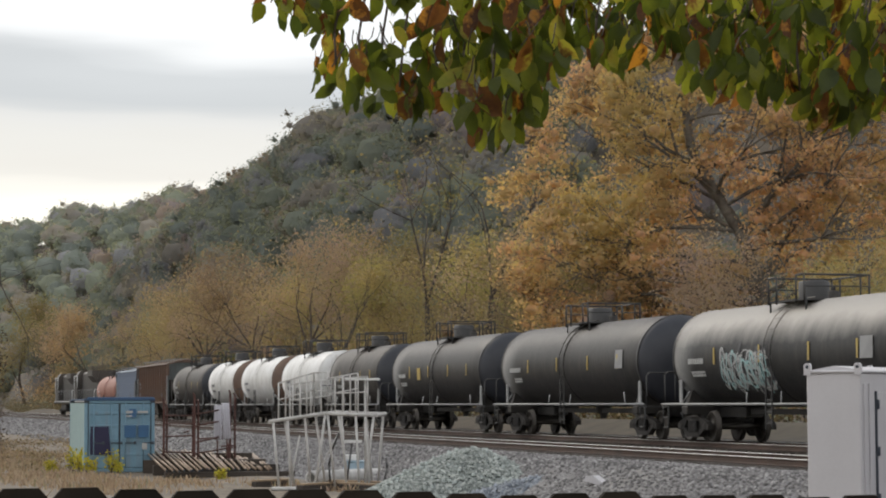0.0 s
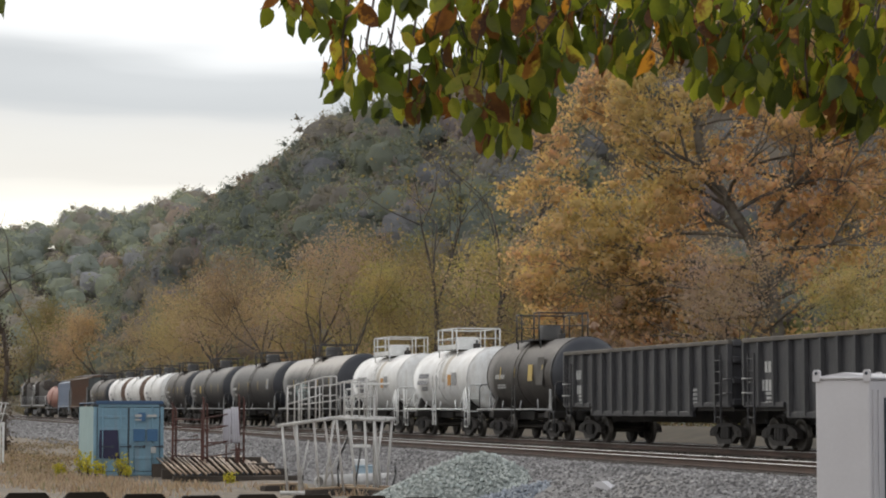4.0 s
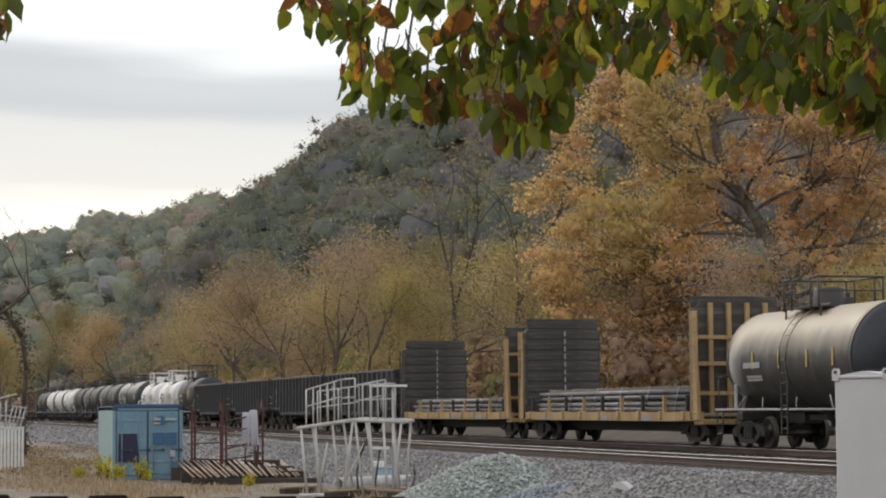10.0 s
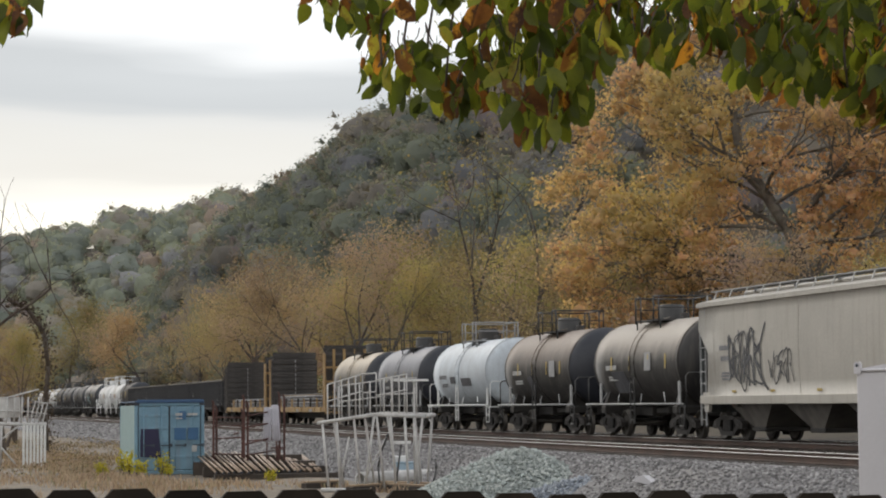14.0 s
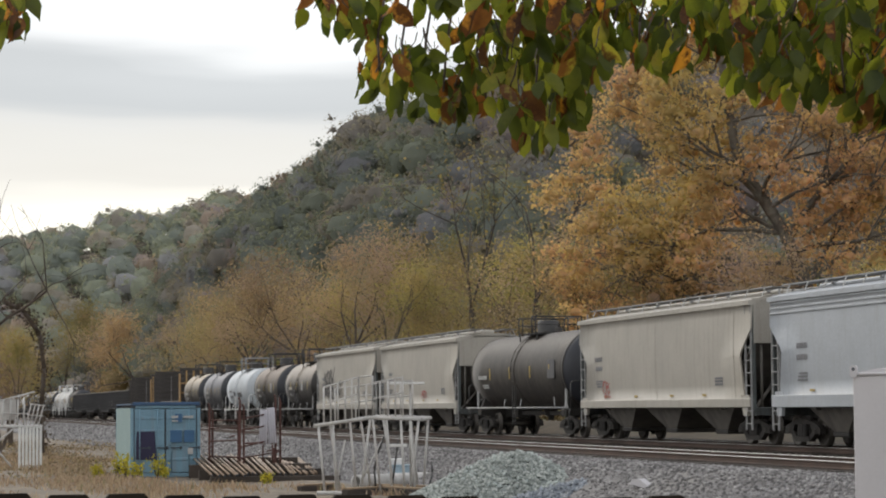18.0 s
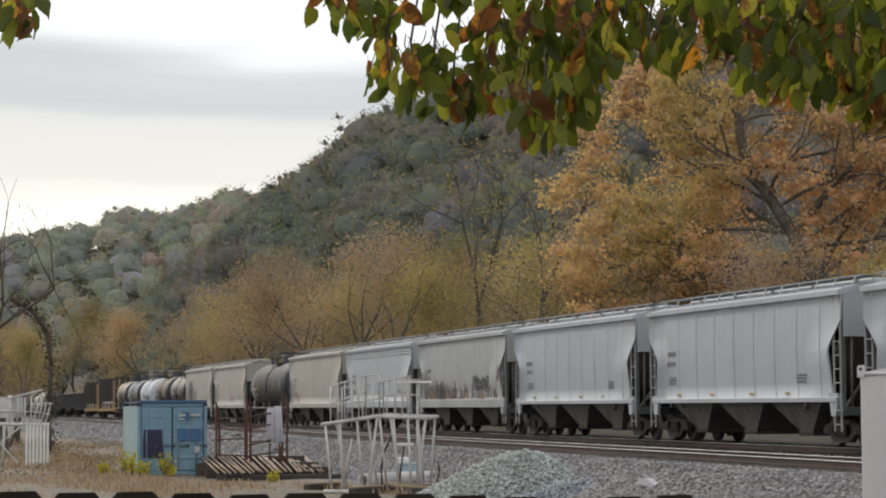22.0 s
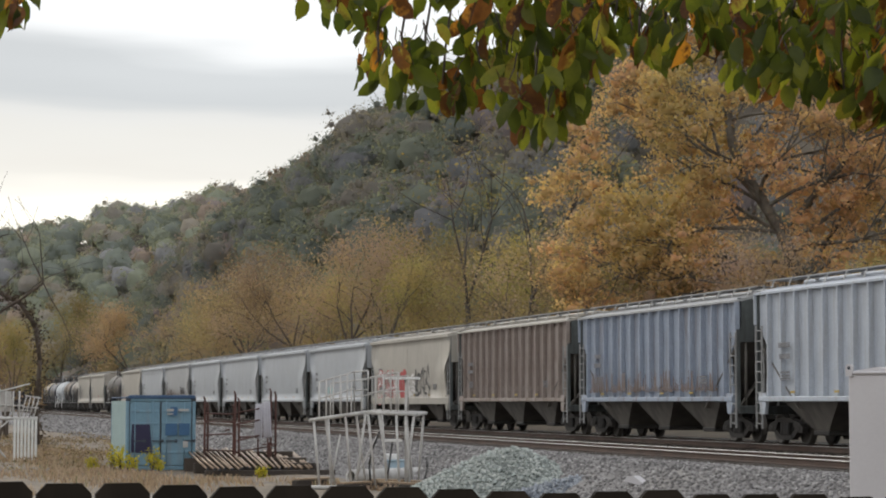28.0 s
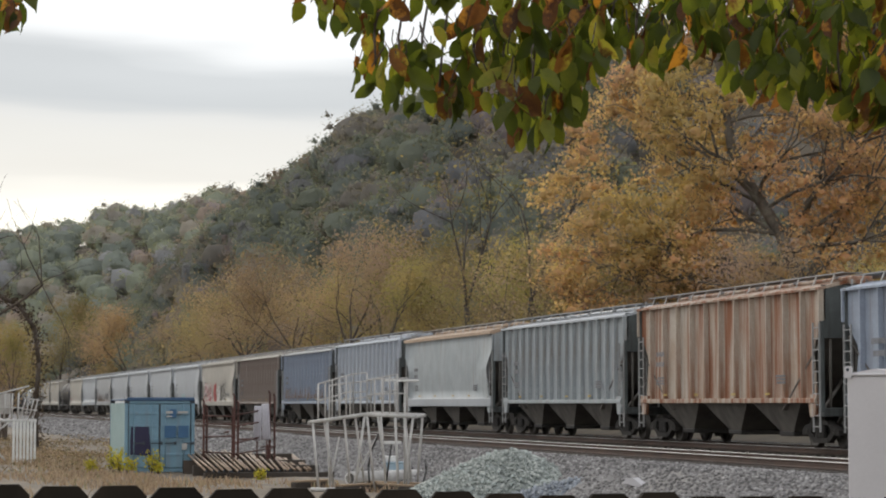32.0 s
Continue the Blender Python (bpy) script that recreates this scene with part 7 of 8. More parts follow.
    part("hose", Shape().path([(0.4, 0.0, 1.6), (0.20, 0.05, 1.1), (0.12, 0.0, 0.7), (0.16, -0.1, 0.2), (0.1, -0.2, 0.03)], 0.028, 6), M["rubber"], p, "black hanging hose")
    part("hose", Shape().path([(1.4, -0.3, 0.03), (1.62, -0.2, 0.15), (1.72, 0.0, 0.6), (1.70, 0.1, 0.8)], 0.028, 6), M["rubber"], p, "black hanging hose")


def left_platform():
    p = thing("work_platform", "white steel stair stand with close upright bars", "platform", pose(5.55, 91.5, 0.0, 0, 0, -6.0))
    paint = M["platform_paint"]
    part("deck_beam", Shape().rod((-1.9, 0, 1.74), (0.95, 0, 1.72), 0.06, 8), paint, p)
    part("deck_beam", Shape().rod((-1.9, 1.0, 1.78), (0.95, 1.0, 1.74), 0.06, 8), paint, p)
    for k in range(7):
        part("upright", Shape().box(0.02 + 0.142 * k, 0.115 + 0.142 * k, -0.06, -0.02, 0, 1.72, 0.01), M["white_iron"], p, "flat white upright bar")
    for x in (-1.8, -0.9):
        part("leg", Shape().rod((x, 0, 0), (x + 0.1, 0, 1.74), 0.05, 8), paint, p)
        part("leg", Shape().rod((x, 1.0, 0), (x, 1.0, 1.76), 0.05, 8), paint, p)
    part("brace", Shape().rod((-1.6, 0, 0.5), (-0.1, 0, 1.7), 0.04, 6), paint, p)
    part("brace", Shape().rod((-1.0, 0, 1.0), (-0.2, 0, 0.05), 0.04, 6), paint, p)
    for k in range(4):
        part("railing_bar", Shape().rod((0.30 + 0.17 * k, 0.1, 1.75), (0.52 + 0.17 * k, 0.1, 2.62), 0.026, 6), paint, p)
    part("railing_top", Shape().rod((0.45, 0.1, 2.66), (1.1, 0.1, 2.56), 0.028, 6), paint, p)
    part("railing_top", Shape().rod((0.36, 0.1, 2.2), (1.0, 0.1, 2.15), 0.026, 6), paint, p)
    for x in (-0.65, -0.35, -0.05, 0.2):
        part("railing_bar", Shape().rod((x, 0.5, 1.75), (x + 0.03, 0.5, 2.85), 0.04, 6), paint, p)
    part("guard_plate", Shape().box(-1.7, -0.1, 0.55, 0.58, 2.0, 2.85, 0.01), paint, p, "pale sheet guard")
    part("railing_top", Shape().rod((-0.7, 0.5, 2.8), (0.65, 0.5, 3.15), 0.035, 6), paint, p)
    part("railing_top", Shape().rod((-1.9, 0.5, 2.3), (0.4, 0.5, 2.25), 0.03, 6), paint, p)


def pipe_rack():
    r = thing("stanchion_rack", "red-oxide steel stanchion rack with rusty cross bars", "rack", pose(11.25, 77.0, 0, 0, 0, -12.0))
    paint = M["red_rack"]
    for x, y, h in ((0.0, 0.3, 2.5), (0.05, 1.2, 2.3), (1.10, -0.3, 2.68), (1.22, -0.1, 2.45), (1.02, 0.2, 2.2), (2.30, 0.8, 2.78), (2.46, 1.0, 2.68), (2.28, 0.2, 0.9)):
        part("post", Shape().box(x - 0.038, x + 0.038, y - 0.038, y + 0.038, 0, h, 0.01).rod((x, y, h), (x - 0.05, y, h + 0.1), 0.035, 6), paint, r)
    for a, b in (((0.0, 0.3, 2.0), (1.1, -0.3, 1.98)), ((0.0, 0.3, 1.72), (1.1, -0.3, 1.70)), ((0.0, 0.3, 1.25), (1.1, -0.3, 1.30)), ((0.0, 0.3, 0.72), (1.1, -0.3, 0.70)), ((1.1, -0.3, 2.02), (2.3, 0.8, 2.25)),
                 ((1.1, -0.3, 1.62), (2.3, 0.8, 1.85)), ((1.1, -0.3, 1.05), (2.3, 0.8, 1.32)), ((1.1, -0.3, 0.66), (2.4, 0.8, 0.86)), ((1.2, -0.1, 1.18), (2.3, 0.8, 1.20)), ((2.0, 0.6, 0.9), (2.5, 1.0, 0.92)), ((0.9, -0.2, 1.45), (0.7, 0.4, 1.4))):
        part("cross_bar", Shape().rod(a, b, 0.027, 6), paint, r)
    w = thing("wrapped_panels", "white plastic-wrapped panels standing in the rack", "panels", pose(13.34, 77.05, 0, 0, 0, -10))
    for x, lean, z0, h in ((-0.17, 1.5, 1.12, 1.22), (0.17, -3.0, 1.16, 1.26)):
        panel = part("panel", Shape().box(-0.14, 0.14, -0.05, 0.05, 0, h, 0.03), M["wrap"], w, "", pose(x, 0, z0, 0, lean, 0))
        for f in (-0.08, 0.0, 0.07):
            part("fold", Shape().rod((f, -0.05, 0.03), (f + 0.02, -0.05, h - 0.04), 0.018, 5), M["wrap"], panel, "crease of the wrapping")
        part("leg", Shape().rod((x, 0.02, 0), (x, 0.02, z0 + 0.2), 0.03, 6), paint, w, "rusty leg")
    stack = thing("pipe_stack", "sloping layer of tan rusty drill pipe on dark bearers", "pipe stack")
    rng = np.random.default_rng(8)
    for k in range(18):
        near = Vector((10.55 + 0.165 * k + rng.uniform(-0.04, 0.04), 70.9 + rng.uniform(-0.4, 0.5) + 0.06 * k, 0.22 + rng.uniform(0, 0.06)))
        far = near + Vector((0.36 + 0.045 * k + rng.uniform(-0.07, 0.07), 9.0, 0.56 - 0.014 * k + rng.uniform(-0.04, 0.04)))
        pipe = part("pipe", Shape().rod(near, far, 0.037, 8), M["tan_pipe"], stack)
        part("bore", Shape().rod(near - (far - near) * 0.0006, near, 0.036, 8), M["gasket"], pipe, "dark open end")
    for k in range(7):
        near = Vector((13.35 + 0.15 * k + rng.uniform(-0.05, 0.05), 72.6 + rng.uniform(-0.4, 0.4), 0.20 + rng.uniform(0, 0.05)))
        far = near + Vector((0.9 + rng.uniform(-0.2, 0.2), 8.6, 0.30))
        part("pipe", Shape().rod(near, far, 0.037, 8), M["tan_pipe"], stack)
    for y, h in ((71.6, 0.18), (74.2, 0.34), (76.6, 0.46), (79.2, 0.62)):
        part("bearer", Shape().box(10.5, 14.8, y - 0.1, y + 0.1, 0, h, 0.015), M["tie"], stack, "dark timber bearer")


def loose_pieces():
    big = thing("steel_pipe", "long white painted pipe lying on the ground", "pipe", pose(14.0, 63.3, 0.24, 0, 0, -56))
    part("barrel", Shape().lathe([(0, 0.16), (0, 0.21), (4.6, 0.21), (4.6, 0.16), (4.4, 0.15), (0.2, 0.15), (0, 0.16)], (0, -0.6, 0), "y", 16), M["platform_paint"], big)
    part("stub", Shape().rod((0, 4.0, 0), (0, 4.9, 0), 0.07, 8), M["red_rack"], big, "thin rusty stub end")
    tub = thing("plastic_tub", "pale blue plastic tub with a white box on its rim", "tub", pose(15.5, 65.4, float(land(15.5, 65.4)) - 0.03, 0, 0, -14))
    part("body", Shape().add([(-0.5, -0.35, 0), (0.5, -0.35, 0), (0.5, 0.35, 0), (-0.5, 0.35, 0), (-0.42, -0.28, 0.46), (0.36, -0.28, 0.46), (0.36, 0.28, 0.46), (-0.42, 0.28, 0.46)],
                             [(3, 2, 1, 0), (4, 5, 6, 7), (0, 1, 5, 4), (1, 2, 6, 5), (2, 3, 7, 6), (3, 0, 4, 7)]), M["blue_tub"], tub)
    part("rim", Shape().box(-0.46, 0.40, -0.32, 0.32, 0.45, 0.50, 0.015), M["blue_tub"], tub)
    part("box", Shape().box(-0.44, 0.0, -0.22, 0.2, 0.50, 0.68, 0.02), M["white_iron"], tub, "small white box on the rim")
    for x, y, turn, l in ((12.9, 59.3, 40, 1.6), (13.9, 59.0, -70, 2.2), (14.3, 60.6, -62, 2.4), (12.2, 62.5, 30, 1.2)):
        b = thing("timber_baulk", "dark weathered timber baulk on the ground", "timber", pose(x, y, 0, 0, 0, turn), group="loose timbers")
        part("beam", Shape().box(-l / 2, l / 2, -0.12, 0.12, 0.0, 0.18, 0.02), M["tie"], b)
        part("plank", Shape().box(-l / 2 + 0.1, l / 2 + 0.2, -0.10, 0.14, 0.18, 0.23, 0.01), M["timber"], b)
    rock = thing("broken_slab", "broken pale concrete slab on gravel", "slab", pose(16.38, 46.3, float(land(16.38, 46.3)) + 0.03, 0, 12, -55) @ Matrix.Scale(0.85, 4))
    part("slab", Shape().prism([(-0.30, 0.0), (-0.24, 0.14), (-0.05, 0.20), (0.28, 0.08), (0.34, 0.0)], "y", -0.14, 0.14), M["cabinet_paint"], rock)
    part("stub", Shape().prism([(0.2, 0.0), (0.25, 0.08), (0.5, 0.04), (0.52, 0.0)], "y", -0.12, 0.10), M["tie"], rock, "dark broken stub")


def equipment_cabinet():
    """Tall white enclosure with lifting eyes."""
    c = thing("equipment_cabinet", "tall white steel equipment enclosure with lifting eyes", "cabinet", pose(14.115, 30.44, 0.40, 0, 0, -47.0))
    a, b, H = 0.85, 2.6, 2.42
    body = part("body", Shape().box(0, a, 0.0, b, 0.05, H, 0.02), M["cabinet_paint"], c)
    part("roof", Shape().box(-0.03, a + 0.03, -0.03, b + 0.03, H - 0.0, H + 0.045, 0.015), M["cabinet_paint"], c)
    part("roof_crown", Shape().prism([(0.0, H + 0.04), (a * 0.5, H + 0.11), (a, H + 0.04)], "y", 0.05, b - 0.05), M["cabinet_paint"], c, "low white ridge of the roof")
    part("plinth", Shape().box(0.04, a - 0.04, 0.04, b - 0.04, 0.0, 0.06), M["gasket"], c)
    for x, y, turn in ((0.03, -0.0, 0), (a - 0.03, -0.0, 0), (0.03, b, 0), (a - 0.03, b, 0)):
        eye = part("lifting_eye", lambda: Shape().prism([(-0.055, -0.08), (-0.055, 0.07), (-0.03, 0.10), (0.03, 0.10), (0.055, 0.07), (0.055, -0.08)], "y", -0.03, 0.03), M["cabinet_paint"], c, "", pose(x, y - 0.01, H + 0.05), "eye")
        part("eye_hole", lambda: Shape().lathe([(-0.034, 0.0), (-0.034, 0.026), (0.034, 0.026), (0.034, 0.0)], (0, 0, 0.045), "y", 10), M["gasket"], eye, "", None, "eyehole")
    for y, w in ((0.10, 0.10), (0.32, 0.10)):
        part("side_stile", Shape().box(a, a + 0.025, y, y + w, 0.1, H - 0.15, 0.008), M["cabinet_paint"], c)
    for y in (0.62, 1.62):
        door = part("door", lambda: Shape().box(a, a + 0.03, 0, 0.9, 0.12, H - 0.28, 0.01), M["cabinet_paint"], c, "", pose(0, y, 0), "cabdoor")
        for z in (0.55, 1.25, 1.95):
            part("hinge", lambda: Shape().rod((a + 0.045, 0.0, -0.07), (a + 0.045, 0.0, 0.07), 0.022, 8), M["gasket"], door, "dark door hinge", pose(0, 0, z), "cabhinge")
        part("door_gap", lambda: Shape().box(a, a + 0.032, -0.03, -0.005, 0.12, H - 0.27), M["gasket"], door, "", None, "cabgap")


shipping_container()
work_platform()
left_platform()
pipe_rack()
loose_pieces()
equipment_cabinet()


# rocks: twelve-faced lumps
def rock_shape(rng, r):
    v = [Vector(p) for p in ((1, 0, -0.4), (-1, 0, -0.4), (0, 1, -0.4), (0, -1, -0.4), (0, 0, 1))]
    v += [Vector(p).normalized() for p in ((1, 1, 1), (-1, 1, 1), (1, -1, 1), (-1, -1, 1))]
    out = [tuple(p * r * rng.uniform(0.7, 1.15)) for p in v]
    f = [(4, 5, 7), (4, 6, 5), (4, 8, 6), (4, 7, 8), (5, 0, 7), (0, 5, 2), (5, 6, 2), (6, 1, 2), (6, 8, 1), (8, 3, 1), (8, 7, 3), (7, 0, 3)]
    return Shape().add(out, f)


def rock_field(name, rng, spots, size, material, parent=None, label="", category=""):
    """Many loose stones in one mesh."""
    kinds = [np.array(rock_shape(rng, 1.0).v) for _ in range(6)]
    faces = np.array(rock_shape(rng, 1.0).f)
    n = len(spots)
    pick = rng.integers(0, 6, n)
    s = size * rng.uniform(0.55, 1.3, n)
    turn = rng.uniform(0, 2 * np.pi, n)
    base = np.stack(kinds)[pick] * s[:, None, None]
    c, d = np.cos(turn)[:, None], np.sin(turn)[:, None]
    v = np.stack([base[..., 0] * c - base[..., 1] * d, base[..., 0] * d + base[..., 1] * c, base[..., 2] * 0.75], -1) + np.asarray(spots)[:, None, :]
    k = v.shape[1]
    f = faces[None] + (np.arange(n) * k)[:, None, None]
    me = bpy.data.meshes.new(name)
    m = f.size // 3
    me.vertices.add(n * k)
    me.vertices.foreach_set("co", v.astype(np.float32).ravel())
    me.loops.add(f.size)
    me.loops.foreach_set("vertex_index", f.astype(np.int32).ravel())
    me.polygons.add(m)
    me.polygons.foreach_set("loop_start", np.arange(0, 3 * m, 3, dtype=np.int32))
    me.materials.append(material)
    me.update(calc_edges=True)
    ob = new(name, me)
    if parent is not None:
        ob.parent = parent
    return tagged(ob, label, category, kind="stuff")


def stone_colours(name, stops):
    """Loose stones, each of its own grey."""
    m, tree, out = blank(name)
    chance = node(tree, "ShaderNodeNewGeometry").outputs["Random Per Island"]
    at = node(tree, "ShaderNodeTexCoord").outputs["Object"]
    colour = mixed(tree, 1.0, ramp(tree, chance, stops), ramp(tree, noise_of(tree, at, 0.8), [(0.3, 0.78), (0.7, 1.15)]), "MULTIPLY")
    shader = node(tree, "ShaderNodeBsdfPrincipled", Roughness=0.85)
    tree.links.new(colour, shader.inputs["Base Color"])
    tree.links.new(shader.outputs[0], out.inputs[0])
    return m


STONES = stone_colours("loose_ballast_stone", [(0.0, (0.07, 0.065, 0.065)), (0.4, (0.16, 0.152, 0.15)), (0.8, (0.26, 0.25, 0.245)), (1.0, (0.38, 0.37, 0.36))])
# oily stones, their colour also darkened for the shade by the train
DARK_STONES = stone_colours("oily_shaded_stone", [(0.0, (0.018, 0.016, 0.015)), (0.6, (0.045, 0.040, 0.036)), (1.0, (0.085, 0.076, 0.070))])
PALE_STONES = stone_colours("pale_green_loose_stone", [(0.0, (0.17, 0.19, 0.18)), (0.5, (0.30, 0.33, 0.305)), (1.0, (0.46, 0.48, 0.45))])
BLUE_STONES = stone_colours("blue_grey_loose_stone", [(0.0, (0.10, 0.115, 0.14)), (0.5, (0.21, 0.235, 0.27)), (1.0, (0.40, 0.42, 0.43))])


def gravel_heap(x, y, rx, ry, h, seed, base_material, material, label, n):
    rng = np.random.default_rng(seed)
    heap = thing("gravel_pile", label, "gravel pile", pose(x, y, 0), group="gravel piles")
    bumps = rng.uniform(-1, 1, (7, 3))

    def height(u, v):
        d = np.hypot(u / rx, v / ry)
        wob = 1 + 0.10 * np.sin(3 * np.arctan2(v, u) + bumps[0, 0] * 3) + 0.06 * np.sin(5 * np.arctan2(v, u) + bumps[1, 0] * 3)
        k = np.clip(1 - d / wob, 0, 1)
        return h * (1 - np.sqrt((1 - k) ** 2 + 0.045) + 0.0207) / (1.0207 - np.sqrt(0.045))
    us, vs = np.linspace(-rx * 1.15, rx * 1.15, 44), np.linspace(-ry * 1.15, ry * 1.15, 36)
    grid = [(u, v, float(height(u, v)) - 0.05 + rng.uniform(-0.015, 0.015)) for v in vs for u in us]
    part("heap_core", Shape().add(grid, [(j * 44 + i, j * 44 + i + 1, (j + 1) * 44 + i + 1, (j + 1) * 44 + i) for j in range(35) for i in range(43)], True), base_material, heap)
    u, v = rng.uniform(-rx * 1.1, rx * 1.1, n), rng.uniform(-ry * 1.1, ry * 1.1, n)
    z = height(u, v)
    keep = (z > -0.02) & (np.hypot(u / rx, v / ry) < 1.12)
    rock_field("loose_gravel", rng, np.stack([u, v, np.maximum(z, 0)], 1)[keep], 0.046, material, heap)
    k = 0
    while k < 140:
        a, b = rng.uniform(-rx, rx), rng.uniform(-ry, ry * 0.3)
        if np.hypot(a / rx, b / ry) < 1:
            part("stone", lambda: rock_shape(np.random.default_rng(seed + k % 4), 0.055), base_material, heap, "", pose(a, b, float(height(a, b)) + 0.03, 0, 0, rng.uniform(0, 360)), ("stone", seed, k % 4))
            k += 1


gravel_heap(15.65, 53.6, 2.75, 2.6, 1.24, 61, M["pile_stone"], PALE_STONES, "pale green-grey crushed stone heap", 8200)
gravel_heap(16.55, 50.6, 2.4, 1.9, 0.62, 62, M["blue_stone"], BLUE_STONES, "low blue-grey crushed stone heap", 5600)


def ballast_stones():
    rng = np.random.default_rng(71)
    n = 26000
    y = 33 + 75 * rng.uniform(0, 1, n) ** 1.5
    x = rng.uniform(14.8, 18.9, n)
    rock_field("ballast_stones", rng, np.stack([x, y, land(x, y) + 0.005], 1), 0.046, STONES, None, "loose grey ballast stones on the bank", "ballast")
    n = 8000
    y = 100 + 150 * rng.uniform(0, 1, n) ** 1.3
    x = rng.uniform(14.0, 18.9, n)
    rock_field("ballast_stones", rng, np.stack([x, y, land(x, y) + 0.005], 1), 0.085, STONES, None, "coarse grey rubble on the far bank", "ballast")
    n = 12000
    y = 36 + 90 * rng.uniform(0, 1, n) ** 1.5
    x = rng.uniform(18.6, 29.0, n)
    rock_field("ballast_stones", rng, np.stack([x, y, land(x, y) + 0.0], 1), 0.045, DARK_STONES, None, "oily ballast stones round the tracks, shade painted in", "ballast")


ballast_stones()


def grass():
    rng = np.random.default_rng(81)
    n = 30000
    y = 58 + 62 * rng.uniform(0, 1, n) ** 1.2
    x = rng.uniform(1.0, 14.2, n)
    patch = np.sin(x * 1.1 + 0.6 * np.sin(y * 0.4)) + np.sin(y * 0.33 + x * 0.5) + rng.normal(size=n) * 0.5
    keep = (patch > np.where(x > 10.7, 1.75, -0.1)) & ~((x > 8.5) & (x < 11.2) & (y > 77.3) & (y < 90))
    x, y = x[keep], y[keep]
    n = len(x)
    h = rng.uniform(0.05, 0.24, n)
    z = land(x, y)
    a = rng.uniform(0, 2 * np.pi, n)
    w = rng.uniform(0.008, 0.02, n) + y * 0.00012
    lean = rng.normal(size=(n, 2)) * 0.35 * h[:, None]
    p0 = np.stack([x - np.cos(a) * w, y - np.sin(a) * w, z - 0.01], 1)
    p1 = np.stack([x + np.cos(a) * w, y + np.sin(a) * w, z - 0.01], 1)
    p2 = np.stack([x + lean[:, 0] + np.cos(a) * w * 0.4, y + lean[:, 1], z + h], 1)
    p3 = np.stack([x + lean[:, 0] - np.cos(a) * w * 0.4, y + lean[:, 1], z + h], 1)
    tagged(new("grass", quads_mesh("grass", np.stack([p0, p1, p2, p3], 1), [LEAF["straw"]])), "dry straw-coloured grass tufts in the yard", "grass", kind="stuff")


grass()


def dry_weeds():
    """Low brown weeds and litter on the rough ground beyond the container."""
    rng = np.random.default_rng(83)
    n = 26000
    y = 78 + 85 * rng.uniform(0, 1, n) ** 1.1
    x = rng.uniform(0.0, 14.6, n)
    patch = np.sin(x * 0.9 + 0.8 * np.sin(y * 0.23)) + np.sin(y * 0.17 + x * 0.35) + rng.normal(size=n) * 0.6
    keep = (patch > -0.3) & ~((x > 8.4) & (x < 11.4) & (y < 91)) & ~((x > 10.2) & (y < 84))
    x, y = x[keep], y[keep]
    z = land(x, y) + 0.30 * rng.uniform(0, 1, len(x)) ** 1.6
    which = rng.choice(3, len(x), p=[0.4, 0.35, 0.25])
    me = quads_mesh("dry_weeds", leaf_quads(rng, np.stack([x, y, z], 1), 0.13, 0.2, 0.45), [LEAF["straw"], LEAF["brush"], LEAF["brown"]], which)
    tagged(new("dry_weeds", me), "low brown weeds and litter on rough ground", "weeds", kind="stuff")


dry_weeds()


def weed(x, y, h, seed, n):
    rng = np.random.default_rng(seed)
    w = thing("weed", "leggy weed with bright yellow-green leaves", "weed", pose(x, y, float(land(x, y))), group="yellow weeds")
    stems = Shape()
    tips = []
    for k in range(6):
        q = Vector((rng.normal() * 0.22 * h, rng.normal() * 0.2 * h, h * rng.uniform(0.6, 1.0)))
        stems.rod((0, 0, 0), q, 0.014, 5, 0.006)
        tips += [tuple(q * f) for f in (0.45, 0.65, 0.85, 1.0)]
    part("stem", stems, M["twig"], w, kind="stuff")
    c = np.repeat(np.array(tips), n, 0) + rng.normal(size=(len(tips) * n, 3)) * 0.09
    ob = new("leaves", quads_mesh("leaves", leaf_quads(rng, c, 0.10, 0.2, 0.7), [LEAF["yellow"]]))
    ob.parent = w


for k, (x, y, h) in enumerate(((8.05, 76.9, 0.95), (8.3, 76.6, 0.6), (8.75, 76.5, 0.55), (9.35, 76.3, 0.8), (9.6, 76.4, 0.4), (12.1, 70.0, 0.25), (7.4, 76.8, 0.45))):
    weed(x, y, h, 90 + k, 8)


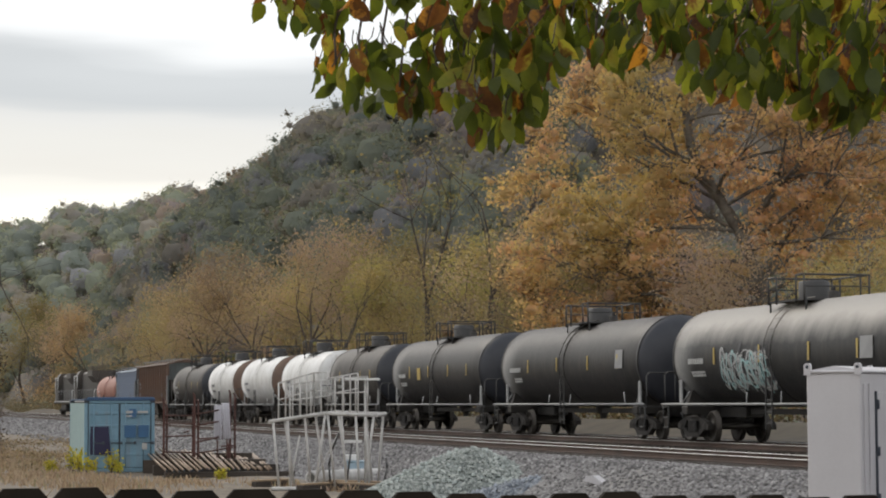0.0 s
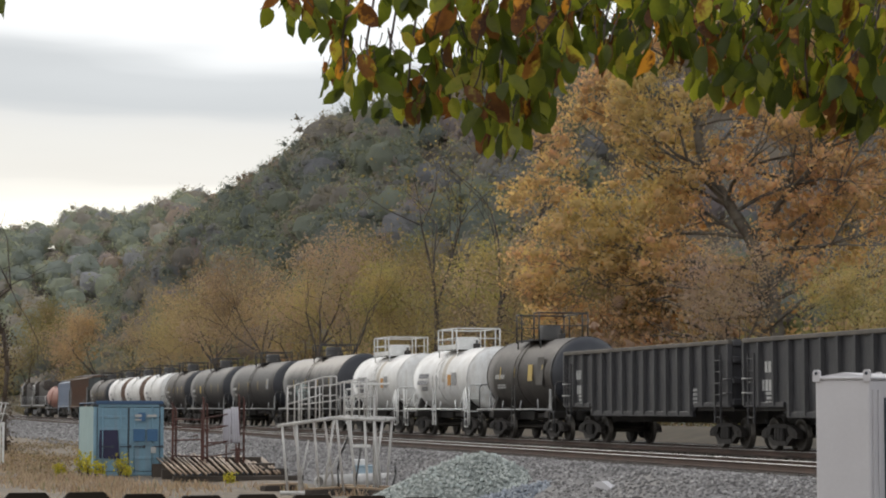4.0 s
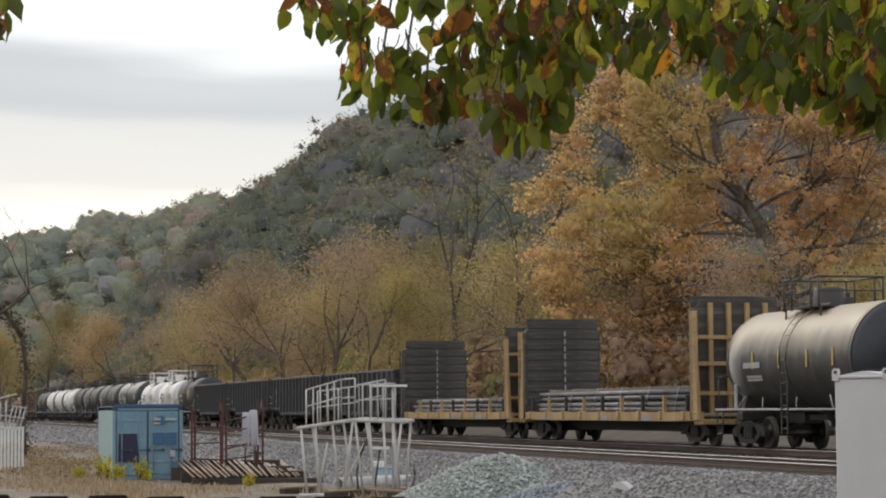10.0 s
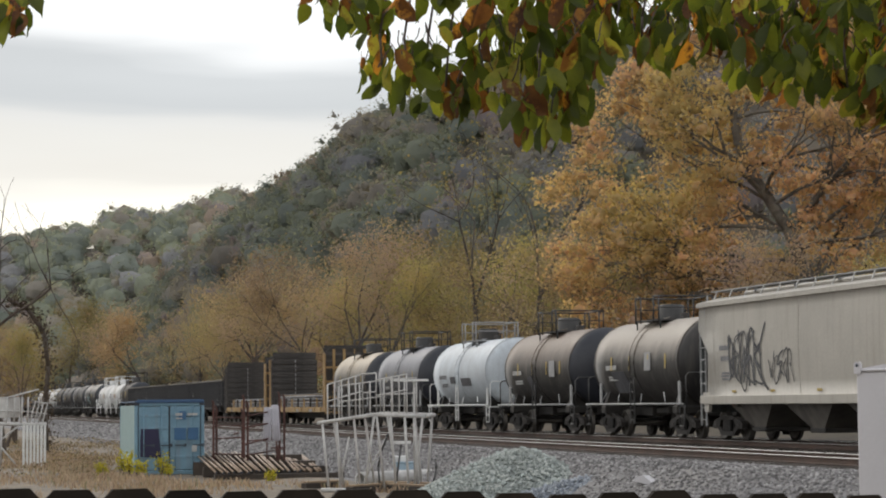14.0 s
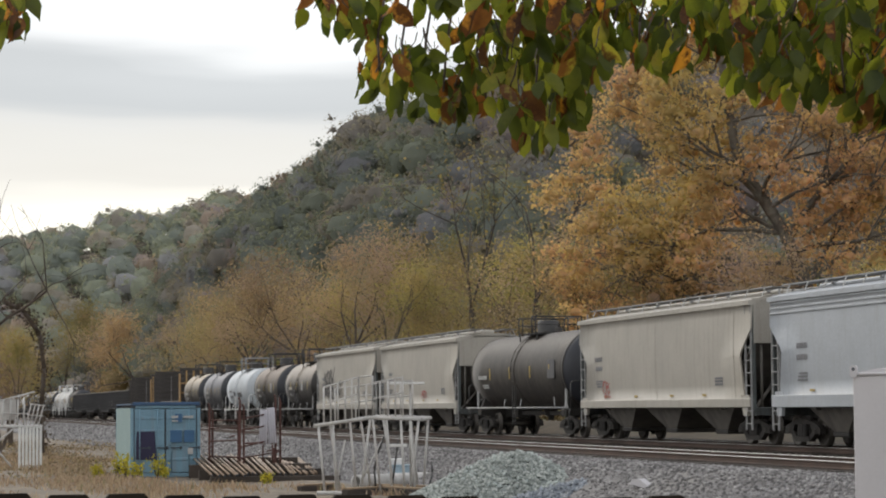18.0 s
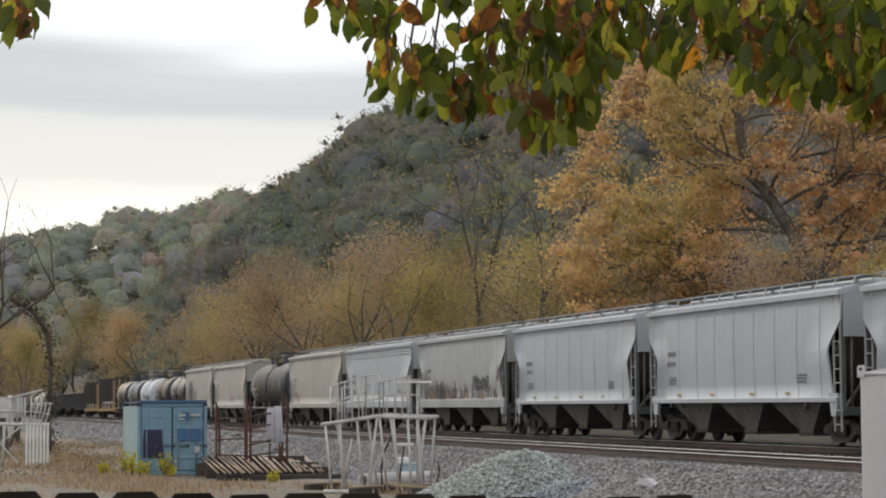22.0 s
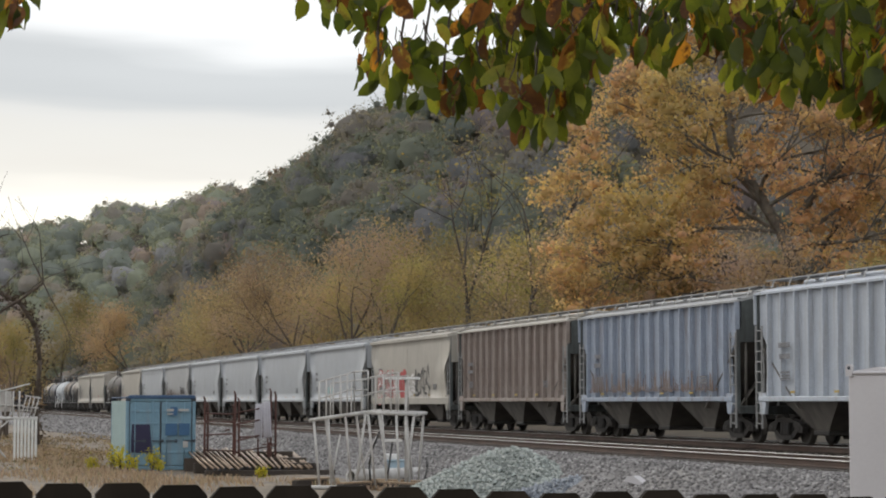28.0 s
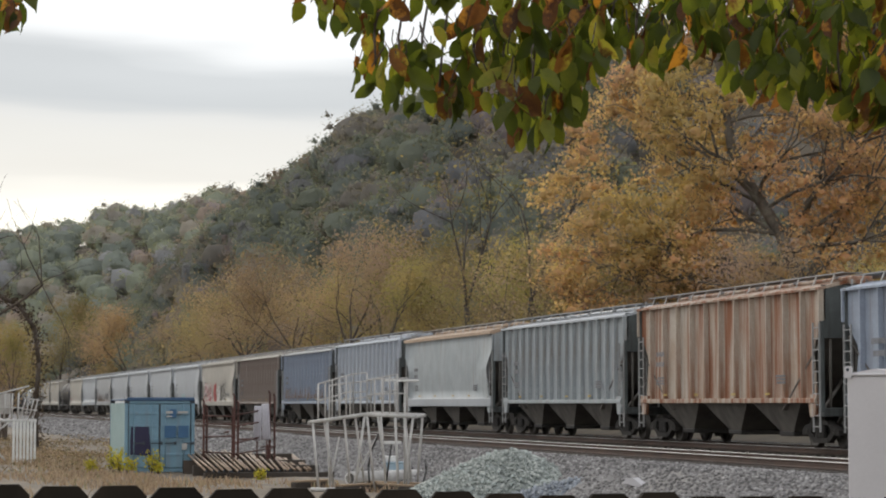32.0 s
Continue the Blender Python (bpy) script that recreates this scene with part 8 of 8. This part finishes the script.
def left_tree():
    x, y = polar(3.0, 121)
    t = tree_thing(58, "bare grey tree with upswept twigs", 15.5, 0.2, M["bark"], LEAF["green"], 0, 0.2, 0.3, spread=0.46, first=0.36, bend=0.12)
    place(t, x, y, 40)
    rng = np.random.default_rng(56)
    vx, vy = polar(4.05, 119)
    v = thing("vine_trunk", "leaning dead trunk smothered in brown vines", "tree", pose(vx, vy, float(land(vx, vy))))
    line = [Vector((0.1, 0, 0)), Vector((0.0, 0, 2.4)), Vector((0.15, 0, 4.6)), Vector((-0.1, 0, 6.4)), Vector((-0.9, 0, 7.6)), Vector((-2.0, 0, 8.2))]
    part("trunk", Shape().path(line, 0.12, 7), M["bark"], v)
    c = np.concatenate([np.array([tuple(a.lerp(b, f)) for f in np.linspace(0, 1, 260)]) for a, b in zip(line[:-1], line[1:])])
    c = c + rng.normal(size=c.shape) * (0.26, 0.26, 0.3)
    ob = new("vines", quads_mesh("vines", leaf_quads(rng, c, 0.18, 0.5, 0.5), [LEAF["vine"]]))
    ob.parent = v
    for k, (az, r, h) in enumerate(((2.6, 112, 5.5), (3.3, 150, 7.0), (2.2, 140, 6.5))):
        bx, by = polar(az, r)
        place(tree_thing(57 + k, "small yellow-green tree at the yard's edge", h, 0.1, M["bark"], LEAF["gold"], 7, 0.24, 0.4, spread=0.7), bx, by, 50 * k)


left_tree()


# ---- close to the camera: picket fence below, leafy branches above ----
def picket_fence():
    rng = random.Random(4)
    fence = thing("picket_fence", "dark-stained dog-eared wooden picket fence", "fence")
    a, b = Vector((-0.55, 5.42, 2.223)), Vector((3.45, 5.60, 2.128))
    n = int((b - a).length / 0.143)
    d = (b - a).normalized()
    turn = math.degrees(math.atan2(d.y, d.x))
    for k in range(n):
        p = a.lerp(b, k / n)
        part("picket", lambda: Shape().prism([(-0.067, -1.5), (-0.067, -0.026), (-0.043, 0.0), (0.043, 0.0), (0.067, -0.026), (0.067, -1.5)], "y", -0.009, 0.009), M["fence"], fence, "",
             pose(p.x, p.y, p.z + rng.uniform(-0.006, 0.006), 0, rng.uniform(-0.5, 0.5), turn + rng.uniform(-0.6, 0.6)), "picket")
    for z in (-0.14, -0.75, -1.3):
        part("rail", Shape().rod(a + Vector((0, 0.04, z)), b + Vector((0, 0.04, z)), 0.03, 4), M["fence"], fence)
    for k in (2, 19):
        p = a.lerp(b, k / n)
        part("post", Shape().box(p.x - 0.045, p.x + 0.045, p.y + 0.06, p.y + 0.15, 0.6, p.z - 0.08, 0.006), M["fence"], fence)


picket_fence()


def aim(az, el, d):
    """The point d metres ahead of the eye in that direction."""
    return EYE + Vector((math.sin(radians(az)), math.cos(radians(az)), math.tan(radians(el)))) * (d / math.cos(radians(az - 14.5)))


HEM = [(10.93, 10.07), (11.13, 9.56), (11.76, 9.42), (12.22, 9.34), (12.28, 8.1), (12.85, 7.8), (13.37, 7.58), (13.81, 7.79), (14.39, 7.26), (14.69, 7.49), (15.05, 7.02), (15.79, 7.19), (16.52, 6.66),
       (17.13, 6.42), (17.4, 6.93), (17.99, 7.27), (18.11, 8.44), (18.73, 8.61), (19.38, 8.58), (19.96, 8.46), (20.62, 8.25), (21.03, 8.86), (21.18, 9.59), (21.42, 8.59), (21.85, 8.68), (22.09, 7.86),
       (22.86, 7.62), (23.79, 7.68), (24.25, 7.9), (24.53, 7.05), (25.07, 6.75), (25.58, 6.8), (26.9, 6.8), (29.0, 7.6)]
HEM_AZ, HEM_EL = [p[0] for p in HEM], [p[1] for p in HEM]


def leaf_shape(seed):
    """An ovate leaf hanging along -z from its stalk, folded along the rib and curled."""
    rng = random.Random(seed)
    s = Shape()
    length, width = 0.086, 0.0235 * rng.uniform(0.85, 1.1)
    curl = rng.uniform(-0.03, 0.03)
    rows = []
    for k in range(7):
        t = k / 6
        w = width * (math.sin(math.pi * min(1, t * 0.93 + 0.05)) ** 0.75) * (1 if 0 < k < 6 else 0.06)
        y = curl * t * t
        z = -0.012 - length * t
        rows.append([(-w, y - w * 0.35 + 0.004 * math.sin(5 * t), z + 0.003 * (-1) ** k), (0, y, z), (w, y - w * 0.35 - 0.004 * math.sin(4 * t), z - 0.003 * (-1) ** k)])
    v = [p for r in rows for p in r]
    f = [(3 * k + j, 3 * k + j + 1, 3 * k + 4 + j, 3 * k + 3 + j) for k in range(6) for j in (0, 1)]
    s.add(v, f, True)
    s.rod((0, 0, 0.012), (0, 0, -0.02), 0.0012, 4)
    return s


def leafy_branch(name, label, az0, az1, seed, hem=None, holes=(), spacing=0.58, top=11.6):
    rng = np.random.default_rng(seed)
    branch = thing(name, label, "branch", group="overhanging branches")
    nodes = []
    for az in np.arange(az0, az1, spacing * 0.62):
        low = hem if hem is not None else float(np.interp(az, HEM_AZ, HEM_EL))
        for el in np.arange(low + 0.92, top + 0.01, spacing):
            a, e = az + rng.uniform(-0.25, 0.25) * spacing, el + rng.uniform(-0.3, 0.3) * spacing
            if e > low + 0.8 and not any(h[0] < a < h[1] and h[2] < e - 0.5 < h[3] for h in holes):
                nodes.append((a, e, 6.0 + rng.uniform(-0.45, 0.45)))
    stem = Shape()
    start = aim((az0 + az1) / 2 + 0.6, 13.2, 6.1)

    def hung(p, size):
        turn = Matrix.Rotation(radians(rng.uniform(-75, 75)), 4, "Z") @ Matrix.Rotation(radians(rng.normal() * 27), 4, "Y") @ Matrix.Rotation(radians(rng.normal() * 24), 4, "X")
        return Matrix.Translation(p + Vector(rng.normal(size=3) * 0.02)) @ turn @ Matrix.Scale(size, 4)
    for a, e, d in nodes:
        p = aim(a, e, d)
        up = aim(a + rng.uniform(-0.3, 0.5), e + rng.uniform(0.35, 0.75), d + rng.uniform(-0.1, 0.1))
        stem.path([up, up.lerp(p, 0.5) + Vector(rng.normal(size=3) * 0.006), p], 0.002, 4)
        for k in range(rng.integers(4, 6)):
            part("leaf", lambda: leaf_shape(k), LEAF["near"], branch, "", hung(p, rng.uniform(0.65, 1.1)), ("leaf", k))
    # leaves deeper in the branch, too crowded to tell apart
    mass = Shape()
    for a, e, d in nodes if az0 > 18.5 else nodes[::3] if az0 > 13 else nodes[::4]:
        p = aim(a + rng.uniform(-0.25, 0.25), e + rng.uniform(-0.05, 0.4), d + rng.uniform(0.25, 0.8))
        for k in range(2):
            leaf = leaf_shape(k)
            m = hung(p, rng.uniform(0.7, 1.15))
            mass.add([m @ Vector(v) for v in leaf.v], leaf.f, True)
    part("leaf_mass", mass, LEAF["near_mass"], branch, "crowded shaded leaves", kind="stuff")
    for f in np.linspace(0.08, 0.92, 5):
        az = az0 + (az1 - az0) * f
        low = hem if hem is not None else float(np.interp(az, HEM_AZ, HEM_EL))
        stem.path([start, aim(az + 0.3, 11.3, 6.05), aim(az, (low + 11) / 2 + 0.2, 6.0), aim(az + rng.uniform(-0.3, 0.3), low + 0.9, 6.0)], 0.0035, 5)
    part("twig", stem, M["twig"], branch, kind="stuff")


leafy_branch("leafy_branch", "drooping branch of green and russet leaves", 11.2, 14.2, 1, spacing=0.64, holes=((13.2, 15.0, 8.95, 10.3), (12.4, 12.9, 9.2, 9.9)))
leafy_branch("leafy_branch", "drooping branch of green and russet leaves", 14.2, 18.0, 2, spacing=0.6, holes=((13.2, 15.05, 8.95, 10.3), (15.4, 16.3, 9.5, 10.3)))
leafy_branch("leafy_branch", "short branch of green and yellow leaves", 18.0, 21.15, 3)
leafy_branch("leafy_branch", "dense drooping branch of dark green leaves", 21.2, 24.4, 4)
leafy_branch("leafy_branch", "drooping branch of green and brown leaves", 24.4, 28.6, 5)
leafy_branch("leafy_branch", "small tip of dark green leaves", 2.2, 3.4, 6, hem=9.25)


# ---- sleepers under both tracks ----
def sleepers():
    for track, y0, count, joined in ((near_track, 34.0, 230, 1300), (far_track, 42.0, 200, 1300)):
        rng = random.Random(int(track.location.x * 10))
        for k in range(count):
            part("tie", lambda: Shape().box(-1.3, 1.3, -0.115, 0.115, -0.33, -0.165, 0.012), M["tie"], track, "", pose(rng.uniform(-0.04, 0.04), y0 + 0.53 * k, rng.uniform(-0.01, 0.0), 0, 0, rng.uniform(-1, 1)), "tie")
        rest = Shape()
        for k in range(count, count + 700):
            y = y0 + 0.53 * k
            if y < 600:
                rest.box(-1.3, 1.3, y - 0.115, y + 0.115, -0.33, -0.165)
        part("far_ties", rest, M["tie"], track, kind="stuff")


sleepers()


def motions():
    """The train rolls away along the far track; wheels turn while a car passes close by."""
    for car, middle, wheels in TRAIN:
        walk(car, [(t, pose(FAR_TRACK, middle + run(t), RAIL)) for t in (0.0, 4.0, 8.0, 12.0, 16.0, 20.0, 24.0, 28.0, 32.0)])
        for w, a in wheels:
            angle, t, rows = 0.0, 0.0, []
            step = 1 / 30
            while t < 32.0:
                near = 35.0 < middle + run(t) < 130.0
                rows.append((t, pose(0, a, WHEEL, -math.degrees(angle), 0, 0)))
                d = step if near else 0.4
                if near:
                    angle += (run(t + d) - run(t)) / WHEEL
                t = round(t + d, 4)
            rows.append((32.0, pose(0, a, WHEEL, -math.degrees(angle), 0, 0)))
            walk(w, rows)


motions()
